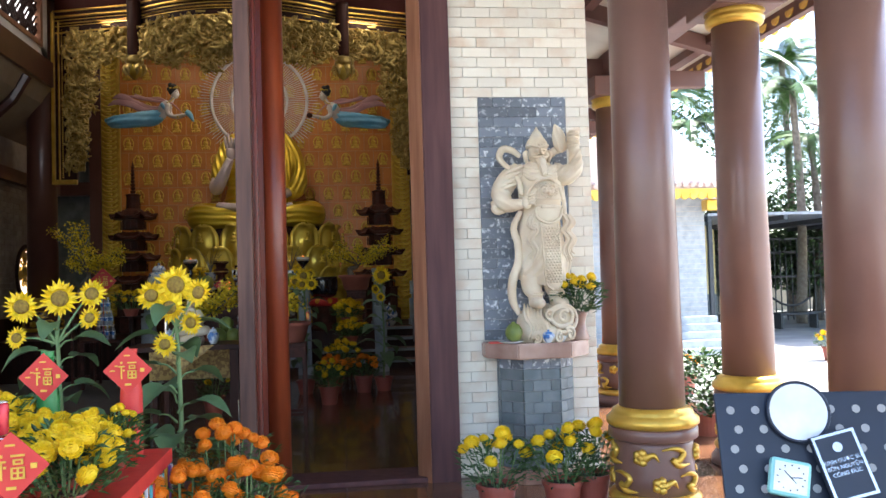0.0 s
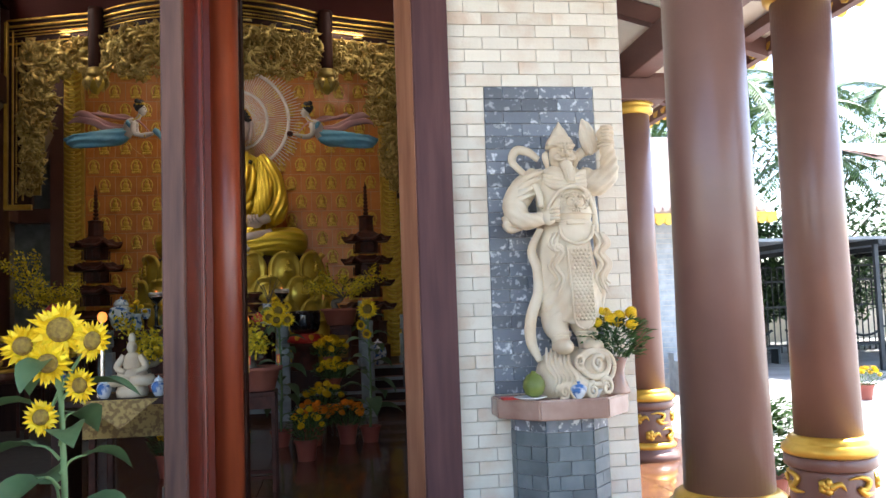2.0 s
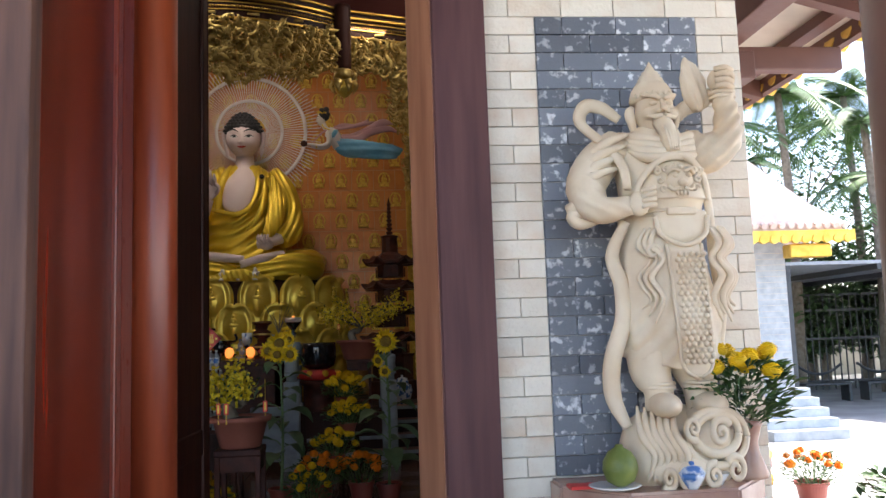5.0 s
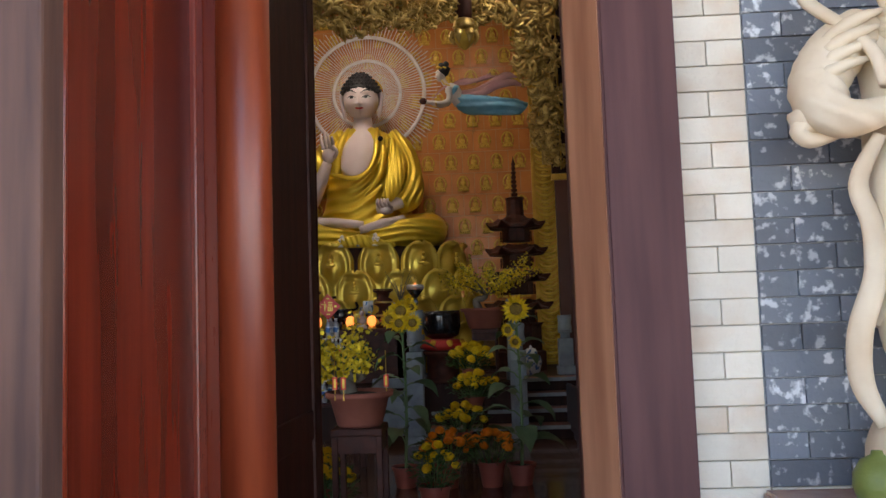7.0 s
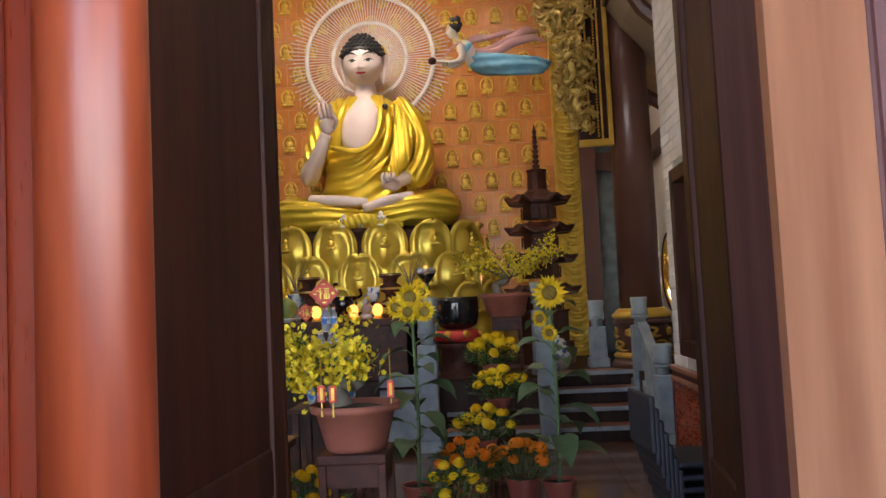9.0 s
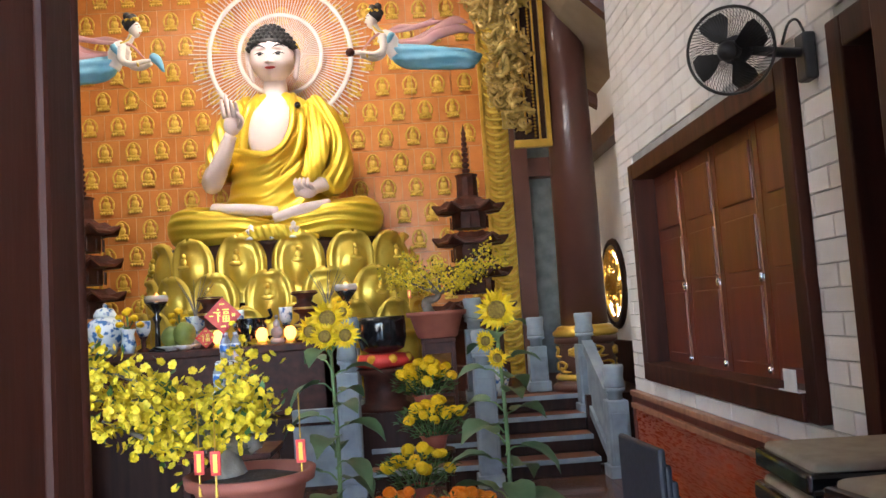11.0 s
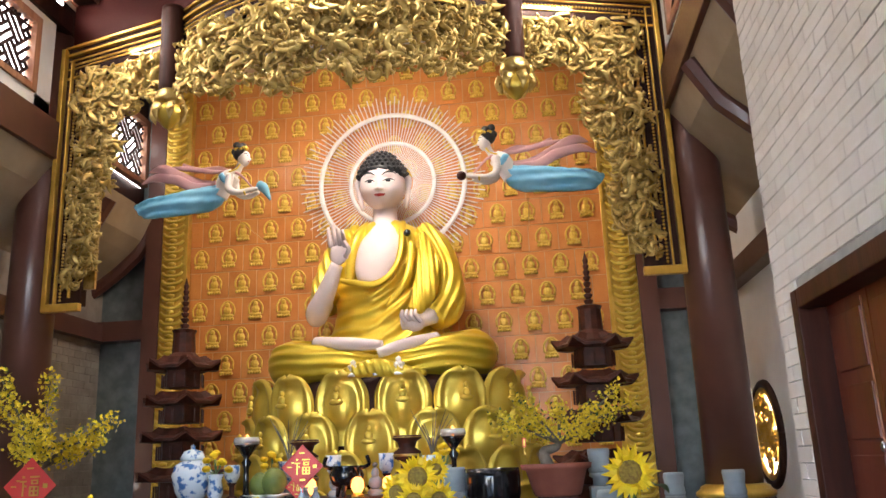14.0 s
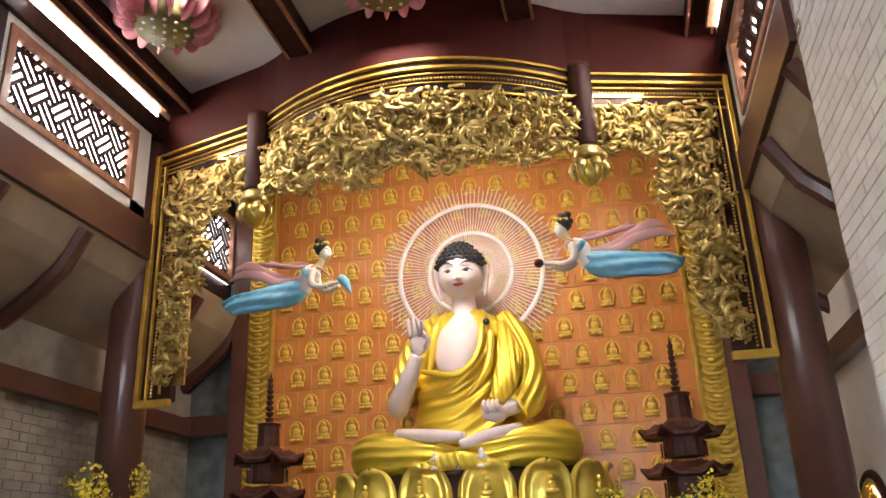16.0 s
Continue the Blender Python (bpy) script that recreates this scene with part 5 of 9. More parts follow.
def halo():
    t = thing("halo", (BX + 0.0, 18.38, 5.66), "gilded sunburst halo with two pale rings", "halo")
    for r, w in ((0.605, 0.03), (1.04, 0.036)):
        part("ring", tube([(r * math.cos(2 * math.pi * k / 72), 0, r * math.sin(2 * math.pi * k / 72)) for k in range(73)], w, 8, flat=0.5), M["white_gilt"], t, "white-painted ring", True)
    long_ray, short_ray = bpy.data.meshes.new("ray"), bpy.data.meshes.new("ray")
    for m, r1 in ((long_ray, 1.34), (short_ray, 1.27)):
        b = tube([(0.3, 0, 0), (r1, -0.01, 0)], [0.006, 0.009], 5)
        b.to_mesh(m), b.free()
    for k in range(120):
        linked("ray", long_ray if k % 2 else short_ray, M["white_gilt"], t, at=pose(0, 0, 0, 0, 360 * k / 120, 0))


halo()

# cornice and frame of the altar, bowed in the middle
frame_thing = thing("altar_canopy", (0, 0, 0), "dark lacquer altar frame with gilded mouldings and carved scrolls", "altar frame")
XA, XB = XL + 0.02, XR - 0.02
part("cornice", bowed(XA, XB, 6.36, 6.8, 0.0, 0.14, 40), M["dark_wood"], frame_thing, "dark lacquered cornice")
for z, d, h in ((6.775, -0.04, 0.028), (6.665, -0.05, 0.03), (6.61, -0.02, 0.012), (6.5, -0.02, 0.012), (6.37, -0.03, 0.025)):
    part("moulding", bowed(XA, XB, z, z + h, d, 0.02, 40), M["gold_paint"], frame_thing, "gilded moulding")
bm = bmesh.new()
n = 180
for k in range(n):
    x = XA + 0.15 + (XB - XA - 0.3) * k / (n - 1)
    ball((x, bow(x) - 0.012, 6.555), 0.017, bm, sub=1)
tagged(part("beading", bm, M["gold_paint"], frame_thing, "row of gilded beads"), kind="stuff")
for k in range(11):
    x = XA + 0.45 + (XB - XA - 0.9) * k / 10
    part("inlay", box(x - 0.09, x + 0.09, bow(x) - 0.02, bow(x) + 0.05, 6.44, 6.475, 0.006), M["gold_pale"], frame_thing, "small gilded inlay")
for s in (-1, 1):
    xo = CX + s * 3.47

    def slab(a, b, y0, y1, z0, z1):
        lo, hi = sorted((CX + s * a, CX + s * b))
        return box(lo, hi, y0, y1, z0, z1, 0.008)
    part("side_board", slab(3.08, 3.49, 15.86, 15.98, 3.62, 6.8), M["dark_wood"], frame_thing)
    part("side_moulding", slab(3.36, 3.38, 15.80, 15.86, 3.62, 6.6), M["gold_paint"], frame_thing, "thin gilded moulding")
    part("side_moulding", slab(3.445, 3.5, 15.78, 15.86, 3.62, 6.75), M["gold_paint"], frame_thing, "gilded outer moulding")
    part("side_foot", slab(3.06, 3.5, 15.78, 15.86, 3.54, 3.63), M["gold_paint"], frame_thing, "gilded foot moulding")
    part("side_moulding", slab(3.2, 3.225, 15.82, 15.86, 3.7, 6.45), M["gold_paint"], frame_thing, "thin gilded inner moulding")
    bm = bmesh.new()
    for k in range(70):
        ball((CX + s * 3.32, 15.85, 3.68 + 0.04 * k), 0.017, bm, sub=1)
    tagged(part("beading", bm, M["gold_paint"], frame_thing, "row of gilded beads"), kind="stuff")
    for k in range(6):
        part("inlay", slab(3.25, 3.285, 15.84, 15.87, 3.9 + 0.45 * k, 4.08 + 0.45 * k), M["gold_pale"], frame_thing, "small gilded inlay")
    px = CX + s * 1.88
    pend = thing("lotus_pendant", (px, 15.28, 5.36), "dark hanging post ending in a gilded lotus bud", "pendant", "lotus pendants")
    part("post", lathe([(0.11, 0.42), (0.12, 0.5), (0.125, 1.4), (0.12, 1.46)], 24), M["inner_wood"], pend, smooth=True)
    part("collar", lathe([(0.1, 0.26), (0.15, 0.3), (0.165, 0.34), (0.14, 0.37), (0.15, 0.4), (0.125, 0.44), (0.11, 0.44)], 24), M["gold_pale"], pend, "gilded beaded collar", True)
    bud = lathe([(0.0, 0.0), (0.05, 0.03), (0.12, 0.12), (0.14, 0.2), (0.12, 0.27), (0.1, 0.28)], 24, ribs=6, depth=0.06)
    part("bud", bud, M["gold"], pend, "gilded lotus bud", True)
    for k in range(6):
        a = math.pi * k / 3
        pt = tube([(0.13 * math.cos(a), 0.13 * math.sin(a), 0.27), (0.17 * math.cos(a), 0.17 * math.sin(a), 0.18), (0.14 * math.cos(a), 0.14 * math.sin(a), 0.07)], [0.06, 0.05, 0.005], 8, steps=5, flat=0.3)
        part("petal", pt, M["gold_pale"], pend, smooth=True)


def scroll_mesh(rnd):
    """One carved flame of leaves and curls."""
    bm = bmesh.new()
    way = rnd.choice((-1, 1))
    w = way * rnd.uniform(0.06, 0.11)
    tube([(-0.18, 0, -w), (-0.08, -0.05, w * 0.6), (0.05, -0.07, w * 0.9), (0.15, -0.04, -w * 0.3), (0.24, 0, -w)], [0.004, 0.045, 0.055, 0.04, 0.003], 7, bm, 4, 0.4)
    spiral((0.12, -0.02, w * 1.1), 0.075, rnd.uniform(1.1, 1.5), 0.02, 16, bm, start=rnd.uniform(0, 6), way=way)
    for k in range(rnd.randint(4, 6)):
        x = -0.16 + 0.065 * k
        b = rnd.uniform(0.5, 1.5) * way * rnd.choice((-1, 1, 1))
        l = rnd.uniform(0.1, 0.17)
        tube([(x, -0.02, 0.0), (x + 0.5 * l * math.cos(b), -0.06, 0.6 * l * math.sin(b)), (x + l * math.cos(b * 0.6), -0.03, l * math.sin(b * 0.8))], [0.01, 0.036, 0.002], 6, bm, 3, 0.35)
    if rnd.random() < 0.4:
        ball((-0.04, -0.07, 0.0), (0.045, 0.035, 0.04), bm, sub=2)
    return bm


SCROLLS = []
rnd = random.Random(11)
for k in range(12):
    SCROLLS.append(bpy.data.meshes.new("scroll"))
    b = scroll_mesh(rnd)
    b.to_mesh(SCROLLS[-1]), b.free()


def carving(name, inside, x0, x1, z0, z1, step, depth_at, back=None):
    """Fills a region with overlapping carved curls, one joined piece."""
    bm = bmesh.new()
    r = random.Random(3)
    z = z0
    row = 0
    while z < z1:
        x = x0 + (step / 2 if row % 2 else 0)
        while x < x1:
            px, pz = x + r.uniform(-0.4, 0.4) * step, z + r.uniform(-0.4, 0.4) * step
            if inside(px, pz):
                m = SCROLLS[r.randrange(12)].copy()
                sc = r.uniform(0.42, 0.78)
                m.transform(Matrix.Translation((px, depth_at(px) - r.uniform(0, 0.12), pz)) @ Matrix.Rotation(r.uniform(0, 6.28), 4, "Y") @ Matrix.Rotation(r.uniform(-0.35, 0.35), 4, "X") @ Matrix.Scale(sc, 4))
                bm.from_mesh(m)
                bpy.data.meshes.remove(m)
            x += step
        z += step * 0.8
        row += 1
    return tagged(part(name, bm, M["gold_pale"], frame_thing, "gilded carved dragons and scrolls", True), kind="stuff")


def in_middle(x, z):
    u = abs(x - CX)
    low_edge = 5.5 + 0.28 * max(0, (u - 0.75) / 1.1) + 0.07 * math.cos(u * 7.5)
    return u < 1.8 and low_edge < z < 6.36


def in_side(x, z):
    u = abs(x - CX)
    if u < 1.98 or u > 3.2:
        return False
    if z > 5.78 + 0.08 * math.sin(u * 9):
        return z < 6.34
    t = (z - 3.75) / 2.1
    inner = 2.98 - 0.42 * max(0, t) + 0.07 * math.sin(z * 7)
    return u > inner and z > 3.75


carving("carving", in_middle, CX - 1.85, CX + 1.85, 5.45, 6.36, 0.104, lambda x: bow(x) + 0.0)
carving("carving", lambda x, z: x > CX and in_side(x, z), CX, XR, 3.7, 6.36, 0.104, lambda x: max(bow(x), 15.5) + 0.02)
carving("carving", lambda x, z: x < CX and in_side(x, z), XL, CX, 3.7, 6.36, 0.104, lambda x: max(bow(x), 15.5) + 0.02)


def edge_scrolls(points, size, depth_at):
    """A row of curling volutes that ends the carving along a line."""
    bm = bmesh.new()
    r = random.Random(23)
    for k, (x, z) in enumerate(points):
        y = depth_at(x) - 0.1
        spiral((x, y, z), size * r.uniform(0.7, 1.0), 1.5, 0.016, 20, bm, start=r.uniform(0, 6), way=1 if k % 2 else -1)
        tube([(x - size, y, z + size), (x, y - 0.03, z - 0.2 * size), (x + 0.9 * size, y, z + 0.7 * size)], [0.004, 0.024, 0.004], 7, bm, 4, 0.4)
        if k % 3 == 0:
            ball((x, y - 0.02, z), (0.035, 0.03, 0.035), bm, sub=2)
    tagged(part("carving_edge", bm, M["gold_pale"], frame_thing, "gilded volutes along the edge of the carving", True), kind="stuff")


def low_middle(x):
    u = abs(x - CX)
    return 5.5 + 0.28 * max(0, (u - 0.75) / 1.1) + 0.07 * math.cos(u * 7.5)


edge_scrolls([(CX - 1.75 + 0.125 * k, low_middle(CX - 1.75 + 0.125 * k)) for k in range(29)], 0.085, bow)
for s in (-1, 1):
    edge_scrolls([(CX + s * (2.02 + 0.12 * k), 5.8 + 0.08 * math.sin((2.02 + 0.12 * k) * 9)) for k in range(5)]
                 + [(CX + s * (2.98 - 0.2 * (z - 3.75) + 0.07 * math.sin(z * 7)), z) for z in (3.8 + 0.125 * k for k in range(16))], 0.08, lambda x: max(bow(x), 15.5) + 0.02)
# backing bands that hold the carving
part("carving_back", bowed(CX - 1.8, CX + 1.8, 5.95, 6.4, 0.04, 0.09, 30), M["gold_pale"], frame_thing, "gilded carved ground")
for s in (-1, 1):
    lo, hi = sorted((CX + s * 2.0, CX + s * 3.1))
    part("carving_back", bowed(lo, hi, 6.05, 6.4, 0.06, 0.1, 12), M["gold_pale"], frame_thing, "gilded carved ground")
    lo, hi = sorted((CX + s * 2.95, CX + s * 3.12))
    part("carving_back", box(lo, hi, 15.9, 15.94, 3.8, 6.4), M["gold_pale"], frame_thing, "gilded carved ground")
    lo, hi = sorted((CX + s * 1.8, CX + s * 2.0))
    # dark posts behind with gilded scale columns
    gc = thing("gilded_pilaster", (CX + s * 3.13, 18.3, 0.72), "gilded pilaster of stacked lotus scales", "pilaster", "gilded pilasters")
    part("board", box(-0.19, 0.19, 0.0, 0.12, 0, 6.9), M["gold_paint"], gc)
    part("edge", box(-0.21 if s > 0 else 0.16, -0.16 if s > 0 else 0.21, -0.05, 0.0, 0, 6.9, 0.006), M["gold_paint"], gc, "gilded edge strip")
    ms = bpy.data.meshes.new("scale")
    b = tube([(-0.15, 0, 0.06), (-0.08, -0.02, 0.0), (0.08, -0.02, 0.0), (0.15, 0, 0.06)], [0.02, 0.026, 0.026, 0.02], 8, steps=3)
    ball((0, -0.03, 0.055), (0.07, 0.03, 0.035), b, sub=1)
    b.to_mesh(ms), b.free(), ms.shade_smooth()
    for k in range(58):
        linked("scale", ms, M["gold"], gc, at=(0.02 * s, -0.005, 0.08 + 0.115 * k))
    structure("altar_post", box(CX + s * 3.45 - 0.12, CX + s * 3.45 + 0.12, 18.3, 18.49, 0.72, 7.6), M["column_in"], "dark square post behind the altar frame", "post")
    column((CX + s * 3.74, 15.98), 6.3, 0.25, M["column_in"], "tall dark lacquered hall column with gilded cloud base", cap=False, foot_z=0.72)


def apsara(sx):
    """A flying figure; sx = 1 flies to the left."""
    S, B, K = M["skin_white"], M["blue_cloth"], M["pink_cloth"]
    P = []
    head = ball((-0.02, 0, 0.06), (0.085, 0.085, 0.115), sub=3)
    ball((-0.105, 0, 0.04), (0.02, 0.018, 0.02), head, sub=1)
    tube([(0.02, 0, -0.02), (0.06, 0, -0.1), (0.13, 0, -0.18)], [0.05, 0.048, 0.07], 10, head, 4)
    tube([(0.1, 0, -0.16), (0.2, 0, -0.24), (0.26, 0, -0.38), (0.3, 0, -0.46)], [0.1, 0.13, 0.105, 0.1], 14, head, 5)
    tube([(0.12, -0.12, -0.2), (0.12, -0.15, -0.4), (0.0, -0.16, -0.47), (-0.16, -0.14, -0.44), (-0.26, -0.12, -0.42)], [0.055, 0.05, 0.042, 0.034, 0.026], 10, head, 6)
    tube([(0.14, 0.12, -0.2), (0.1, 0.14, -0.38), (-0.04, 0.14, -0.43), (-0.2, 0.08, -0.4)], [0.05, 0.045, 0.04, 0.028], 10, head, 6)
    P.append((head, S))
    hair = ball((0.03, 0, 0.12), (0.1, 0.095, 0.09), sub=3)
    for c in ((0.0, 0, 0.23), (0.08, 0, 0.25), (0.1, 0, 0.16), (0.02, 0.05, 0.2), (0.02, -0.05, 0.2)):
        ball(c, 0.055, hair)
    P.append((hair, M["hair"]))
    crown = ball((-0.05, -0.03, 0.19), (0.04, 0.06, 0.03), sub=2)
    for k in range(5):
        ball((-0.07 + 0.035 * k, -0.08, 0.17 + 0.012 * (k % 2)), 0.02, crown, sub=2)
    tube([(0.0, -0.08, -0.05), (0.05, -0.1, -0.12), (0.14, -0.12, -0.16)], 0.012, 6, crown, 4)
    tube([(-0.1, -0.19, -0.47), (-0.1, -0.16, -0.5), (-0.1, -0.11, -0.47)], 0.014, 6, crown, 4)
    P.append((crown, M["gold"]))
    features = ball((-0.085, -0.045, 0.075), (0.012, 0.016, 0.007), sub=2)
    tube([(-0.088, -0.02, 0.1), (-0.078, -0.05, 0.108), (-0.05, -0.075, 0.1)], 0.005, 6, features, 4)
    P.append((features, M["hair"]))
    P.append((ball((-0.092, -0.022, 0.002), (0.012, 0.016, 0.008), sub=2), M["lips"]))
    skirt = tube([(0.27, 0, -0.38), (0.42, 0, -0.46), (0.7, 0, -0.5), (1.05, 0, -0.55), (1.3, 0, -0.56), (1.46, 0, -0.52)], [0.115, 0.165, 0.165, 0.15, 0.12, 0.015], 32, steps=10, flat=0.7)
    pleat(skirt, lambda x, z: (z + 0.2 * x + 0.06 * math.sin(4 * x)) / 0.13, 0.045)
    for v in skirt.verts:
        v.co.z += 0.012 * math.sin(14 * math.atan2(v.co.y, v.co.z + 0.5))
    tube([(0.18, -0.1, -0.3), (0.24, -0.13, -0.2), (0.26, 0.0, -0.14)], 0.04, 8, skirt, 4, 0.5)
    P.append((skirt, B))
    rib = tube([(0.1, 0.08, -0.14), (0.35, 0.08, -0.04), (0.6, 0.05, -0.04), (0.85, 0.05, 0.06)], [0.02, 0.05, 0.035, 0.02], 10, steps=6, flat=0.35)
    tube([(0.2, 0.06, -0.24), (0.55, 0.06, -0.24), (0.85, 0.0, -0.12), (1.12, 0.0, 0.0), (1.3, 0.0, -0.04)], [0.03, 0.06, 0.06, 0.07, 0.01], 10, rib, 6, 0.35)
    tube([(0.3, -0.05, -0.3), (0.65, -0.03, -0.3), (0.9, -0.02, -0.18), (1.2, 0.0, -0.12), (1.4, 0.0, -0.2)], [0.03, 0.06, 0.07, 0.06, 0.01], 10, rib, 6, 0.35)
    tube([(-0.2, -0.1, -0.42), (0.05, -0.05, -0.16), (0.4, 0.0, -0.1), (0.75, 0.02, -0.02), (1.0, 0.02, 0.02)], [0.008, 0.02, 0.03, 0.04, 0.01], 8, rib, 6, 0.5)
    P.append((rib, K))
    held = ball((-0.33, -0.08, -0.4), (0.065, 0.065, 0.06), sub=2) if sx > 0 else tube([(-0.26, -0.1, -0.36), (-0.34, -0.1, -0.42), (-0.42, -0.1, -0.58)], [0.06, 0.06, 0.015], 8, steps=4)
    P.append((held, M["carved_wood"] if sx > 0 else B))
    # iron stay fixed to the wall behind
    P.append((tube([(0.5, 0.1, -0.4), (0.5, 2.62, -0.4)], 0.004, 6), M["gold_paint"]))
    if sx < 0:
        for bm, _ in P:
            for v in bm.verts:
                v.co.x = -v.co.x
            bmesh.ops.reverse_faces(bm, faces=bm.faces[:])
    return statue("flying_figure", P, (CX + (1.5 if sx > 0 else -1.36), 16.15, 5.22 if sx > 0 else 5.26), "painted flying figure in blue robe with pink ribbons", scale=0.88)


apsara(1), apsara(-1)


def pagoda(x):
    t = thing("wooden_pagoda", (x, 17.0, 0.72), "dark carved wooden model pagoda with stacked roofs", "pagoda", "wooden pagodas")
    W = M["carved_wood"]
    part("base", lathe([(0.4, 0), (0.4, 0.3), (0.34, 0.32), (0.34, 0.7), (0.38, 0.75)], 6), W, t)
    for k, z in enumerate((0.75, 1.2, 1.62, 2.04)):
        r = 0.46 - 0.02 * k
        part("storey", lathe([(r * 0.55, z), (r * 0.55, z + 0.24)], 6), W, t)
        roof = bmesh.new()
        rings = []
        for rad, zz in ((r * 0.62, z + 0.36), (r * 0.8, z + 0.28), (r * 1.05, z + 0.24), (r * 1.05, z + 0.21), (r * 0.55, z + 0.2)):
            ring = []
            for q in range(24):
                a = 2 * math.pi * q / 24
                lift = 0.075 * max(0, math.cos(6 * a)) ** 3 * (rad / r) ** 3
                f = 1 + 0.13 * max(0, math.cos(6 * a)) ** 2
                ring.append(roof.verts.new((rad * f * math.cos(a), rad * f * math.sin(a), zz + lift)))
            rings.append(ring)
        for a, b in zip(rings, rings[1:]):
            for q in range(24):
                roof.faces.new((a[q], b[q], b[(q + 1) % 24], a[(q + 1) % 24]))
        part("roof", roof, W, t)
        for q in range(12):
            a = 2 * math.pi * q / 12
            part("baluster", tube([(r * 0.6 * math.cos(a), r * 0.6 * math.sin(a), z), (r * 0.6 * math.cos(a), r * 0.6 * math.sin(a), z + 0.16)], 0.012, 5), W, t)
    part("crown", lathe([(0.24, 2.38), (0.19, 2.42), (0.14, 2.46), (0.13, 2.7), (0.15, 2.74), (0.08, 2.76)], 12), W, t)
    part("spire", lathe([(0.035, 2.76)] + [p for k in range(8) for p in ((0.05 - 0.003 * k, 2.79 + 0.07 * k), (0.055 - 0.003 * k, 2.815 + 0.07 * k), (0.022, 2.83 + 0.07 * k))] + [(0.0, 3.42)], 12), W, t)


pagoda(0.8), pagoda(-4.12)

# ---- hall fittings ----
def window_shutters():
    t = tagged(new("window_1"), "dark timber window with closed panelled shutters", "window", kind="structure")
    t.matrix_basis = pose(XR, 0, 0)
    y0, y1, z0, z1 = 9.95, 12.6, 1.1, 2.7
    for name, b in (("window_frame", (-0.045, 0.16, y0, y0 + 0.11, z0, z1)), ("window_frame", (-0.045, 0.16, y1 - 0.11, y1, z0, z1)),
                    ("window_frame", (-0.045, 0.16, y0 + 0.11, y1 - 0.11, z1 - 0.12, z1)), ("window_sill", (-0.06, 0.16, y0 + 0.11, y1 - 0.11, z0, z0 + 0.13))):
        part(name, box(*b, bevel=0.008), M["inner_wood"], t)
    w = (y1 - y0 - 0.22) / 4
    for k in range(4):
        a = y0 + 0.11 + w * k
        s = part("shutter", box(0.12, 0.16, a + 0.004, a + w - 0.004, z0 + 0.13, z1 - 0.12), M["shutter"], t)
        for c0, c1 in ((z0 + 0.2, z0 + 0.62), (z0 + 0.7, z0 + 1.0), (z0 + 1.08, z1 - 0.2)):
            part("panel", box(0.104, 0.122, a + 0.09, a + w - 0.09, c0, c1, 0.008), M["shutter"], s)
        rod = part("bolt_rod", tube([(0.095, a + 0.02, z0 + 0.16), (0.095, a + 0.02, z1 - 0.16)], 0.006, 8), M["orange_wood"], t, "slim brass-toned bolt rod", True)
        part("knob", ball((0.085, a + 0.02, z0 + 0.66), (0.016, 0.02, 0.03), sub=2), M["tin"], rod, "small steel knob", True)
        part("knob", ball((0.085, a + 0.02, z0 + 0.18), (0.014, 0.016, 0.02), sub=2), M["tin"], rod, "small steel knob", True)


window_shutters()
card = tagged(part("paper_card", boxes([(XR - 0.075, XR - 0.07, 10.07, 10.19, 1.232, 1.33), (XR - 0.075, XR - 0.03, 10.05, 10.25, 1.23, 1.236)]), M["paper"]), "small folded white card on the window sill", "card")


def side_door():
    t = tagged(new("door_1"), "dark timber side door in a red-brown frame", "door", kind="structure")
    t.matrix_basis = pose(XR, 0, 0)
    for b in ((-0.05, 0.2, 9.47, 9.58, 0, 2.71), (-0.05, 0.2, 8.45, 8.56, 0, 2.71), (-0.05, 0.2, 8.56, 9.47, 2.58, 2.71)):
        part("door_frame", box(*b, bevel=0.008), M["inner_wood"], t)
    leaf = part("door_leaf", box(0.14, 0.19, 8.565, 9.465, 0.01, 2.575), M["black"], t, "almost black door leaf")
    for z0, z1 in ((0.15, 0.9), (1.05, 2.4)):
        part("panel", box(0.12, 0.142, 8.7, 9.33, z0, z1, 0.01), M["dark_wood"], leaf)


side_door()
for y0, y1 in ((6.9, 8.45), (9.58, 13.05)):
    structure("dado", box(XR - 0.02, XR + 0.012, y0, y1, 0.0, 0.84), M["maroon_board"], "polished red-brown wainscot", "wainscot")
    structure("dado_rail", box(XR - 0.05, XR + 0.011, y0, y1, 0.845, 0.885, 0.006), M["orange_wood"], "orange timber dado rail", "trim")
    structure("dado_band", box(XR - 0.03, XR + 0.011, y0, y1, 0.89, 0.935), M["shutter"], "dark dado band", "trim")
    structure("dado_rail", box(XR - 0.05, XR + 0.011, y0, y1, 0.94, 0.98, 0.006), M["orange_wood"], "orange timber dado rail", "trim")
structure("end_pier", box(XR - 0.03, XR + 0.012, 13.0, 13.08, 0, 0.98), M["shutter"], "dark timber corner strip", "trim")


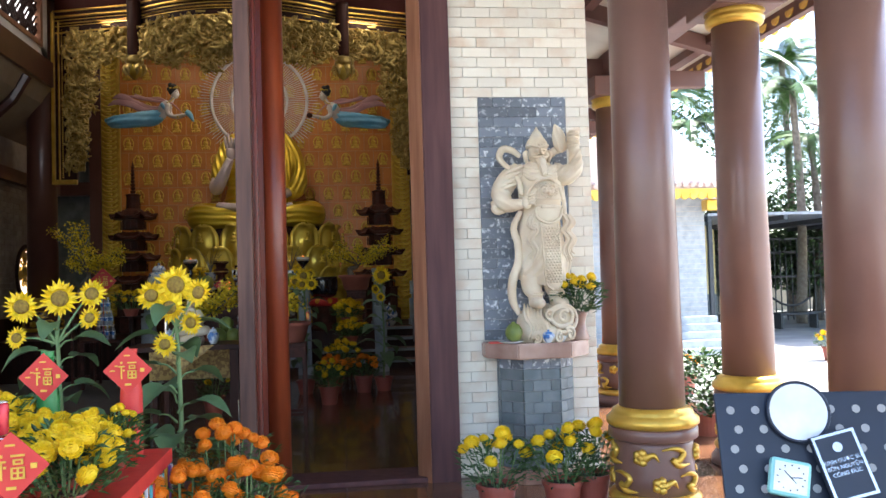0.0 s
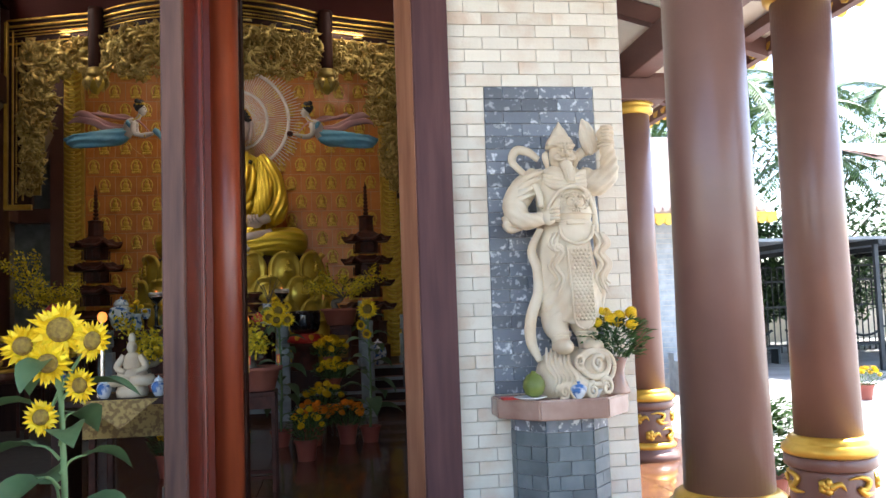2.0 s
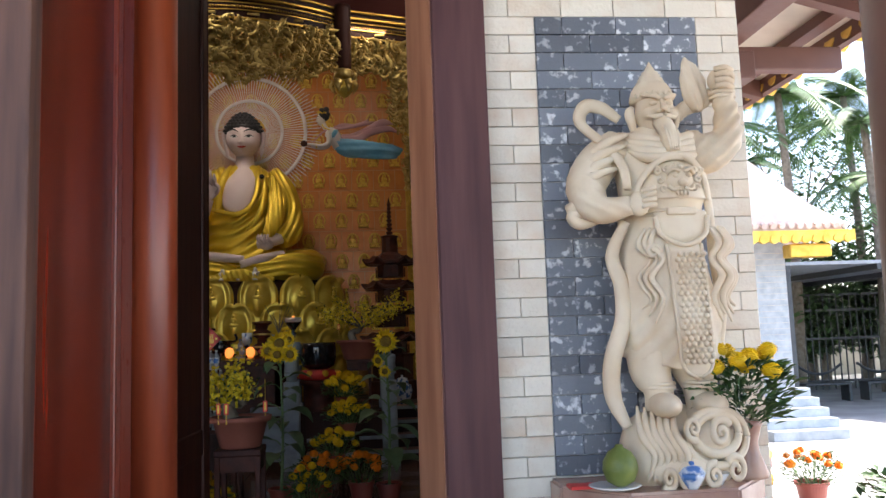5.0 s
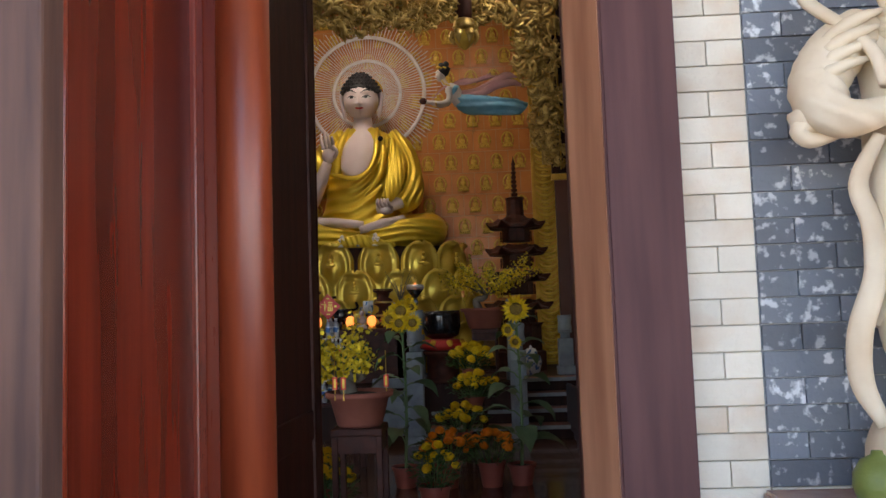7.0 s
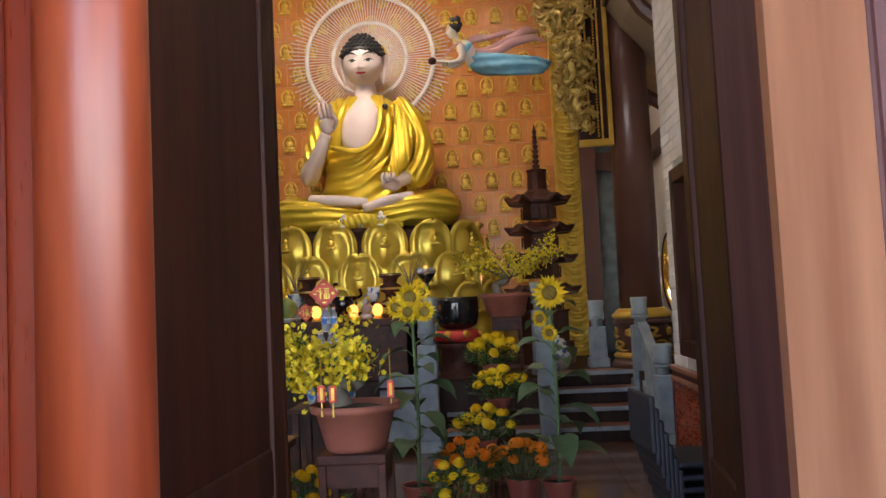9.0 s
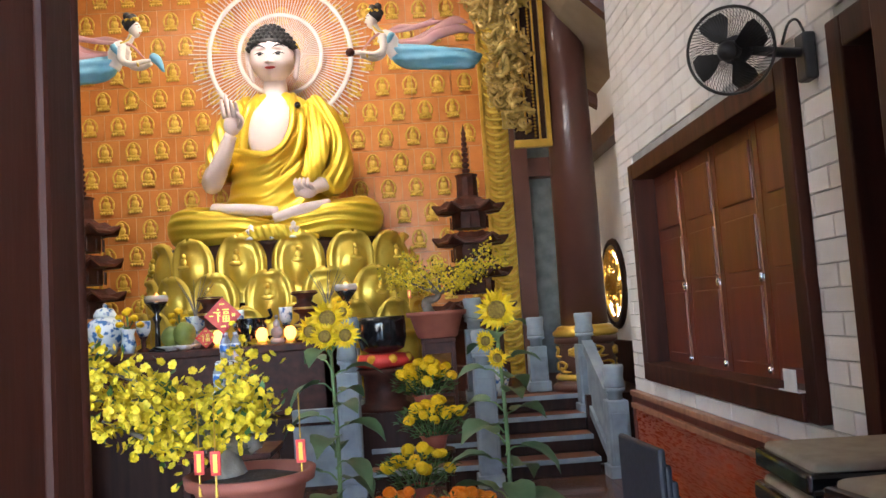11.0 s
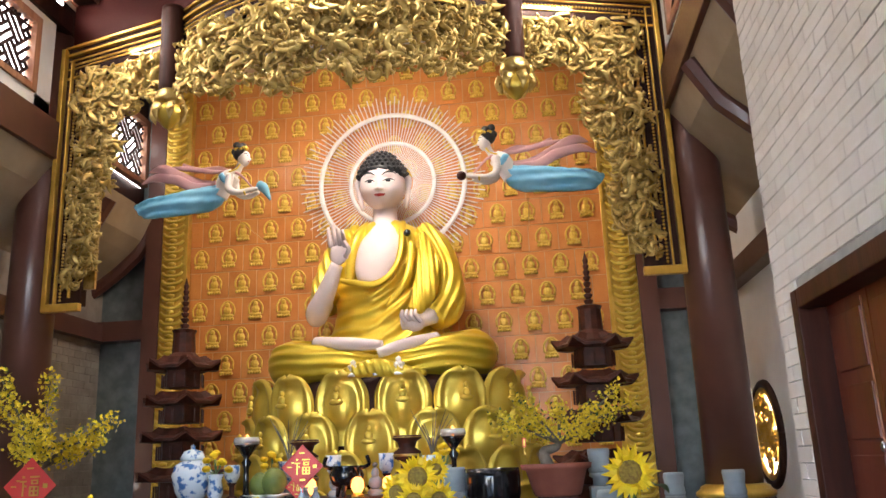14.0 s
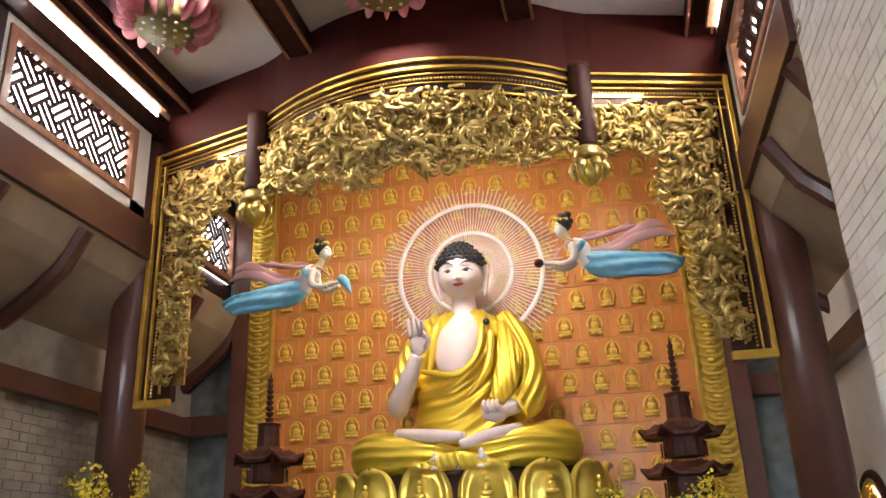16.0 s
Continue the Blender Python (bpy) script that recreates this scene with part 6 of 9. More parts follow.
def wall_fan():
    c = Vector((1.37, 9.7, 2.66))
    t = thing("wall_fan", (XR, 9.78, 2.6), "black caged wall fan on a bracket", "fan")
    base = Vector((XR, 9.78, 2.6))
    aim = Vector((-0.62, -0.74, -0.26)).normalized()
    turn = aim.to_track_quat("Z", "Y").to_matrix().to_4x4()
    part("wall_plate", box(-0.055, 0.0, -0.045, 0.045, -0.06, 0.14, 0.012), M["metal_dark"], t)
    d = c - base
    part("arm", tube([(-0.03, 0, 0.06), (-0.14, -0.02, 0.06), tuple(d - aim * 0.12)], 0.022, 10), M["metal_dark"], t, smooth=True)
    part("cable", tube([(-0.02, 0.0, 0.13), (-0.05, 0.0, 0.2), (-0.1, -0.02, 0.18), (-0.14, -0.03, 0.09)], 0.006, 6, steps=5), M["black"], t, smooth=True)
    at = Matrix.Translation(d) @ turn @ Matrix.Scale(0.82, 4)
    part("motor", lathe([(0.0, -0.2), (0.06, -0.19), (0.075, -0.13), (0.07, -0.06), (0.03, -0.03)], 20), M["metal_dark"], t, smooth=True, at=at)
    part("hub", lathe([(0.05, -0.03), (0.05, 0.05), (0.03, 0.08), (0.0, 0.085)], 20), M["black_mesh"], t, "reddish brown hub cap", True, at=at)
    for k in range(4):
        a = math.pi / 2 * k + 0.4
        bm = bmesh.new()
        pts = []
        for r0, w0, w1 in ((0.04, -0.25, 0.25), (0.1, -0.45, 0.4), (0.16, -0.5, 0.38), (0.19, -0.35, 0.3)):
            pts.append([bm.verts.new((r0 * math.cos(a + q), r0 * math.sin(a + q), 0.02 + 0.04 * q)) for q in (w0, (w0 + w1) / 2, w1)])
        for p, q in zip(pts, pts[1:]):
            for j in range(2):
                bm.faces.new((p[j], p[j + 1], q[j + 1], q[j]))
        bmesh.ops.solidify(bm, geom=bm.faces[:], thickness=0.003)
        part("blade", bm, M["black_mesh"], t, at=at)
    R = 0.212
    for z in (0.0,):
        part("rim", tube([(R * math.cos(2 * math.pi * k / 48), R * math.sin(2 * math.pi * k / 48), z) for k in range(49)], 0.008, 8), M["black_mesh"], t, smooth=True, at=at)
    wires = bmesh.new()
    for k in range(72):
        a = 2 * math.pi * k / 72
        b = a + 0.35
        tube([(0.055 * math.cos(a), 0.055 * math.sin(a), 0.09), (0.14 * math.cos((a + b) / 2), 0.14 * math.sin((a + b) / 2), 0.075), (R * math.cos(b), R * math.sin(b), 0.0)], 0.0014, 4, wires, 2)
        tube([(0.06 * math.cos(a), 0.06 * math.sin(a), -0.1), (0.15 * math.cos((a + b) / 2), 0.15 * math.sin((a + b) / 2), -0.08), (R * math.cos(b), R * math.sin(b), 0.0)], 0.0014, 4, wires, 2)
    tagged(part("cage", wires, M["black_mesh"], t, "fine black cage wires", at=at), kind="stuff")


wall_fan()


def round_window(x, sgn):
    t = tagged(new("window_round"), "round lattice window in a gilded ring", "window", kind="structure")
    t.matrix_basis = pose(x, 16.85, 1.93, 0, 0, 90 * sgn)
    ring = [(0.53 * math.cos(2 * math.pi * k / 48), 0, 0.53 * math.sin(2 * math.pi * k / 48)) for k in range(49)]
    part("window_frame", tube(ring, 0.05, 10), M["dark_wood"], t, smooth=True)
    part("gilt_ring", tube([(p[0] * 0.88, -0.01, p[2] * 0.88) for p in ring], 0.035, 10), M["gold_paint"], t, "gilded inner ring", True)
    part("pane", tube([(0, -0.005, 0), (0, -0.012, 0)], 0.45, 40), M["daylight"], t, "bright frosted pane")
    bm = bmesh.new()
    r = random.Random(2)
    for k in range(80):
        a, q = r.uniform(0, 6.28), r.uniform(0.03, 0.4)
        spiral((q * math.cos(a), -0.03, q * math.sin(a)), 0.085, 1.2, 0.021, 16, bm, start=r.uniform(0, 6))
    tagged(part("lattice", bm, M["gold_paint"], t, "gilded pierced scroll lattice"), kind="stuff")


round_window(2.595, -1), round_window(CX * 2 - 2.595, 1)
structure("aisle_dado", box(2.56, 2.6, 13.08, 18.6, 0.0, 1.22), M["dark_wood"], "dark aisle wainscot", "wainscot")
structure("aisle_dado", box(CX * 2 - 2.6, CX * 2 - 2.56, 13.08, 18.6, 0.0, 1.1), M["dark_wood"], "dark aisle wainscot", "wainscot")


def clerestory(x, sgn, y0=13.1, y1=15.35, z0=5.98, z1=6.9, strip=True):
    """A backlit fret panel; sgn points into the nave."""
    t = tagged(new("window_fret"), "backlit timber fretwork clerestory window", "window", kind="structure")
    t.matrix_basis = pose(x, 0, 0)
    X = lambda a, b: (min(a * sgn, b * sgn), max(a * sgn, b * sgn))
    part("pane", box(*X(-0.1, -0.09), y0, y1, z0, z1), M["daylight"], t, "bright daylit pane")
    for b in ((y0, y0 + 0.1, z0, z1), (y1 - 0.1, y1, z0, z1), (y0 + 0.1, y1 - 0.1, z0, z0 + 0.08), (y0 + 0.1, y1 - 0.1, z1 - 0.1, z1)):
        part("window_frame", box(*X(-0.08, 0.03), *b, bevel=0.006), M["orange_wood"], t)
    # slanting basket weave of short bars, cut off at the frame
    bm = bmesh.new()
    lo_y, hi_y, lo_z, hi_z = y0 + 0.1, y1 - 0.1, z0 + 0.08, z1 - 0.1
    cell, rise = 0.27, math.sqrt(0.5)

    def bar(p, q):
        pts = []
        for k in range(41):
            a, c = p[0] + (q[0] - p[0]) * k / 40, p[1] + (q[1] - p[1]) * k / 40
            if lo_y < a < hi_y and lo_z < c < hi_z:
                pts.append((a, c))
        if len(pts) > 4:
            tube([(-0.05 * sgn, *pts[0]), (-0.05 * sgn, *pts[-1])], 0.023, 4, bm)

    def place(u, v):
        return (lo_y + hi_y) / 2 + (u - v) * rise, (lo_z + hi_z) / 2 + (u + v) * rise
    for i in range(-9, 10):
        for j in range(-9, 10):
            for k in range(3):
                w = (k + 0.5) / 3 * cell
                if (i + j) % 2:
                    bar(place(i * cell - 0.03, j * cell + w), place((i + 1) * cell + 0.03, j * cell + w))
                else:
                    bar(place(i * cell + w, j * cell - 0.03), place(i * cell + w, (j + 1) * cell + 0.03))
    for c in (lo_z + 0.05, hi_z - 0.05):
        bar((lo_y + 0.001, c), (hi_y - 0.001, c))
    tagged(part("fret", bm, M["dark_wood"], t, "brown timber fret bars"), kind="stuff")
    if not strip:
        return
    part("light_strip", box(*X(0.0, 0.03), 13.0, 15.7, 7.29, 7.33), M["light"], t, "thin white light strip")
    structure("strip_rail", box(*(x + q for q in X(0.0, 0.16)), 12.8, 15.7, 7.34, 7.46, 0.006), M["orange_wood"], "orange-brown ceiling rail", "trim")


clerestory(XR, -1), clerestory(XL, 1)
clerestory(XL - 0.18, 1, 17.2, 18.45, 5.9, 6.95, False)
# ceiling beams
for dx in (-3.3, -1.3, 1.3, 3.3):
    x = CX + dx
    structure("ceiling_beam", box(x - 0.14, x + 0.14, 6.9, bow(x) + 0.1, 7.42, 7.7, 0.01), M["dark_wood"], "dark ceiling beam", "beam")
    for q in (-0.16, 0.13):
        structure("beam_trim", box(x + q, x + q + 0.03, 6.9, bow(x) + 0.1, 7.4, 7.46), M["orange_wood"], "orange-brown beam edging", "trim")
structure("ceiling_beam", box(XL, XR, 12.3, 12.6, 7.3, 7.7, 0.01), M["dark_wood"], "dark ceiling cross beam", "beam")


def lotus_lamp(x):
    t = thing("lotus_lamp", (x, 14.15, 7.34), "pink lotus ceiling lamp with a seed-pod face", "ceiling lamp", "lotus ceiling lamps")
    part("pod", lathe([(0.0, -0.02), (0.3, -0.02), (0.34, 0.05), (0.3, 0.36)], 36), M["pod"], t, "olive green pod", True)
    for k in range(19):
        ring, q = (0, 0) if k == 0 else ((0.13, (k - 1) / 6) if k < 7 else (0.245, (k - 7) / 12))
        a = 2 * math.pi * q
        part("spot", lathe([(0.0, -0.006), (0.02, -0.006), (0.024, 0.0)], 12), M["tin"], t, "small silver lamp spot", at=(ring * math.cos(a), ring * math.sin(a), -0.022))
    pm = bpy.data.meshes.new("petal")
    b = tube([(0, 0, 0), (0.09, 0, 0.02), (0.17, 0, 0.1), (0.19, 0, 0.2)], [0.05, 0.1, 0.09, 0.01], 10, steps=5, flat=0.25)
    b.to_mesh(pm), b.free(), pm.shade_smooth()
    for ring, (r0, n, z) in enumerate(((0.3, 14, 0.02), (0.34, 16, 0.12), (0.3, 12, 0.22))):
        for k in range(n):
            a = 2 * math.pi * (k + 0.5 * ring) / n
            linked("petal", pm, M["pink_petal"], t, at=pose(r0 * math.cos(a), r0 * math.sin(a), z, 0, 10 * ring - 10, math.degrees(a)) @ pose(0, 0, 0, 90, 0, 0) @ pose(0, 0, 0, -90, 0, 0))


for dx in (-2.5, 0.0, 2.5):
    lotus_lamp(CX + dx)
panel_lamp = tagged(part("square_lamp", box(-4.0, -3.72, 13.5, 13.78, 7.66, 7.7, 0.004), M["light"]), "square white ceiling lamp", "ceiling lamp")

# curved aisle roofs beside the altar, with dark bent rafters
for s in (-1, 1):
    def prof(u):
        return 5.36 - 1.5 * (u / 1.9) ** 0.62
    bm = bmesh.new()
    rows = []
    for k in range(13):
        u = 1.9 * k / 12
        x = CX + s * (3.5 + u)
        rows.append([bm.verts.new((x, y, prof(u) + d)) for y, d in ((12.9, 0), (19.0, 0), (19.0, 0.08), (12.9, 0.08))])
    for a, b in zip(rows, rows[1:]):
        for k in range(4):
            bm.faces.new((a[k], b[k], b[(k + 1) % 4], a[(k + 1) % 4]))
    bmesh.ops.recalc_face_normals(bm, faces=bm.faces[:])
    structure("aisle_ceiling", bm, M["aisle"], "curved warm plaster aisle ceiling", "ceiling")
    for y in (13.3, 14.6, 17.1, 18.4):
        structure("aisle_rafter", tube([(CX + s * (3.5 + 1.9 * k / 8), y, prof(1.9 * k / 8) - 0.08) for k in range(9)], 0.1, 8), M["column_in"], "dark bent rafter", "beam")
    structure("aisle_beam", box(*sorted((CX + s * 4.2, CX + s * 4.36)), 13.05, 18.64, 3.62, 3.86), M["column_in"], "dark beam on the aisle wall", "beam")
    structure("aisle_beam", box(*sorted((CX + s * 3.3, CX + s * 4.36)), 18.4, 18.63, 3.62, 3.9), M["column_in"], "dark beam on the back wall", "beam")

# steps up to the dais and stone balustrade
for k in range(4):
    structure("stair_step", box(-0.5, 1.78, 14.75 + 0.29 * k, 15.92, 0.18 * k + 0.004, 0.18 * (k + 1) - 0.03), M["dark_wood"], "dark timber stair riser", "step")
    structure("stair_tread", box(-0.5, 1.78, 14.72 + 0.29 * k, 15.02 + 0.29 * k, 0.18 * (k + 1) - 0.03, 0.18 * (k + 1), 0.006), M["teak"], "polished timber stair tread", "step")
    structure("stair_nosing", box(-0.5, 1.78, 14.695 + 0.29 * k, 14.72 + 0.29 * k, 0.18 * (k + 1) - 0.05, 0.18 * (k + 1), 0.004), M["stone"], "grey stone stair nosing", "step")


def stone_post(x, y, z, h, w=0.21):
    t = thing("stone_post", (x, y, z), "grey carved stone balustrade post", "post", "balustrade posts")
    part("shaft", box(-w / 2, w / 2, -w / 2, w / 2, 0, h - 0.34, 0.012), M["stone"], t)
    part("panel", box(-w * 0.36, w * 0.36, -w / 2 - 0.012, -w / 2 + 0.004, 0.14, h - 0.46, 0.006), M["stone"], t)
    part("foot", box(-w * 0.62, w * 0.62, -w * 0.62, w * 0.62, 0, 0.12, 0.012), M["stone"], t)
    part("neck", lathe([(w * 0.34, h - 0.34), (w * 0.34, h - 0.27), (w * 0.5, h - 0.25), (w * 0.46, h - 0.22)], 20), M["stone"], t, smooth=True)
    part("head", lathe([(w * 0.46, h - 0.22), (w * 0.5, h - 0.2), (w * 0.44, h - 0.12), (w * 0.5, h - 0.03), (w * 0.46, h), (0.0, h)], 20), M["stone"], t, smooth=True)
    return t


for x, y, z, h in ((1.93, 14.55, 0, 1.08), (1.87, 15.5, 0.5, 1.1), (0.66, 14.55, 0, 1.5), (0.66, 15.5, 0.72, 1.12), (-0.66, 14.55, 0, 1.52), (-0.7, 15.4, 0.72, 1.0), (1.42, 16.1, 0.72, 0.86), (-3.3, 14.55, 0, 1.5)):
    stone_post(x, y, z, h)


def rail(x0, y0, z0, x1, y1, z1, label):
    t = thing("stone_rail", (x0, y0, 0), label, "balustrade")
    d = Vector((x1 - x0, y1 - y0))
    ang = math.degrees(math.atan2(d.y, d.x))
    t.matrix_basis = pose(x0, y0, 0, 0, 0, ang)
    L = d.length
    for name, lo, hi, th in (("panel", -0.62, -0.16, 0.06), ("handrail", -0.12, 0.0, 0.12), ("base_rail", -0.72, -0.62, 0.12)):
        bm = bmesh.new()
        v = [bm.verts.new((x, y, z + q)) for x, z in ((0.09, z0), (L - 0.09, z1)) for y in (-th / 2, th / 2) for q in (lo, hi)]
        for f in ((0, 1, 3, 2), (4, 6, 7, 5), (0, 4, 5, 1), (2, 3, 7, 6), (0, 2, 6, 4), (1, 5, 7, 3)):
            bm.faces.new([v[i] for i in f])
        bmesh.ops.recalc_face_normals(bm, faces=bm.faces[:])
        part(name, bm, M["stone"], t)


rail(1.93, 14.55, 0.78, 1.87, 15.5, 1.3, "sloping grey stone stair balustrade")
rail(0.66, 14.55, 0.85, 0.66, 15.5, 1.45, "sloping grey stone stair balustrade")
rail(-0.66, 14.55, 0.85, -1.3, 14.55, 0.85, "grey stone balustrade before the altar")


# altar table and offerings
def altar_table():
    t = thing("altar_table", (-2.1, 15.75, 0.72), "long dark red-brown altar table", "table")
    part("tabletop", box(-1.75, 1.3, -0.5, 0.5, 0.68, 0.76, 0.012), M["carved_wood"], t)
    part("apron", box(-1.68, 1.23, -0.45, -0.42, 0.02, 0.68, 0.006), M["carved_wood"], t)
    for x in (-1.62, 1.17):
        for y in (-0.4, 0.4):
            part("leg", box(x - 0.05, x + 0.05, y - 0.05, y + 0.05, 0, 0.68, 0.01), M["carved_wood"], t)


altar_table()
TOP = 1.485


def ginger_jar(x, y, z, s=1.0):
    t = thing("ginger_jar", (x, y, z), "blue and white porcelain jar with a lid", "jar")
    part("jar", lathe([(0.1 * s, 0), (0.16 * s, 0.1 * s), (0.2 * s, 0.26 * s), (0.17 * s, 0.36 * s), (0.1 * s, 0.4 * s)], 32), M["porcelain"], t, smooth=True)
    part("lid", lathe([(0.12 * s, 0.4 * s), (0.12 * s, 0.43 * s), (0.09 * s, 0.49 * s), (0.02 * s, 0.51 * s), (0.025 * s, 0.54 * s), (0.0, 0.56 * s)], 28), M["porcelain"], t, smooth=True)


ginger_jar(-3.32, 15.5, TOP), ginger_jar(0.9, 15.9, 0.72, 0.8)


def candlestick(x, y):
    t = thing("candlestick", (x, y, TOP), "turned red-brown and gilded candlestick", "candlestick", "candlesticks")
    part("stem", lathe([(0.13, 0), (0.12, 0.04), (0.06, 0.07), (0.08, 0.12), (0.13, 0.16), (0.13, 0.2), (0.07, 0.24), (0.07, 0.3), (0.13, 0.34), (0.14, 0.4), (0.08, 0.44), (0.1, 0.5), (0.15, 0.53), (0.14, 0.56), (0.0, 0.56)], 20), M["carved_wood"], t, smooth=True)
    for z in (0.18, 0.37, 0.54):
        part("band", lathe([(0.132, z - 0.015), (0.15, z), (0.132, z + 0.015)], 20), M["gold_pale"], t, "gilt band", True)


candlestick(-2.25, 15.75), candlestick(-1.2, 15.75)


def oil_lamp(x, y):
    t = thing("oil_lamp", (x, y, TOP), "glass oil lamp on a black stand", "lamp", "oil lamps")
    part("stand", lathe([(0.1, 0), (0.1, 0.02), (0.03, 0.06), (0.025, 0.3), (0.05, 0.36), (0.02, 0.4), (0.1, 0.5), (0.12, 0.53)], 20), M["black"], t, smooth=True)
    part("bowl", lathe([(0.12, 0.53), (0.13, 0.56), (0.12, 0.6), (0.09, 0.6)], 20), M["glass"], t, "clear glass bowl", True)
    part("flame", ball((0, 0, 0.6), (0.02, 0.02, 0.03), sub=2), M["warm_light"], t, "small warm flame")


oil_lamp(-2.75, 15.45), oil_lamp(-0.72, 15.6)
censer = thing("incense_burner", (-1.75, 15.45, TOP), "black tripod incense burner", "burner")
part("bowl", lathe([(0.06, 0.07), (0.14, 0.12), (0.17, 0.2), (0.14, 0.27), (0.16, 0.29), (0.1, 0.29)], 24), M["black"], censer, smooth=True)
for k in range(3):
    a = 2 * math.pi * k / 3 + 0.5
    part("leg", tube([(0.1 * math.cos(a), 0.1 * math.sin(a), 0.12), (0.13 * math.cos(a), 0.13 * math.sin(a), 0.0)], [0.03, 0.018], 8), M["black"], censer)
for sx in (-1, 1):
    part("handle", tube([(sx * 0.14, 0, 0.26), (sx * 0.22, 0, 0.3), (sx * 0.2, 0, 0.38)], 0.018, 8, steps=4), M["black"], censer)
    for k in range(6):
        v = thing("vase_of_twigs", (BX + sx * (0.75 + 0.3 * (k % 2)), 15.95, TOP), "blue and white vase with bare twigs", "vase") if k < 1 else None
        if v:
            part("vase", lathe([(0.07, 0), (0.1, 0.08), (0.09, 0.2), (0.11, 0.34), (0.12, 0.36), (0.08, 0.36)], 20), M["porcelain"], v, smooth=True)
            for q in range(9):
                a = q * 0.7
                part("twig", tube([(0, 0, 0.3), (0.05 * math.cos(a), 0.05 * math.sin(a), 0.5), (0.22 * math.cos(a), 0.18 * math.sin(a), 0.72 + 0.05 * (q % 3))], [0.007, 0.006, 0.002], 5, steps=3), M["bark"], v)
for x, y, r in ((-2.45, 15.4, 0.12), (-0.95, 15.4, 0.12), (-2.6, 15.42, 0.1)):
    f = thing("fruit_dish", (x, y, TOP), "green fruit on a pale dish", "fruit")
    part("dish", lathe([(0.06, 0), (0.07, 0.02), (0.17, 0.05), (0.16, 0.055), (0.05, 0.03)], 24), M["china"], f, smooth=True)
    part("fruit", rough(ball((0, 0, 0.05 + r), (r, r, r * 1.1), sub=3), 0.01, 9), M["green_fruit"], f, smooth=True)


def small_things():
    """The row of little offerings on the altar table."""
    r = random.Random(17)
    for x, y, h in ((-2.95, 15.6, 0.34), (-2.0, 15.95, 0.4), (-1.45, 15.95, 0.4), (-0.98, 15.75, 0.36)):
        t = thing("altar_cup", (x, y, TOP), "tall blue and white altar cup on a foot", "cup", "altar cups")
        part("foot", lathe([(0.07, 0), (0.07, 0.02), (0.025, 0.05), (0.025, h * 0.4), (0.05, h * 0.5)], 16), M["carved_wood"], t, smooth=True)
        part("cup", lathe([(0.04, h * 0.5), (0.075, h * 0.65), (0.08, h), (0.07, h), (0.0, h * 0.7)], 18), M["porcelain"], t, smooth=True)
    for x, y in ((-1.62, 15.34), (-1.32, 15.36), (-2.08, 15.34)):
        t = thing("glass_lantern", (x, y, TOP), "small amber glass lantern glowing on the altar", "lantern", "glass lanterns")
        part("base", lathe([(0.06, 0), (0.06, 0.02), (0.03, 0.04)], 16), M["gold_paint"], t)
        part("glass", lathe([(0.035, 0.04), (0.06, 0.09), (0.055, 0.15), (0.03, 0.18), (0.0, 0.185)], 16, ribs=8, depth=0.07), M["warm_light"], t, "glowing amber glass", True)
    for x, y, s_ in ((-1.9, 15.62, 1.0), (-1.5, 15.6, 1.0), (-0.88, 15.42, 0.9), (-2.55, 15.72, 1.1)):
        bm = lathe([(0.07 * s_, 0), (0.08 * s_, 0.03), (0.06 * s_, 0.06)], 14)
        ball((0, 0, 0.12 * s_), (0.07 * s_, 0.05 * s_, 0.07 * s_), bm), ball((0, 0, 0.21 * s_), (0.04 * s_, 0.035 * s_, 0.06 * s_), bm), ball((0, 0, 0.29 * s_), (0.026 * s_,) * 3, bm)
        statue("altar_figurine", [(bm, M["gold" if s_ > 1.05 else "stone"])], (x, y, TOP), "small seated figurine on the altar table")
    for k, (x, y) in enumerate(((-3.05, 15.42), (-0.84, 15.85), (-2.68, 16.05))):
        t = thing("flower_vase", (x, y, TOP), "porcelain vase of yellow altar flowers", "vase", "altar vases")
        part("vase", lathe([(0.05, 0), (0.08, 0.08), (0.06, 0.2), (0.08, 0.26), (0.05, 0.26)], 18), M["porcelain"], t, smooth=True)
        for q in range(9):
            aa, rr_ = 2.4 * q, 0.13 * math.sqrt(q / 9)
            zz = 0.46 - rr_ + r.uniform(-0.04, 0.04)
            part("stem", tube([(0, 0, 0.24), (rr_ * math.cos(aa), rr_ * math.sin(aa), zz)], 0.005, 5), M["stem"], t)
            part("blossom", rough(ball((rr_ * math.cos(aa), rr_ * math.sin(aa), zz), (0.042, 0.042, 0.032), sub=2), 0.012, 30), M["yellow"], t)


small_things()
for x, m, h in ((-0.2, "white_gilt", 0.2), (0.06, "porcelain", 0.17), (0.32, "white_gilt", 0.22)):
    bm = lathe([(0.07, 0), (0.075, 0.02), (0.04, 0.05), (0.06, h * 0.5), (0.03, h * 0.75), (0.035, h * 0.85), (0.0, h)], 16)
    for k in range(6):
        ball((0.05 * math.cos(k * 1.05), 0.05 * math.sin(k * 1.05), h * 0.55), (0.025, 0.025, 0.03), bm, sub=1)
    statue("throne_ornament", [(bm, M[m])], (BX + x, BY - 0.93, 2.74), "small pale ornament on the lotus throne")


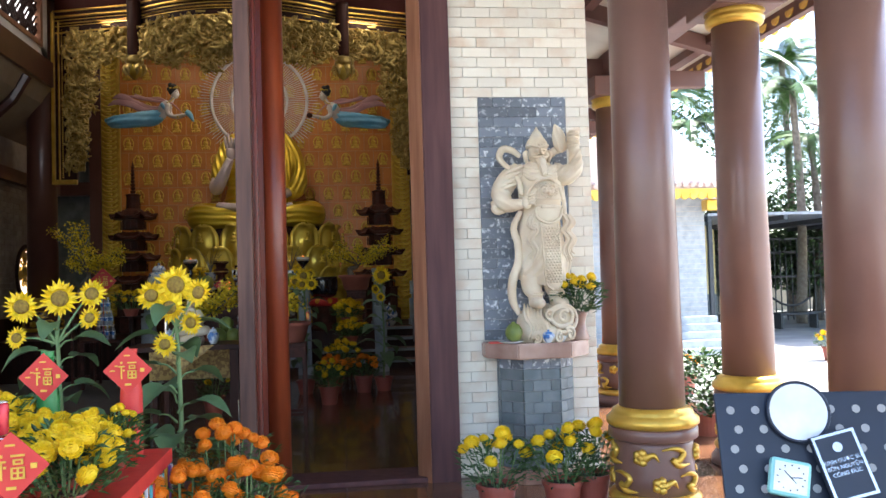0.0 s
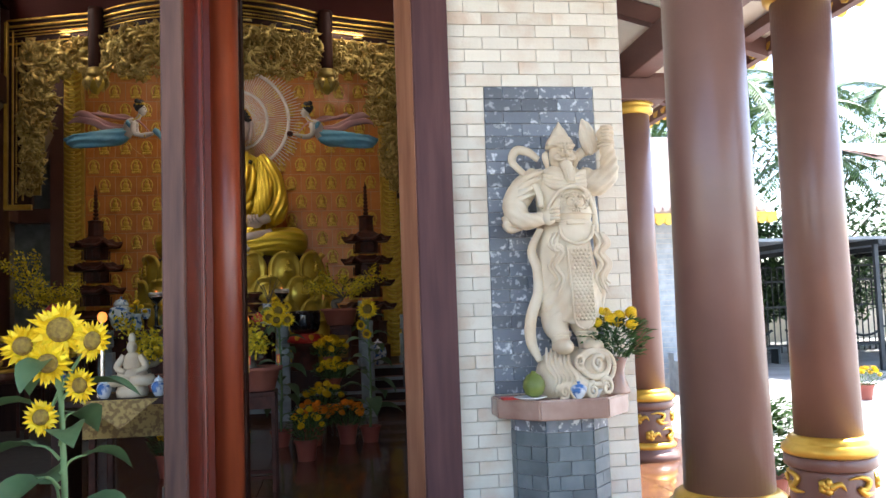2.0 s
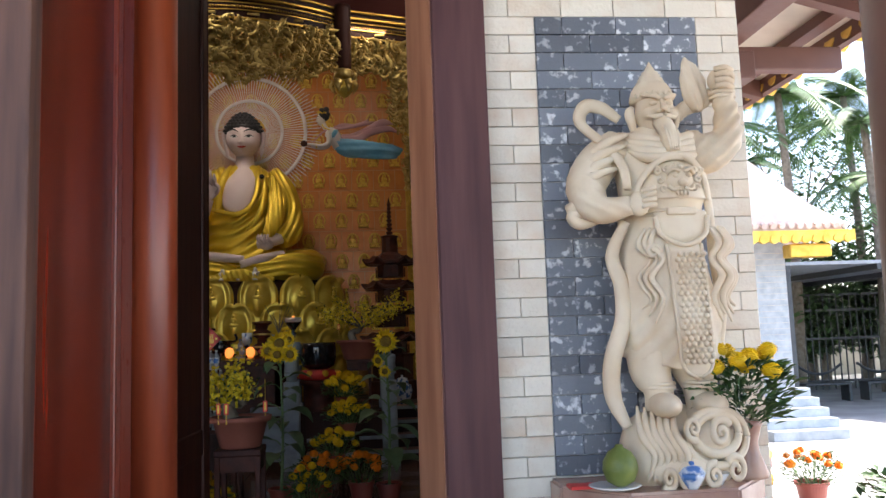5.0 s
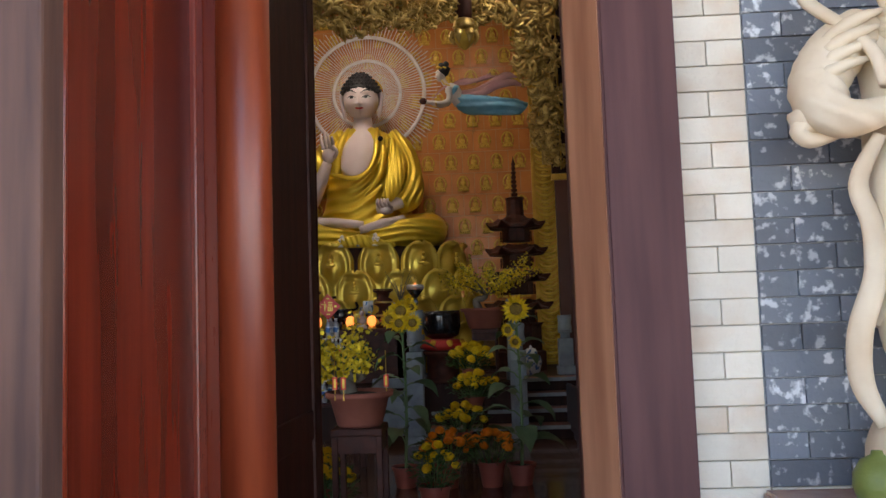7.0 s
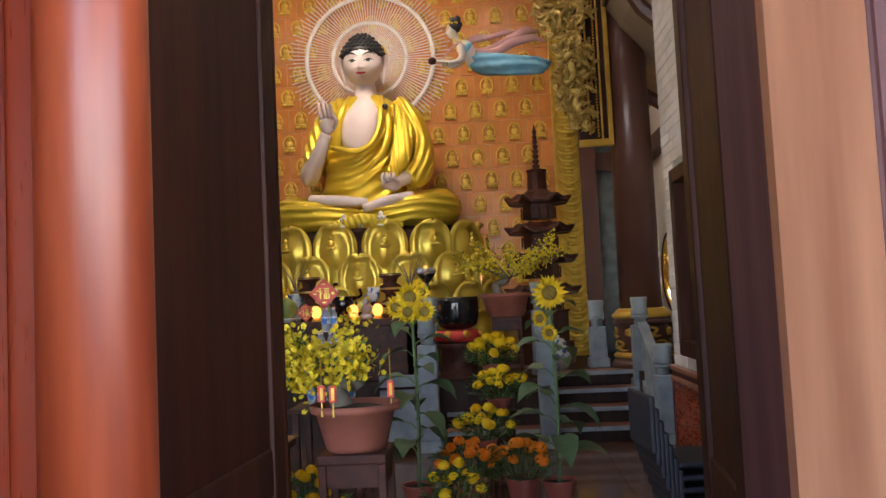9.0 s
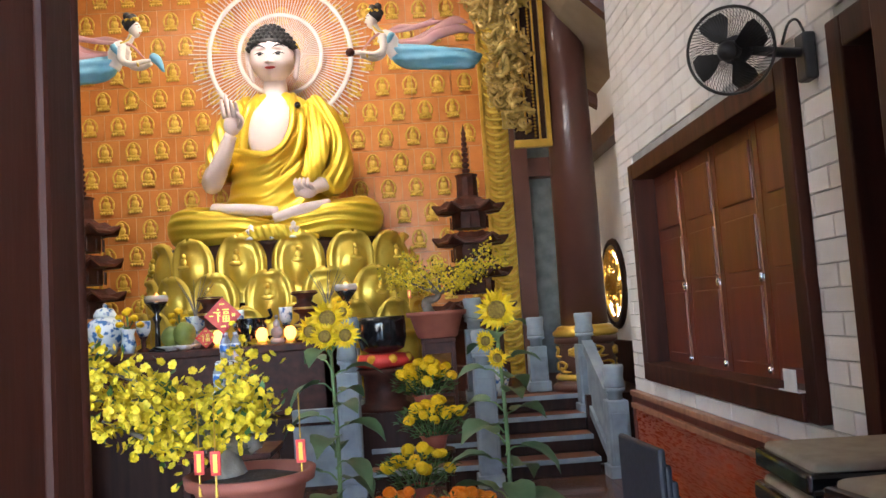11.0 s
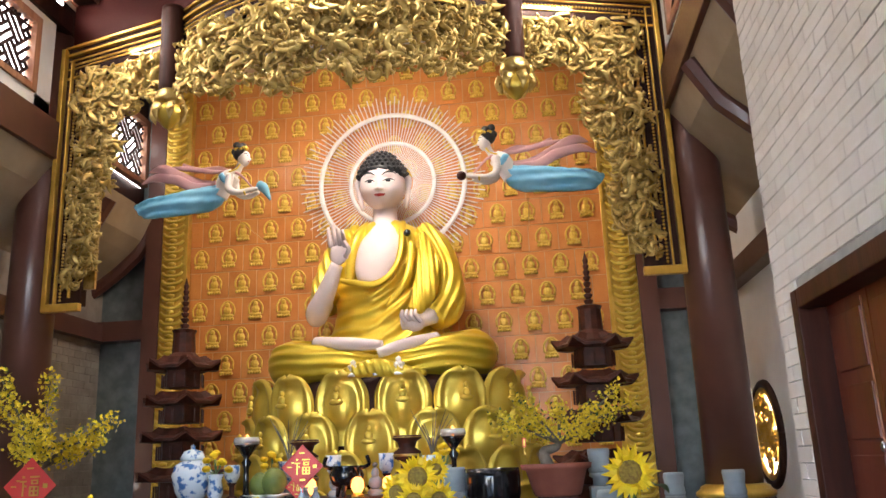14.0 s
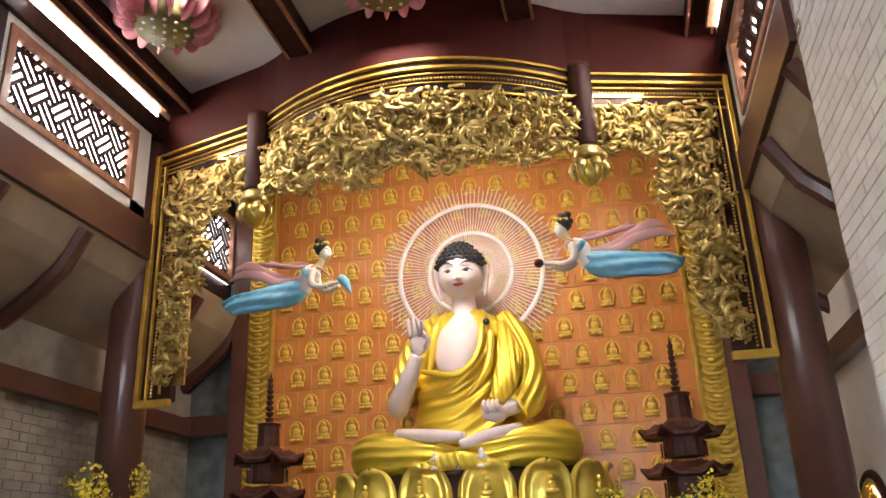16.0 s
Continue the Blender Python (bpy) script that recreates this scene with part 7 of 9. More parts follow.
def card_with_glyph(x, y, z, w, turn=0, name_="lucky_card", drop=0.0):
    """A red diamond card with the word for luck, drawn in gold strokes."""
    t = thing(name_, (x, y, z), "red diamond paper card with a gold character", "card", "lucky cards", turn)
    d = w * 0.707
    part("card", plate([(0, -d), (d, 0), (0, d), (-d, 0)], 0.006), M["red_paper"], t)
    bar = boxes([(a * w, b * w, -0.012, -0.0075, c * w, e * w) for a, b, c, e in (
        (-0.2, -0.14, 0.2, 0.26), (-0.26, -0.08, 0.1, 0.14), (-0.19, -0.15, -0.24, 0.1), (-0.13, -0.08, -0.02, 0.03), (0.0, 0.26, 0.21, 0.25),
        (0.04, 0.08, 0.07, 0.16), (0.19, 0.23, 0.07, 0.16), (0.04, 0.23, 0.13, 0.16), (0.04, 0.23, 0.05, 0.08), (0.0, 0.04, -0.24, 0.0), (0.22, 0.26, -0.24, 0.0), (0.0, 0.26, -0.03, 0.0), (0.0, 0.26, -0.13, -0.1), (0.0, 0.26, -0.24, -0.2), (0.11, 0.15, -0.2, -0.03))])
    tagged(part("character", bar, M["gold_paint"], t, "gold brush character"), kind="stuff")
    print_ = part("blossom_print", boxes([(a * w, b * w, -0.011, -0.0075, c * w, e * w) for a, b, c, e in ((-0.5, -0.36, -0.02, 0.02), (-0.1, 0.08, 0.42, 0.46), (-0.08, 0.1, -0.44, -0.38), (0.36, 0.48, -0.05, 0.06), (-0.36, -0.28, 0.12, 0.16))]), M["gold_paint"], t, "gold printed blossoms")
    tagged(print_, kind="stuff")
    if drop:
        part("stick", tube([(0, 0.004, -drop), (0, 0.004, 0)], 0.004, 6), M["red_paper"], t)
    return t


def bottle_mesh():
    return lathe([(0.03, 0), (0.033, 0.01), (0.032, 0.06), (0.033, 0.07), (0.033, 0.135), (0.03, 0.15), (0.013, 0.19), (0.013, 0.2)], 16)


def bottle_tower(x, y, z, layers):
    t = thing("bottle_tower", (x, y, z), "tower of stacked clear water bottles with blue labels", "bottles")
    bm = bottle_mesh()
    mesh = bpy.data.meshes.new("bottle")
    bm.to_mesh(mesh), bm.free(), mesh.shade_smooth()
    lm, cm = bpy.data.meshes.new("label"), bpy.data.meshes.new("cap")
    b = lathe([(0.0338, 0.065), (0.0345, 0.07), (0.0345, 0.125), (0.0338, 0.13)], 16)
    b.to_mesh(lm), b.free()
    b = lathe([(0.015, 0.195), (0.015, 0.215), (0.0, 0.216)], 12)
    b.to_mesh(cm), b.free()
    h = 0.0
    for n, r in layers:
        part("tray", lathe([(r + 0.05, h - 0.006), (r + 0.05, h), (0.0, h + 0.0005)], 28), M["white"], t, "thin white tray") if h else None
        for k in range(n):
            a = 2 * math.pi * k / n
            o = linked("bottle", mesh, M["glass"], t, at=(r * math.cos(a), r * math.sin(a), h))
            linked("label", lm, M["porcelain"], o, "blue and white printed label")
            linked("cap", cm, M["china"], o)
        h += 0.225
    return t


stand = thing("offering_table", (-1.42, 12.9, 0), "small dark red lacquered table", "table")
part("tabletop", box(-0.34, 0.34, -0.3, 0.3, 0.72, 0.76, 0.008), M["carved_wood"], stand)
for x in (-0.28, 0.28):
    for y in (-0.24, 0.24):
        part("leg", box(x - 0.03, x + 0.03, y - 0.03, y + 0.03, 0, 0.72, 0.006), M["carved_wood"], stand)
bottle_tower(-1.42, 12.9, 0.76, ((10, 0.19), (8, 0.15), (5, 0.1), (3, 0.05)))
card_with_glyph(-1.44, 12.84, 1.78, 0.2, drop=0.36), card_with_glyph(-1.3, 12.63, 1.2, 0.2, drop=0.44), card_with_glyph(-2.2, 15.3, 1.6, 0.16), card_with_glyph(-1.1, 15.3, 1.6, 0.16), card_with_glyph(-3.75, 13.5, 1.72, 0.3, drop=0.9)
bottle_tower(-3.75, 13.6, 0.8, ((6, 0.12), (5, 0.09), (3, 0.05)))
stand2 = copy_thing(stand, pose(-3.75, 13.6, 0.04))

bell = thing("singing_bowl", (-0.34, 15.3, 0.72), "big black bowl gong on a red and yellow cushion", "bowl gong")
part("stand", lathe([(0.3, 0), (0.3, 0.04), (0.22, 0.08), (0.22, 0.36), (0.3, 0.42), (0.28, 0.44)], 28), M["carved_wood"], bell, smooth=True)
part("cushion", lathe([(0.2, 0.44), (0.3, 0.47), (0.32, 0.52), (0.28, 0.58), (0.1, 0.6)], 32, ribs=8, depth=0.03), M["red_paper"], bell, "red quilted cushion", True)
for k in range(8):
    a = 2 * math.pi * (k + 0.5) / 8
    part("patch", ball((0.285 * math.cos(a), 0.285 * math.sin(a), 0.54), (0.05, 0.05, 0.05), sub=2), M["saffron"], bell, "yellow cushion patch", True)
part("bowl", lathe([(0.15, 0.6), (0.23, 0.64), (0.26, 0.75), (0.26, 0.9), (0.255, 0.98), (0.24, 0.98), (0.24, 0.7), (0.0, 0.64)], 40), M["black"], bell, smooth=True)

# low chairs with pale covers by the side wall


def lounge_chair(x, y, turn, cover):
    t = thing("chair_stack", (x, y, 0), "stack of black metal chairs with pale cushions" if cover else "stack of dark blue plastic chairs", "chair", turn=turn)
    if cover:
        for k in range(7):
            z = 0.42 + 0.11 * k
            sh = 0.012 * k
            part("seat_frame", box(-0.25, 0.25, -0.25 + sh, 0.25 + sh, z, z + 0.065, 0.014), M["black"], t)
            part("cushion", rough(box(-0.225, 0.225, -0.225 + sh, 0.225 + sh, z + 0.05, z + 0.09, 0.018), 0.004, 9), M["beige_cloth"], t, "pale cloth cushion", True)
            for sx in (-1, 1):
                part("side_rail", tube([(sx * 0.262, -0.24 + sh, z + 0.01), (sx * 0.268, 0.0 + sh, z + 0.03), (sx * 0.262, 0.25 + sh, z + 0.06)], 0.014, 8, steps=4), M["black"], t)
        for sx in (-0.22, 0.22):
            for sy in (-0.22, 0.22):
                part("leg", tube([(sx * 1.08, sy * 1.08, 0), (sx, sy, 0.425)], [0.014, 0.016], 10), M["black"], t)
    else:
        for k in range(7):
            part("seat", box(-0.22, 0.22, -0.22, 0.22, 0.42 + 0.06 * k, 0.45 + 0.06 * k, 0.012), M["blue_grey"], t)
            back = part("backrest", box(-0.22, 0.22, 0.2 + 0.02 * k, 0.23 + 0.02 * k, 0.5 + 0.06 * k, 0.78 + 0.06 * k, 0.012), M["blue_grey"], t)
            for q in range(5):
                part("slot", box(-0.16 + 0.08 * q - 0.012, -0.16 + 0.08 * q + 0.012, 0.194 + 0.02 * k, 0.2 + 0.02 * k, 0.56 + 0.06 * k, 0.72 + 0.06 * k), M["black"], back)
        for sx in (-0.19, 0.19):
            for sy in (-0.19, 0.19):
                part("leg", tube([(sx * 1.15, sy * 1.15, 0), (sx, sy, 0.43)], [0.02, 0.025], 8), M["blue_grey"], t)


lounge_chair(1.2, 9.72, 95, False), lounge_chair(1.33, 9.1, -96, True), lounge_chair(1.3, 8.5, -84, True)

# ---- plants ----
def blossom_mesh(name, spikes, flat):
    bm = bmesh.new()
    r = random.Random(4)
    for ring in range(7):
        el = -0.3 + 0.28 * ring
        n = max(4, int(spikes * math.cos(el)))
        for k in range(n):
            a = 2 * math.pi * (k + 0.5 * (ring % 2)) / n + r.uniform(-0.1, 0.1)
            d = Vector((math.cos(el) * math.cos(a), math.cos(el) * math.sin(a), flat * math.sin(el)))
            side = Vector((-math.sin(a), math.cos(a), 0)) * 0.2
            up = Vector((0, 0, 0.16))
            c = d * r.uniform(0.92, 1.02)
            v = [bm.verts.new(q) for q in (d * 0.72 - side * 0.7, d * 0.72 + side * 0.7, c + side + up * 0.2, c * 1.05 + up * 0.5, c - side + up * 0.2)]
            bm.faces.new(v)
    ball((0, 0, 0.03), (0.86, 0.86, 0.84 * flat), bm, sub=2)
    mesh = bpy.data.meshes.new(name)
    bm.to_mesh(mesh), bm.free()
    return mesh


POMPOM = {c: blossom_mesh("blossom", 16, 0.8) for c in ("yellow", "orange", "small")}


def foliage(r, radius, height, n, size, bm=None, z0=0.0, narrow=0.28):
    """Many small pointed leaves in a rounded bush."""
    bm = bm or bmesh.new()
    for k in range(n):
        a, q, h = r.uniform(0, 6.283), math.sqrt(r.random()), r.random()
        rad = radius * q * (0.45 + 0.75 * math.sin(math.pi * min(0.95, h * 0.75 + 0.1)))
        c = Vector((rad * math.cos(a), rad * math.sin(a), z0 + height * h))
        d = Vector((math.cos(a + r.uniform(-0.8, 0.8)), math.sin(a + r.uniform(-0.8, 0.8)), r.uniform(-0.2, 0.9))).normalized() * size * r.uniform(0.7, 1.3)
        s = d.cross(Vector((r.uniform(-0.4, 0.4), r.uniform(-0.4, 0.4), 1))).normalized() * d.length * narrow
        up = Vector((0, 0, 0.12 * d.length))
        v = [bm.verts.new(p) for p in (c, c + d * 0.5 + s + up, c + d, c + d * 0.5 - s + up)]
        bm.faces.new(v)
    return bm


def flower_pot(t, r, h, m, rim=0.12):
    part("pot", lathe([(r * 0.72, 0), (r * 0.98, h * 0.86), (r * 1.08, h * 0.87), (r * 1.08, h), (r * 0.96, h), (r * 0.92, h * 0.84), (0.0, h * 0.82)], 32), M[m], t, smooth=False)
    part("soil", lathe([(r * 0.93, h * 0.86), (0.0, h * 0.9)], 20), M["soil"], t)


def marigold(x, y, z, colour, label, seed, pot=(0.13, 0.24), spread=0.22, tall=0.24, blooms=12, size=0.05, pot_mat="red_plastic", flat=False):
    r = random.Random(seed)
    t = thing("potted_marigold", (x, y, z), label, "potted flower", "potted marigolds")
    pr, ph = pot
    if ph:
        flower_pot(t, pr, ph, pot_mat)
    tagged(part("foliage", foliage(r, spread, tall, 420, 0.06, z0=ph * 0.9, narrow=0.16), M["leaf"], t, "dark green feathery leaves"), kind="stuff")
    for k in range(blooms):
        a, q = 2.4 * k + r.uniform(-0.3, 0.3), math.sqrt((k + 0.4) / blooms)
        px, py = spread * 1.05 * q * math.cos(a), spread * 1.05 * q * math.sin(a)
        pz = ph * 0.9 + tall * (1.12 - 0.5 * q * q) + r.uniform(-0.03, 0.04)
        s = size * r.uniform(0.75, 1.15)
        linked("blossom", POMPOM[colour], M["orange" if colour == "orange" else "yellow"], t, at=pose(px, py, pz, 25 * q * math.sin(a) * -1 + r.uniform(-12, 12) + 18, 25 * q * math.cos(a), r.uniform(0, 360)) @ Matrix.Scale(s, 4))
        part("stem", tube([(px * 0.4, py * 0.4, ph * 0.9), (px, py, pz)], 0.004, 4), M["stem"], t)
    return t


def petal_ring(n, r0, r1, w, r, bm, lift):
    for k in range(n):
        a = 2 * math.pi * (k + r.uniform(-0.2, 0.2)) / n
        l = r1 * r.uniform(0.85, 1.1)
        c, s = math.cos(a), math.sin(a)
        v = [bm.verts.new(p) for p in ((r0 * c, 0, r0 * s), (0.6 * l * c - w * s, -lift * 0.6, 0.6 * l * s + w * c), (l * c, -lift * r.uniform(0.2, 1.2), l * s), (0.6 * l * c + w * s, -lift * 0.6, 0.6 * l * s - w * c))]
        bm.faces.new(v)
    return bm


def big_leaf(length, width, r):
    bm = bmesh.new()
    rows = []
    for k in range(7):
        u = k / 6
        w = width * math.sin(math.pi * min(1, 0.12 + u * 0.88)) ** 0.8 * (1 - 0.35 * u)
        zz = 0.18 * length * math.sin(u * 2.2) - 0.35 * length * u * u
        rows.append([bm.verts.new((u * length, w * q, zz + 0.25 * w * abs(q))) for q in (-1, -0.5, 0, 0.5, 1)])
    for a, b in zip(rows, rows[1:]):
        for j in range(4):
            bm.faces.new((a[j], b[j], b[j + 1], a[j + 1]))
    return bm


def sunflower(x, y, z, height, heads, seed, leaves=17, label="tall sunflower plant in a pot", bare=0.22, leaf_len=0.3, pot_mat="red_plastic"):
    """heads: (dx, dy, dz, radius) from the top of the stem."""
    r = random.Random(seed)
    t = thing("potted_sunflower", (x, y, z), label, "potted flower", "potted sunflowers")
    flower_pot(t, 0.13, 0.2, pot_mat)
    part("stem", tube([(0, 0, 0.16), (0.02, 0.01, height * 0.5), (0, 0, height)], [0.016, 0.014, 0.011], 10, steps=5), M["stem"], t, smooth=True)
    for k in range(leaves):
        h = height * (bare + (1 - bare) * k / leaves)
        a = 137.5 * k + r.uniform(-20, 20)
        L = leaf_len * (1.15 - 0.5 * k / leaves) * r.uniform(0.85, 1.15)
        c, s = math.cos(radians(a)), math.sin(radians(a))
        leaf = part("leaf", rough(big_leaf(L, L * 0.36, r), 0.012, 14), M["leaf_sun"], t, smooth=True, at=pose(0.1 * c, 0.1 * s, h + 0.06, r.uniform(-15, 15), r.uniform(-5, 25), a))
        part("leaf_stalk", tube([(0, 0, h), (0.05 * c, 0.05 * s, h + 0.05), (0.11 * c, 0.11 * s, h + 0.06)], [0.007, 0.006, 0.004], 6, steps=3), M["stem"], t)
    for dx, dy, dz, rad in heads:
        c = (dx, dy, height + dz)
        part("flower_stalk", tube([(0, 0, height - 0.12), (dx * 0.6, dy * 0.4 + 0.02, height + dz * 0.7 - 0.03), (dx, dy + 0.02, height + dz)], [0.009, 0.007, 0.006], 6, steps=4), M["stem"], t)
        tilt = pose(*c, r.uniform(-18, 6), r.uniform(-20, 20), r.uniform(-22, 22))
        bm = petal_ring(20, rad * 0.3, rad, rad * 0.13, r, bmesh.new(), rad * 0.18)
        petal_ring(18, rad * 0.3, rad * 0.9, rad * 0.13, r, bm, rad * 0.38)
        fl = part("flower_head", bm, M["yellow"], t, "yellow ray petals", at=tilt)
        part("seed_disc", lathe([(0.0, 0.03), (rad * 0.3, 0.028), (rad * 0.42, 0.015), (rad * 0.42, -0.01)], 20), M["seed"], fl, "dark brown seed disc", at=pose(0, 0, 0, 90, 0, 0))
    return t


def apricot(x, y, z, label, seed, pot_r=0.25, pot_h=0.26, reach=0.5, up=0.55, blooms=260, ornaments=3, lean=0.05):
    """A bonsai in blossom: bent trunk, branches and five-petal flowers in clusters."""
    r = random.Random(seed)
    t = thing("blossom_bonsai", (x, y, z), label, "bonsai", "blossoming bonsai")
    part("pot", lathe([(pot_r * 0.66, 0), (pot_r * 0.72, 0.02), (pot_r * 0.92, pot_h * 0.8), (pot_r * 1.05, pot_h * 0.84), (pot_r * 1.08, pot_h), (pot_r * 0.96, pot_h), (pot_r * 0.9, pot_h * 0.8), (0.0, pot_h * 0.78)], 40), M["terracotta"], t, "wide terracotta pot", True)
    part("soil", lathe([(pot_r * 0.92, pot_h * 0.84), (pot_r * 0.5, pot_h * 0.94), (0.0, pot_h)], 24), M["soil"], t, "grey soil mound", True)
    top = Vector((lean, 0, pot_h + up * 0.35))
    part("trunk", tube([(-0.06, 0, pot_h * 0.85), (-0.1, 0.02, pot_h + 0.1), (0.02, 0, pot_h + up * 0.22), tuple(top)], [0.06, 0.05, 0.035, 0.025], 12, steps=5), M["bark"], t, smooth=True)
    flowers = bmesh.new()
    greens = bmesh.new()
    n = 9
    for k in range(n):
        a = 2 * math.pi * k / n + r.uniform(-0.3, 0.3)
        e = Vector((2 * lean + reach * math.cos(a) * r.uniform(0.6, 1.0), reach * 0.7 * math.sin(a), pot_h + up * r.uniform(0.45, 1.0)))
        mid = top.lerp(e, 0.5) + Vector((0, 0, 0.07 * r.uniform(-1, 1)))
        part("branch", tube([tuple(top * 0.9), tuple(mid), tuple(e)], [0.02, 0.012, 0.004], 7, steps=4), M["bark"], t)
        for q in range(int(blooms * 1.7) // n):
            s = r.uniform(0.25, 1.05)
            c = (top.lerp(mid, s * 2) if s < 0.5 else mid.lerp(e, s * 2 - 1)) + Vector([r.gauss(0, 0.045) for _ in range(3)])
            R = r.uniform(0.010, 0.016)
            nx = Vector((r.uniform(-1, 1), r.uniform(-1.2, 0.3), r.uniform(-0.3, 1))).normalized()
            u = nx.orthogonal().normalized()
            v = nx.cross(u)
            for p in range(5):
                b = 2 * math.pi * p / 5
                d, w = u * math.cos(b) + v * math.sin(b), u * -math.sin(b) + v * math.cos(b)
                flowers.faces.new([flowers.verts.new(g) for g in (c, c + d * R * 0.6 + w * R * 0.62 + nx * R * 0.3, c + d * R * 1.15 + w * R * 0.35 + nx * R * 0.4, c + d * R * 1.15 - w * R * 0.35 + nx * R * 0.4, c + d * R * 0.6 - w * R * 0.62 + nx * R * 0.3)])
            if q % 4 == 0:
                d = Vector((r.uniform(-1, 1), r.uniform(-1, 1), r.uniform(0, 1))).normalized() * 0.045
                w = d.cross(Vector((0.1, 0.2, 1))).normalized() * 0.012
                greens.faces.new([greens.verts.new(g) for g in (c, c + d * 0.5 + w, c + d, c + d * 0.5 - w)])
    tagged(part("blossoms", flowers, M["lemon"], t, "lemon yellow five-petal blossoms"), kind="stuff")
    tagged(part("leaves", greens, M["leaf"], t), kind="stuff")
    for k in range(ornaments):
        a = 2.1 * k + 4.0
        px, py = reach * 0.55 * math.cos(a), -abs(reach * 0.5 * math.sin(a)) - 0.05
        zz = pot_h + up * 0.5
        o = part("ornament_card", box(px - 0.017, px + 0.017, py - 0.003, py + 0.003, zz - 0.18, zz - 0.1, 0.002), M["red_paper"], t, "red hanging wish card")
        part("gold_mark", box(px - 0.007, px + 0.007, py - 0.006, py - 0.0035, zz - 0.17, zz - 0.11), M["gold_paint"], o, "gold printed mark")
        part("thread", tube([(px, py, zz - 0.1), (px, py, zz + 0.06)], 0.0025, 4), M["gold_paint"], t)
        part("tassel", tube([(px, py, zz - 0.18), (px, py, zz - 0.25)], [0.003, 0.006], 6), M["gold_paint"], t, "gold tassel")
    return t


YL, OL = "yellow marigold plant in a red plastic pot", "orange marigold plant in a red plastic pot"
for k, (x, y) in enumerate(((0.99, 5.42), (1.44, 5.42), (1.68, 5.55))):
    marigold(x, y, 0.004, "yellow", YL, 20 + k, blooms=10, spread=0.23, tall=0.3, size=0.05)
# in the hall, before the altar
sunflower(-0.55, 12.0, 0.004, 1.58, ((0.0, -0.05, 0.12, 0.13), (-0.12, -0.03, 0.04, 0.1), (0.11, -0.04, 0.0, 0.1), (-0.02, -0.08, 0.0, 0.1), (0.1, -0.02, 0.15, 0.08)), 31, label="tall sunflower plant with several blooms in a pot")
sunflower(0.57, 12.0, 0.004, 1.6, ((0.0, -0.05, 0.08, 0.15), (-0.09, -0.03, -0.12, 0.08), (-0.02, -0.05, -0.24, 0.075)), 33, label="tall sunflower plant with one large bloom in a pot")
for k, x in enumerate((-0.14, 0.28)):
    marigold(x, 11.95, 0.004, "orange", OL, 40 + k, blooms=13, spread=0.24, tall=0.26, size=0.05)
for k, (x, y, z, s) in enumerate(((-0.02, 12.75, 0.30, 0.26), (0.12, 13.1, 0.62, 0.24), (0.08, 13.5, 0.9, 0.24))):
    st = thing("plant_stand", (x, y, 0), "plain dark flower stand", "stand")
    part("top", lathe([(0.16, z - 0.03), (0.16, z)], 24), M["dark_wood"], st)
    for q in range(3):
        a = 2 * math.pi * q / 3
        part("leg", tube([(0.12 * math.cos(a), 0.12 * math.sin(a), z - 0.03), (0.14 * math.cos(a), 0.14 * math.sin(a), 0.0)], 0.016, 8), M["dark_wood"], st)
    marigold(x, y, z, "yellow", "yellow marigold plant in a pot on a stand", 50 + k, pot=(0.11, 0.12), blooms=16, spread=s, tall=0.22, size=0.056)
for k, (x, y) in enumerate(((-0.95, 10.2), (-0.2, 10.9), (-1.2, 10.9), (-1.6, 10.4))):
    marigold(x, y, 0.004, "yellow", YL, 60 + k, blooms=9, spread=0.18, tall=0.3, size=0.045)

# bonsai on its carved stool near the door


def carved_stool(x, y, z, h, w):
    t = thing("carved_stool", (x, y, z), "square carved red-brown wooden stool", "stool", "carved stools")
    part("seat", box(-w / 2, w / 2, -w / 2, w / 2, h - 0.05, h, 0.01), M["carved_wood"], t)
    for s in (-1, 1):
        part("apron", box(-w / 2 + 0.04, w / 2 - 0.04, s * w * 0.43 - 0.01, s * w * 0.43 + 0.01, h - 0.16, h - 0.05), M["carved_wood"], t)
        part("apron", box(s * w * 0.43 - 0.01, s * w * 0.43 + 0.01, -w / 2 + 0.04, w / 2 - 0.04, h - 0.16, h - 0.05), M["carved_wood"], t)
        part("stretcher", box(-w / 2 + 0.04, w / 2 - 0.04, s * w * 0.43 - 0.012, s * w * 0.43 + 0.012, 0.12, 0.15), M["carved_wood"], t)
        for q in (-1, 1):
            part("leg", box(s * w * 0.43 - 0.02, s * w * 0.43 + 0.02, q * w * 0.43 - 0.02, q * w * 0.43 + 0.02, 0, h - 0.05, 0.005), M["carved_wood"], t)


carved_stool(-0.59, 9.5, 0.004, 0.93, 0.34)
apricot(-0.59, 9.5, 0.934, "yellow blossoming apricot bonsai in a terracotta pot", 71, 0.215, 0.23, 0.36, 0.42, 1000, 3, -0.12)
carved_stool(0.25, 15.2, 0.72, 0.72, 0.36)
apricot(0.25, 15.2, 1.44, "yellow blossoming apricot bonsai in a terracotta pot", 73, 0.3, 0.28, 0.75, 0.66, 1000, 1)
carved_stool(-4.25, 14.3, 0.004, 1.2, 0.4)
apricot(-4.25, 14.3, 1.204, "tall yellow blossoming apricot tree in a pot", 75, 0.3, 0.28, 0.65, 1.25, 1300, 0)
marigold(-3.35, 13.6, 1.15, "yellow", "yellow marigold plant in a pot on a stand", 80, pot=(0.12, 0.12), blooms=20, spread=0.34, tall=0.25, size=0.05)
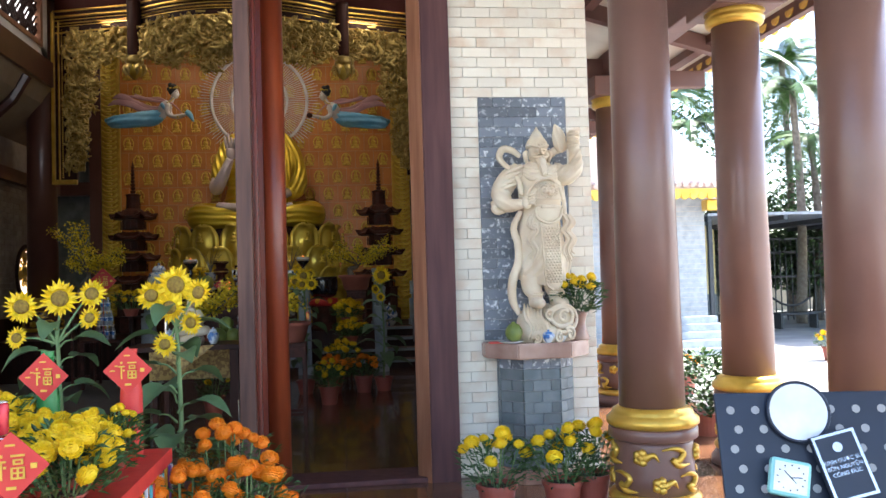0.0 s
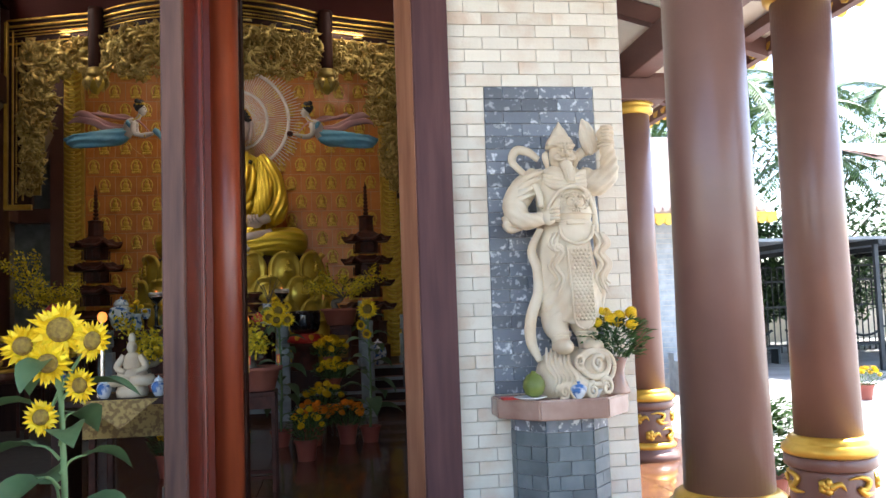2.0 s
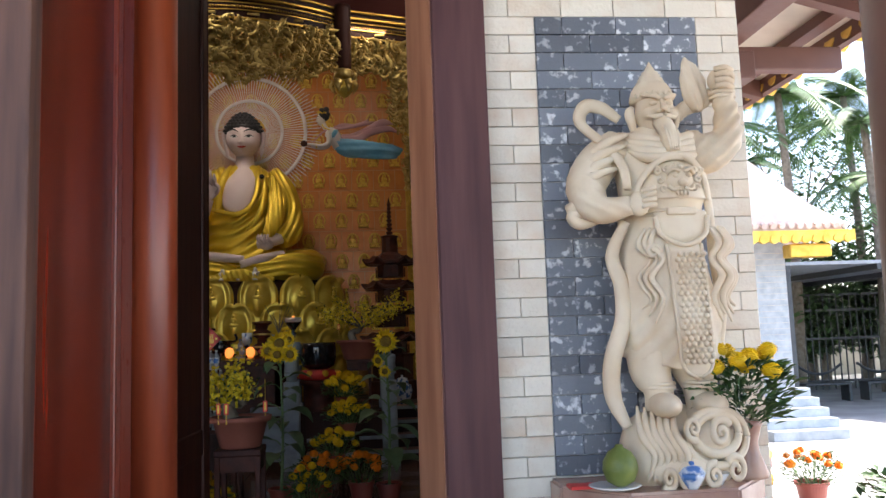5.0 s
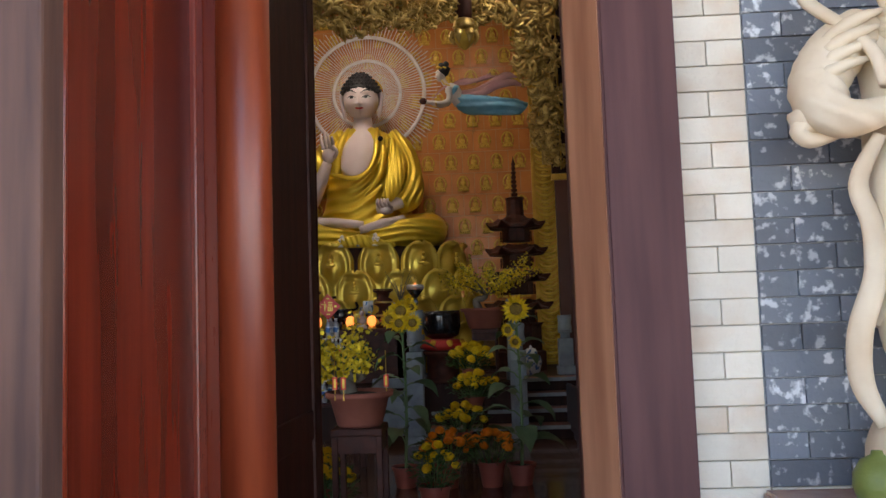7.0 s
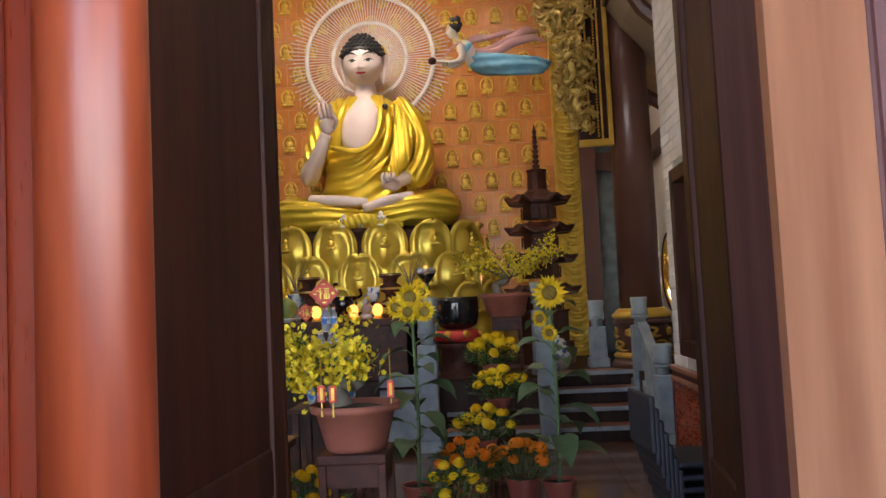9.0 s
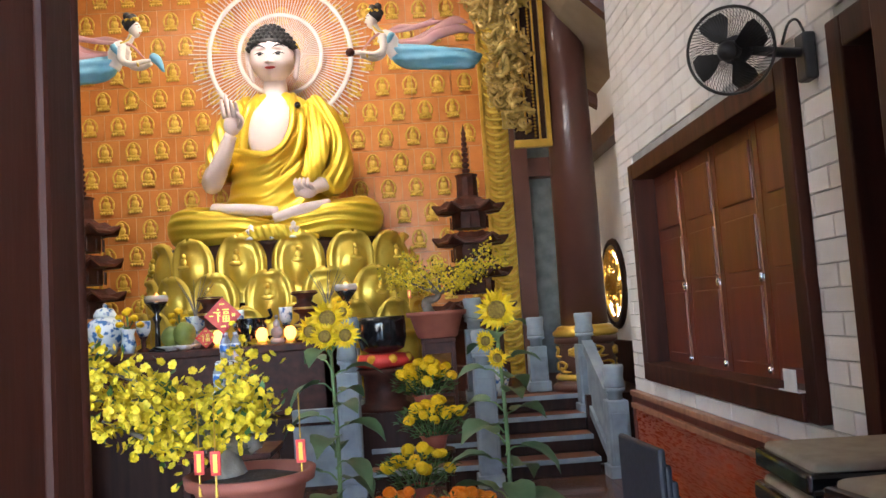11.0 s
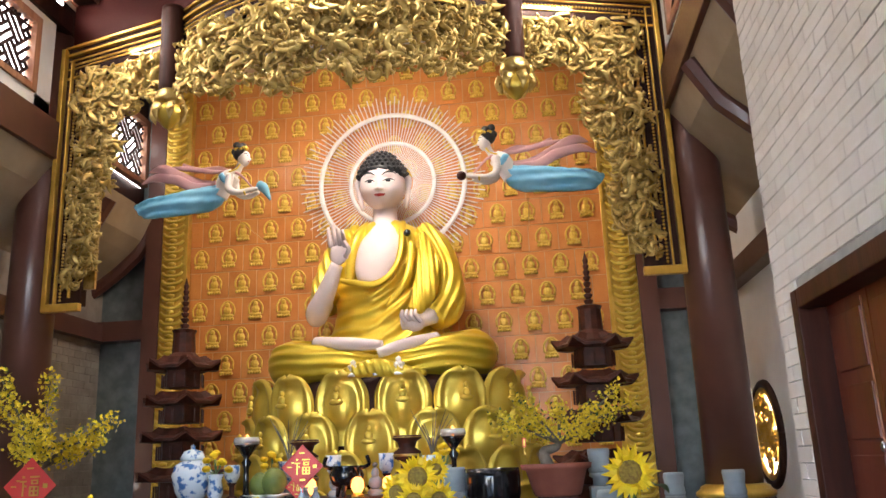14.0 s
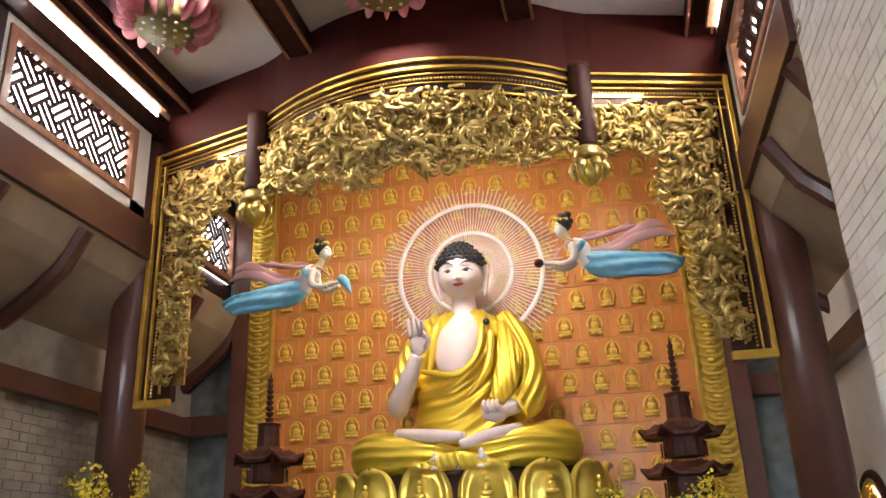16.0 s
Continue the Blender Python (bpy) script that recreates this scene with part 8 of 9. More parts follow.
pst = thing("plant_stand", (-3.35, 13.6, 0), "plain dark flower stand", "stand")
part("top", lathe([(0.18, 1.12), (0.18, 1.15)], 24), M["dark_wood"], pst)
part("post", lathe([(0.16, 0.0), (0.15, 0.04), (0.04, 0.08), (0.04, 1.12)], 20), M["dark_wood"], pst)

# fruit table beside the bonsai
ft_ = thing("fruit_table", (-1.5, 9.55, 0), "table with a saffron cloth", "table")
part("tabletop", box(-0.6, 0.5, -0.35, 0.35, 0.9, 0.94, 0.006), M["carved_wood"], ft_)
part("cloth", box(-0.61, 0.51, -0.36, 0.36, 0.942, 0.95), M["brocade"], ft_, "saffron brocade cloth")
part("cloth_drop", box(-0.61, 0.51, -0.368, -0.362, 0.6, 0.95), M["brocade"], ft_, "saffron brocade cloth")
for x in (-0.54, 0.44):
    for y in (-0.3, 0.3):
        part("leg", box(x - 0.03, x + 0.03, y - 0.03, y + 0.03, 0, 0.9, 0.006), M["carved_wood"], ft_)
for k, (x, y, z, r_) in enumerate(((-1.22, 9.4, 0.95, 0.085), (-1.38, 9.36, 0.95, 0.09), (-1.28, 9.54, 0.95, 0.085), (-1.3, 9.43, 1.09, 0.08))):
    tagged(part("pomelo", rough(ball((0, 0, r_), (r_, r_, r_ * 1.05), sub=3), 0.006, 12), M["green_fruit"], smooth=True, at=(x, y, z)), "round green pomelo on a cloth", "fruit", "pomelos")
apricot(-1.6, 9.7, 0.95, "yellow blossoming apricot bonsai in a terracotta pot", 77, 0.18, 0.16, 0.42, 0.55, 800, 1)

# ---- the offering table on the veranda ----
tb = thing("offering_table", (-1.75, 3.75, 0), "offering table with a striped festive cloth", "table")
part("tabletop", box(-0.8, 0.8, -0.8, 0.8, 0.7, 0.745, 0.008), M["teak"], tb)
for x in (-0.72, 0.72):
    for y in (-0.72, 0.72):
        part("leg", box(x - 0.03, x + 0.03, y - 0.03, y + 0.03, 0, 0.7), M["teak"], tb)
part("top_cloth", box(-0.81, 0.81, -0.81, 0.81, 0.747, 0.753), M["red_paper"], tb, "red cloth top")
hues = ("red_paper", "saffron", "purple", "white_cloth", "cyan", "red_paper", "saffron", "orange")
for k in range(54):
    y = -0.81 + 0.03 * k
    tilt_ = 0.02 * math.sin(k * 0.9)
    part("cloth_stripe", box(0.812 + tilt_, 0.822 + tilt_, y, y + 0.0295, 0.28 + 0.015 * math.sin(k * 0.5), 0.68), M[hues[k % 8]], tb)
part("cloth_band", box(0.808, 0.826, -0.81, 0.81, 0.68, 0.753), M["red_paper"], tb, "red cloth border")
for k, (dy, z0, z1) in enumerate(((0.62, 0.753, 0.84), (0.3, 0.753, 0.93), (0.0, 0.753, 1.02))):
    s_ = tagged(part("wooden_step", box(-2.5, -1.5, 3.75 + dy - 0.1, 3.75 + dy + 0.12, z0, z1, 0.008), M["teak"]), "small brown display step on the table", "shelf")


def can_stack(x, y, z, rows):
    t = thing("drink_cans", (x, y, z), "stacked red drink cans with silver rims", "cans")
    mb, mr = bpy.data.meshes.new("can"), bpy.data.meshes.new("rim")
    b = lathe([(0.031, 0.006), (0.033, 0.012), (0.033, 0.108), (0.029, 0.115)], 20)
    b.to_mesh(mb), b.free(), mb.shade_smooth()
    b = lathe([(0.029, 0.114), (0.03, 0.12), (0.027, 0.12), (0.026, 0.115), (0.0, 0.115)], 20)
    b.to_mesh(mr), b.free(), mr.shade_smooth()
    for row, n in enumerate(rows):
        for k in range(n):
            o = linked("can", mb, M["red_can"], t, at=((k - n / 2) * 0.068, 0.02 * (k % 2), row * 0.12))
            linked("rim", mr, M["tin"], o, "silver can rim")


can_stack(-1.2, 3.02, 0.753, (4, 3, 3, 2)), can_stack(-1.45, 3.4, 0.753, (4, 3, 2))
card_with_glyph(-1.13, 2.96, 1.02, 0.17, 12), card_with_glyph(-1.5, 4.35, 1.18, 0.17), card_with_glyph(-1.08, 4.3, 1.2, 0.17)


def gift_bottle(x, y, m, label):
    t = thing("gift_bottle", (x, y, 0.753), label, "bottle", "gift bottles")
    part("bottle", lathe([(0.05, 0), (0.055, 0.02), (0.055, 0.32), (0.045, 0.4), (0.028, 0.46), (0.028, 0.52), (0.0, 0.52)], 20), M[m], t, smooth=True)
    part("cap", lathe([(0.032, 0.52), (0.032, 0.55), (0.0, 0.552)], 16), M[m], t)


gift_bottle(-1.08, 4.36, "red_paper", "red wrapped gift bottle on the table"), gift_bottle(-1.5, 4.41, "green_can", "green wrapped gift bottle on the table"), gift_bottle(-1.62, 3.5, "green_can", "green wrapped gift bottle on the table")
for k, (x, y, z) in enumerate(((-1.13, 3.5, 0.753), (-1.12, 4.12, 0.753), (-1.22, 3.85, 0.753), (-1.5, 4.15, 0.753), (-1.75, 4.3, 0.84))):
    marigold(x, y, z, "small" if k == 1 else "yellow", "yellow marigold plant on the offering table", 90 + k, pot=(0.08, 0.04), blooms=20, spread=0.21 if k != 1 else 0.15, tall=0.2, size=0.05 if k != 1 else 0.024)
for k, (x, y) in enumerate(((-0.66, 4.75), (-0.52, 4.3), (-0.8, 4.25))):
    marigold(x, y, 0.004, "orange", OL, 100 + k, pot=(0.14, 0.26), blooms=18, spread=0.26, tall=0.52 if k == 0 else 0.4, size=0.05)
sunflower(-0.96, 4.9, 0.004, 1.5, ((0.0, 0.0, 0.12, 0.12), (-0.13, -0.03, 0.06, 0.09), (0.14, -0.03, 0.07, 0.09), (-0.02, -0.08, -0.01, 0.09), (0.1, -0.06, -0.1, 0.075), (-0.05, -0.05, -0.22, 0.075)), 111, leaves=16, label="tall sunflower plant with a bunch of blooms", bare=0.4, leaf_len=0.28)
sunflower(-1.65, 5.0, 0.004, 1.42, ((0.02, 0.0, 0.14, 0.115), (-0.18, -0.03, 0.1, 0.1), (0.2, 0.0, 0.16, 0.09), (0.2, -0.04, 0.02, 0.07), (-0.2, -0.04, -0.08, 0.07)), 113, leaves=16, label="tall sunflower plant with a bunch of blooms", bare=0.4, leaf_len=0.28)

# white seated figurine and small altar inside the middle door
al = thing("side_table", (-1.55, 8.5, 0), "dark table with a gold brocade cloth", "table")
part("tabletop", box(-0.55, 0.55, -0.3, 0.3, 0.98, 1.03, 0.008), M["dark_wood"], al)
part("cloth", plate([(-0.3, 1.03), (0.3, 1.03), (0.0, 0.8)], 0.006), M["brocade"], al, "gold brocade cloth corner", at=(0.0, -0.302, 0.0))
for x in (-0.48, 0.48):
    part("leg", box(x - 0.04, x + 0.04, -0.26, 0.26, 0, 0.98), M["dark_wood"], al)
fg = lathe([(0.12, 0), (0.13, 0.05), (0.1, 0.1)], 20)
ball((0, 0, 0.16), (0.13, 0.1, 0.09), fg), ball((0, 0, 0.27), (0.075, 0.06, 0.1), fg), ball((0, -0.01, 0.4), (0.042, 0.042, 0.055), fg), ball((0, 0, 0.47), (0.03, 0.03, 0.05), fg)
for s in (-1, 1):
    tube([(s * 0.06, 0, 0.33), (s * 0.11, -0.03, 0.24), (s * 0.04, -0.08, 0.2)], [0.03, 0.03, 0.02], 8, fg, 4)
    tube([(0, -0.06, 0.14), (s * 0.12, -0.08, 0.13), (s * 0.14, 0, 0.14)], 0.045, 8, fg, 4)
statue("white_figurine", [(fg, M["statue"])], (-1.5, 8.42, 1.03), "small white porcelain seated figurine on a table")
ginger_jar(-1.7, 8.35, 1.03, 0.3), ginger_jar(-1.28, 8.35, 1.03, 0.3)
rl = thing("glowing_lamp", (-1.78, 8.6, 1.08), "red glass lotus lamp glowing over water bottles", "lamp")
part("glass", lathe([(0.02, 0.56), (0.034, 0.58), (0.038, 0.61), (0.025, 0.64), (0.0, 0.65)], 16, ribs=8, depth=0.08), M["warm_light"], rl, "glowing amber glass", True)
part("stem", lathe([(0.06, -0.05), (0.06, -0.02), (0.02, 0.0), (0.02, 0.56)], 12), M["tin"], rl)

# on the pedestal
vs = thing("flower_vase", (1.872, 6.36, 1.095), "marbled vase of yellow marigolds", "vase")
part("vase", lathe([(0.075, 0), (0.08, 0.015), (0.05, 0.1), (0.045, 0.14), (0.062, 0.2), (0.075, 0.225), (0.06, 0.225)], 28), M["marble"], vs, smooth=True)
rr = random.Random(8)
tagged(part("foliage", foliage(rr, 0.17, 0.24, 480, 0.07, z0=0.21, narrow=0.14), M["leaf"], vs, "feathery green leaves"), kind="stuff")
for k in range(13):
    a = 2.4 * k
    q = 0.165 * math.sqrt((k + 0.5) / 13)
    linked("blossom", POMPOM["yellow"], M["yellow"], vs, at=pose(q * math.cos(a), q * math.sin(a), 0.47 - 1.6 * q * q + rr.uniform(-0.03, 0.05), 15, 0, 50 * k) @ Matrix.Scale(0.042, 4))
gf = tagged(part("green_coconut", rough(lathe([(0.03, 0), (0.072, 0.025), (0.09, 0.08), (0.085, 0.125), (0.058, 0.17), (0.022, 0.19), (0.018, 0.205), (0.0, 0.205)], 24), 0.004, 10), M["green_fruit"], smooth=True, at=pose(1.31, 6.235, 1.111) @ Matrix.Scale(0.74, 4)), "green coconut on a small white dish", "fruit")
tagged(part("dish", lathe([(0.05, 0), (0.09, 0.012), (0.1, 0.018), (0.09, 0.019), (0.0, 0.012)], 28), M["china"], smooth=True, at=(1.29, 6.245, 1.095)), "small round white porcelain dish", "dish")
tc = thing("tea_cup", (1.57, 6.185, 1.095), "small blue and white lidded cup", "cup")
part("cup", lathe([(0.02, 0), (0.025, 0.01), (0.045, 0.04), (0.05, 0.06)], 24), M["porcelain"], tc, smooth=True)
part("lid", lathe([(0.052, 0.058), (0.035, 0.08), (0.01, 0.086), (0.01, 0.1), (0.0, 0.102)], 24), M["porcelain"], tc, smooth=True)
tagged(part("bowl", lathe([(0.02, 0), (0.025, 0.01), (0.05, 0.045), (0.046, 0.045), (0.0, 0.015)], 24), M["china"], smooth=True, at=(1.69, 6.24, 1.095)), "small cream porcelain bowl", "bowl")
tagged(part("incense_packet", box(1.13, 1.24, 6.28, 6.36, 1.095, 1.107), M["red_paper"]), "flat red paper packet", "packet")

# music stand with clock, round mirror and sutra book
ms_ = thing("music_stand", (1.55, 2.6, -0.02), "black perforated sheet music stand", "stand", turn=-12)
tiltm = pose(0, 0, 1.02, -18, 0, 0)
bm = box(-0.3, 0.3, -0.008, 0.008, -0.16, 0.2, 0.004)
desk = part("desk", bm, M["navy"], ms_, at=tiltm)
for i in range(7):
    for j in range(5):
        part("hole", tube([(-0.25 + 0.083 * i + (0.02 if j % 2 else 0), -0.0095, -0.12 + 0.065 * j), (-0.25 + 0.083 * i + (0.02 if j % 2 else 0), -0.0085, -0.12 + 0.065 * j)], 0.014, 14), M["concrete"], desk, "round punched hole")
part("ledge", box(-0.3, 0.3, -0.06, -0.008, -0.175, -0.16, 0.003), M["navy"], ms_, at=tiltm)
part("pole", tube([(0, 0.03, 0.02), (0, 0.03, 1.0)], 0.014, 10), M["black"], ms_)
for k in range(3):
    a = 2 * math.pi * k / 3
    part("leg", tube([(0, 0.03, 0.25), (0.28 * math.cos(a), 0.03 + 0.28 * math.sin(a), 0.0)], 0.009, 8), M["black"], ms_)
ST = Matrix.Translation((1.55, 2.6, -0.02)) @ pose(0, 0, 0, 0, 0, -12) @ tiltm
mir = new("round_mirror")
mir.matrix_basis = ST @ pose(-0.03, -0.022, 0.13)
tagged(mir, "round mirror in a dark rim on the stand", "mirror")
part("glass", tube([(0, 0, 0), (0, -0.004, 0)], 0.1, 40), M["paper"], mir)
part("rim", tube([(0.1 * math.cos(2 * math.pi * k / 40), -0.002, 0.1 * math.sin(2 * math.pi * k / 40)) for k in range(41)], 0.006, 8), M["navy"], mir, smooth=True)
bk = new("sutra_book")
bk.matrix_basis = ST @ pose(0.08, -0.048, -0.05, 0, -14, 0)
tagged(bk, "dark sutra book with a silver border and lettering", "book")
part("cover", box(-0.075, 0.075, -0.012, 0.012, -0.11, 0.11, 0.002), M["navy"], bk)
for b in ((-0.072, 0.072, 0.098, 0.107), (-0.072, 0.072, -0.107, -0.098), (-0.072, -0.063, -0.098, 0.098), (0.063, 0.072, -0.098, 0.098)):
    part("border", box(b[0], b[1], -0.0145, -0.0125, b[2], b[3]), M["tin"], bk, "silver printed border")
part("emblem", tube([(0, -0.0125, 0.06), (0, -0.014, 0.06)], 0.016, 16), M["tin"], bk, "silver flower emblem")
for k, word in enumerate(("KINH DƯỢC SƯ", "BỔN NGUYỆN", "CÔNG ĐỨC")):
    cu = bpy.data.curves.new("lettering", "FONT")
    cu.body, cu.size, cu.align_x = word, 0.018, "CENTER"
    cu.materials.append(M["tin"])
    tx = new("lettering", cu)
    tx.parent = bk
    tx.matrix_basis = pose(0, -0.0135, 0.012 - 0.021 * k, 90, 0, 0)
ck = new("alarm_clock")
ck.matrix_basis = ST @ pose(-0.1, -0.055, -0.09, 0, 12, 0)
tagged(ck, "square pale teal alarm clock", "clock")
part("case", box(-0.065, 0.065, -0.018, 0.018, -0.06, 0.06, 0.012), M["teal"], ck)
part("dial", box(-0.053, 0.053, -0.021, -0.0185, -0.048, 0.048, 0.001), M["china"], ck, "white dial")
for a, l in ((140, 0.03), (-40, 0.022), (10, 0.035)):
    part("clock_hand", tube([(0, -0.022, 0), (l * math.cos(radians(a)), -0.022, l * math.sin(radians(a)))], 0.0016, 5), M["black"], ck)
for k in range(12):
    a = radians(30 * k)
    part("hour_mark", box(0.043 * math.cos(a) - 0.002, 0.043 * math.cos(a) + 0.002, -0.0225, -0.021, 0.04 * math.sin(a) - 0.002, 0.04 * math.sin(a) + 0.002), M["black"], ck)

# ---- the yard ----
structure("veranda_plinth", box(-10, 4.42, -5, 22, -0.16, -0.02), M["concrete"], "low concrete plinth of the veranda", "plinth")


def yard_house():
    t = thing("yard_house", (0, 0, 0), "small outbuilding of blue-grey brick with a tiled roof", "house")
    part("wall", box(4.9, 8.35, 18.0, 23.0, -0.16, 3.3), M["slate_light"], t, "pale blue-grey brick wall")
    part("door", box(5.9, 6.9, 17.96, 18.0, -0.1, 2.3), M["beam"], t, "brown door")
    part("door_opening", box(6.05, 6.75, 17.94, 17.96, -0.1, 2.15), M["black"], t, "dark opening")
    for k in range(30):
        z0 = -0.1 + 0.11 * k
        part("joint", box(4.9, 8.352, 17.994, 17.999, z0, z0 + 0.008), M["mortar"], t)
    roof = part("roof", plate([(4.0, 3.35), (9.2, 3.35), (8.9, 3.6), (7.0, 5.0), (6.2, 5.0), (4.2, 3.6)], 6.4), M["roof"], t, "terracotta tiled roof", at=(0, 23.6, 0))
    for k in range(30):
        part("roof_roll", tube([(4.15 + 0.17 * k, 17.12, 3.5), (4.15 + 0.17 * k, 19.6, 4.6)], 0.06, 6), M["roof"], roof, at=(0, -23.6, 0))
    part("fascia", box(4.0, 9.25, 17.1, 17.2, 3.22, 3.42), M["gold_paint"], t, "gilded scalloped eave board")
    for k in range(26):
        part("eave_drop", tube([(4.1 + 0.2 * k, 17.08, 3.26), (4.1 + 0.2 * k, 17.14, 3.26)], 0.08, 10), M["gold_paint"], t)
    part("bracket", box(8.1, 8.9, 17.3, 17.6, 2.95, 3.2, 0.03), M["gold_paint"], t)
    for k in range(5):
        part("step", box(6.9, 8.2, 17.2 - 0.28 * k, 17.48 - 0.28 * k, -0.16, 0.6 - 0.15 * k), M["slate_light"], t)


yard_house()
oc = thing("ochre_house", (0, 0, 0), "ochre rendered house with a rubble stone base", "house")
part("wall", box(8.4, 11.2, 23.5, 24.0, 0.9, 3.1), M["ochre"], oc)
part("base", box(8.4, 11.2, 23.45, 24.0, -0.16, 0.9), M["slate_plain"], oc, "grey rubble stone base")
part("doorway", box(8.45, 8.95, 23.42, 23.45, -0.1, 2.2), M["dark_wood"], oc, "dark doorway")
can = thing("canopy", (0, 0, 0), "flat grey metal canopy on steel posts", "canopy")
part("roof", box(9.0, 24, 19.2, 26, 2.95, 3.02), M["metal_pale"], can)
for k in range(8):
    part("beam", box(9.0 + 2 * k, 9.1 + 2 * k, 19.2, 26, 2.83, 2.95), M["metal_dark"], can)
for x in (9.1, 13.0, 17.0, 21):
    part("post", box(x - 0.05, x + 0.05, 19.3, 19.4, -0.16, 2.83), M["metal_dark"], can)
gt = thing("garden_gate", (0, 0, 0), "dark steel garden trellis with upright bars", "fence")
for k in range(60):
    part("bar", box(11.0 + 0.2 * k, 11.03 + 0.2 * k, 25.5, 25.53, -0.1, 2.6), M["metal_dark"], gt)
for z in (0.1, 1.3, 2.1, 2.55):
    part("rail", box(11.0, 23, 25.48, 25.55, z, z + 0.06), M["metal_dark"], gt)
for x in (11.6, 13.2, 15.0):
    b_ = thing("garden_bench", (x, 22.6, -0.16), "dark carved garden bench", "bench", "garden benches")
    part("seat", box(-0.6, 0.6, -0.2, 0.2, 0.4, 0.46, 0.01), M["metal_dark"], b_)
    part("backrest", tube([(-0.6, 0.2, 0.9), (-0.3, 0.2, 0.72), (0, 0.2, 0.66), (0.3, 0.2, 0.72), (0.6, 0.2, 0.9)], 0.035, 8, steps=4), M["metal_dark"], b_)
    for sx in (-0.55, 0.55):
        part("leg", box(sx - 0.03, sx + 0.03, -0.18, 0.2, 0, 0.42), M["metal_dark"], b_)
# second temple pavilion roof
pv = thing("pavilion", (0, 0, 0), "pavilion with an upswept tiled roof", "pavilion")
bm = bmesh.new()
rows = []
for k in range(13):
    x = 13.0 + k
    u = abs(k - 6) / 6
    rows.append([bm.verts.new((x, y, z)) for y, z in ((18.0, 3.9 + 0.9 * u ** 3), (19.2, 4.3 + 0.6 * u ** 3), (21.0, 5.6), (21.2, 5.6), (18.0, 3.75 + 0.9 * u ** 3))])
for a, b in zip(rows, rows[1:]):
    for k in range(4):
        bm.faces.new((a[k], b[k], b[k + 1], a[k + 1]))
bmesh.ops.recalc_face_normals(bm, faces=bm.faces[:])
part("roof", bm, M["roof"], pv)
for x in (14.5, 19):
    part("post", lathe([(0.2, -0.16), (0.18, 4.3)], 20), M["column"], pv, at=(x, 19.0, 0))


def leafy_tree(x, y, h, crown, seed, label):
    r = random.Random(seed)
    t = thing("tree", (x, y, -0.16), label, "tree", "yard trees")
    part("trunk", tube([(0, 0, 0), (0.1, 0.05, h * 0.4), (0.0, 0, h * 0.75)], [0.16, 0.12, 0.05], 10, steps=4), M["bark"], t, smooth=True)
    bm = bmesh.new()
    for k in range(7):
        a = 0.9 * k
        e = (crown * 0.7 * math.cos(a), crown * 0.7 * math.sin(a), h * (0.7 + 0.05 * k))
        part("limb", tube([(0.05, 0, h * (0.35 + 0.05 * k)), e], [0.05, 0.015], 6), M["bark"], t)
    for k in range(3200):
        a, q = r.uniform(0, 6.28), r.random() ** 0.5
        hh = r.uniform(-1, 1)
        lump = 1 + 0.3 * math.sin(3 * a + seed) * math.cos(4 * hh)
        c = Vector((crown * lump * q * math.sqrt(1 - hh * hh) * math.cos(a), crown * lump * q * math.sqrt(1 - hh * hh) * math.sin(a), h * 0.68 + h * 0.42 * hh))
        d = Vector((r.uniform(-1, 1), r.uniform(-1, 1), r.uniform(-0.7, 0.5))).normalized() * r.uniform(0.15, 0.3)
        w = d.cross(Vector((0.2, 0.1, 1))).normalized() * d.length * 0.3
        bm.faces.new([bm.verts.new(p) for p in (c, c + d * 0.5 + w, c + d, c + d * 0.5 - w)])
    tagged(part("crown", bm, M["palm"], t, "loose green leaves"), kind="stuff")


def palm_tree(x, y, h, seed):
    r = random.Random(seed)
    t = thing("palm_tree", (x, y, -0.16), "tall palm with feathered fronds", "palm tree", "palm trees")
    part("trunk", tube([(0, 0, 0), (0.15, 0, h * 0.5), (0.0, 0, h)], [0.17, 0.13, 0.1], 12, steps=5), M["bark"], t, smooth=True)
    for k in range(13):
        a = 2 * math.pi * k / 13 + r.uniform(-0.2, 0.2)
        up = r.uniform(0.2, 1.2)
        pts = [Vector((2.6 * u * math.cos(a), 2.6 * u * math.sin(a), h + up * 1.8 * u - 2.3 * u * u)) for u in [q / 9 for q in range(10)]]
        bm = tube([tuple(p) for p in pts], [0.03 - 0.0025 * q for q in range(10)], 5)
        for i in range(1, 10):
            for q in range(4):
                p = pts[i - 1].lerp(pts[i], q / 4)
                for s in (-1, 1):
                    side = Vector((-math.sin(a), math.cos(a), 0)) * s
                    d = (side * 0.5 + (pts[i] - pts[i - 1]).normalized() * 0.35 + Vector((0, 0, -0.22))) * (0.9 - 0.05 * i)
                    w = (pts[i] - pts[i - 1]).normalized() * 0.035
                    bm.faces.new([bm.verts.new(g) for g in (p - w, p + d * 0.5 - w * 0.8, p + d, p + d * 0.5 + w, p + w)])
        part("frond", bm, M["palm"], t)


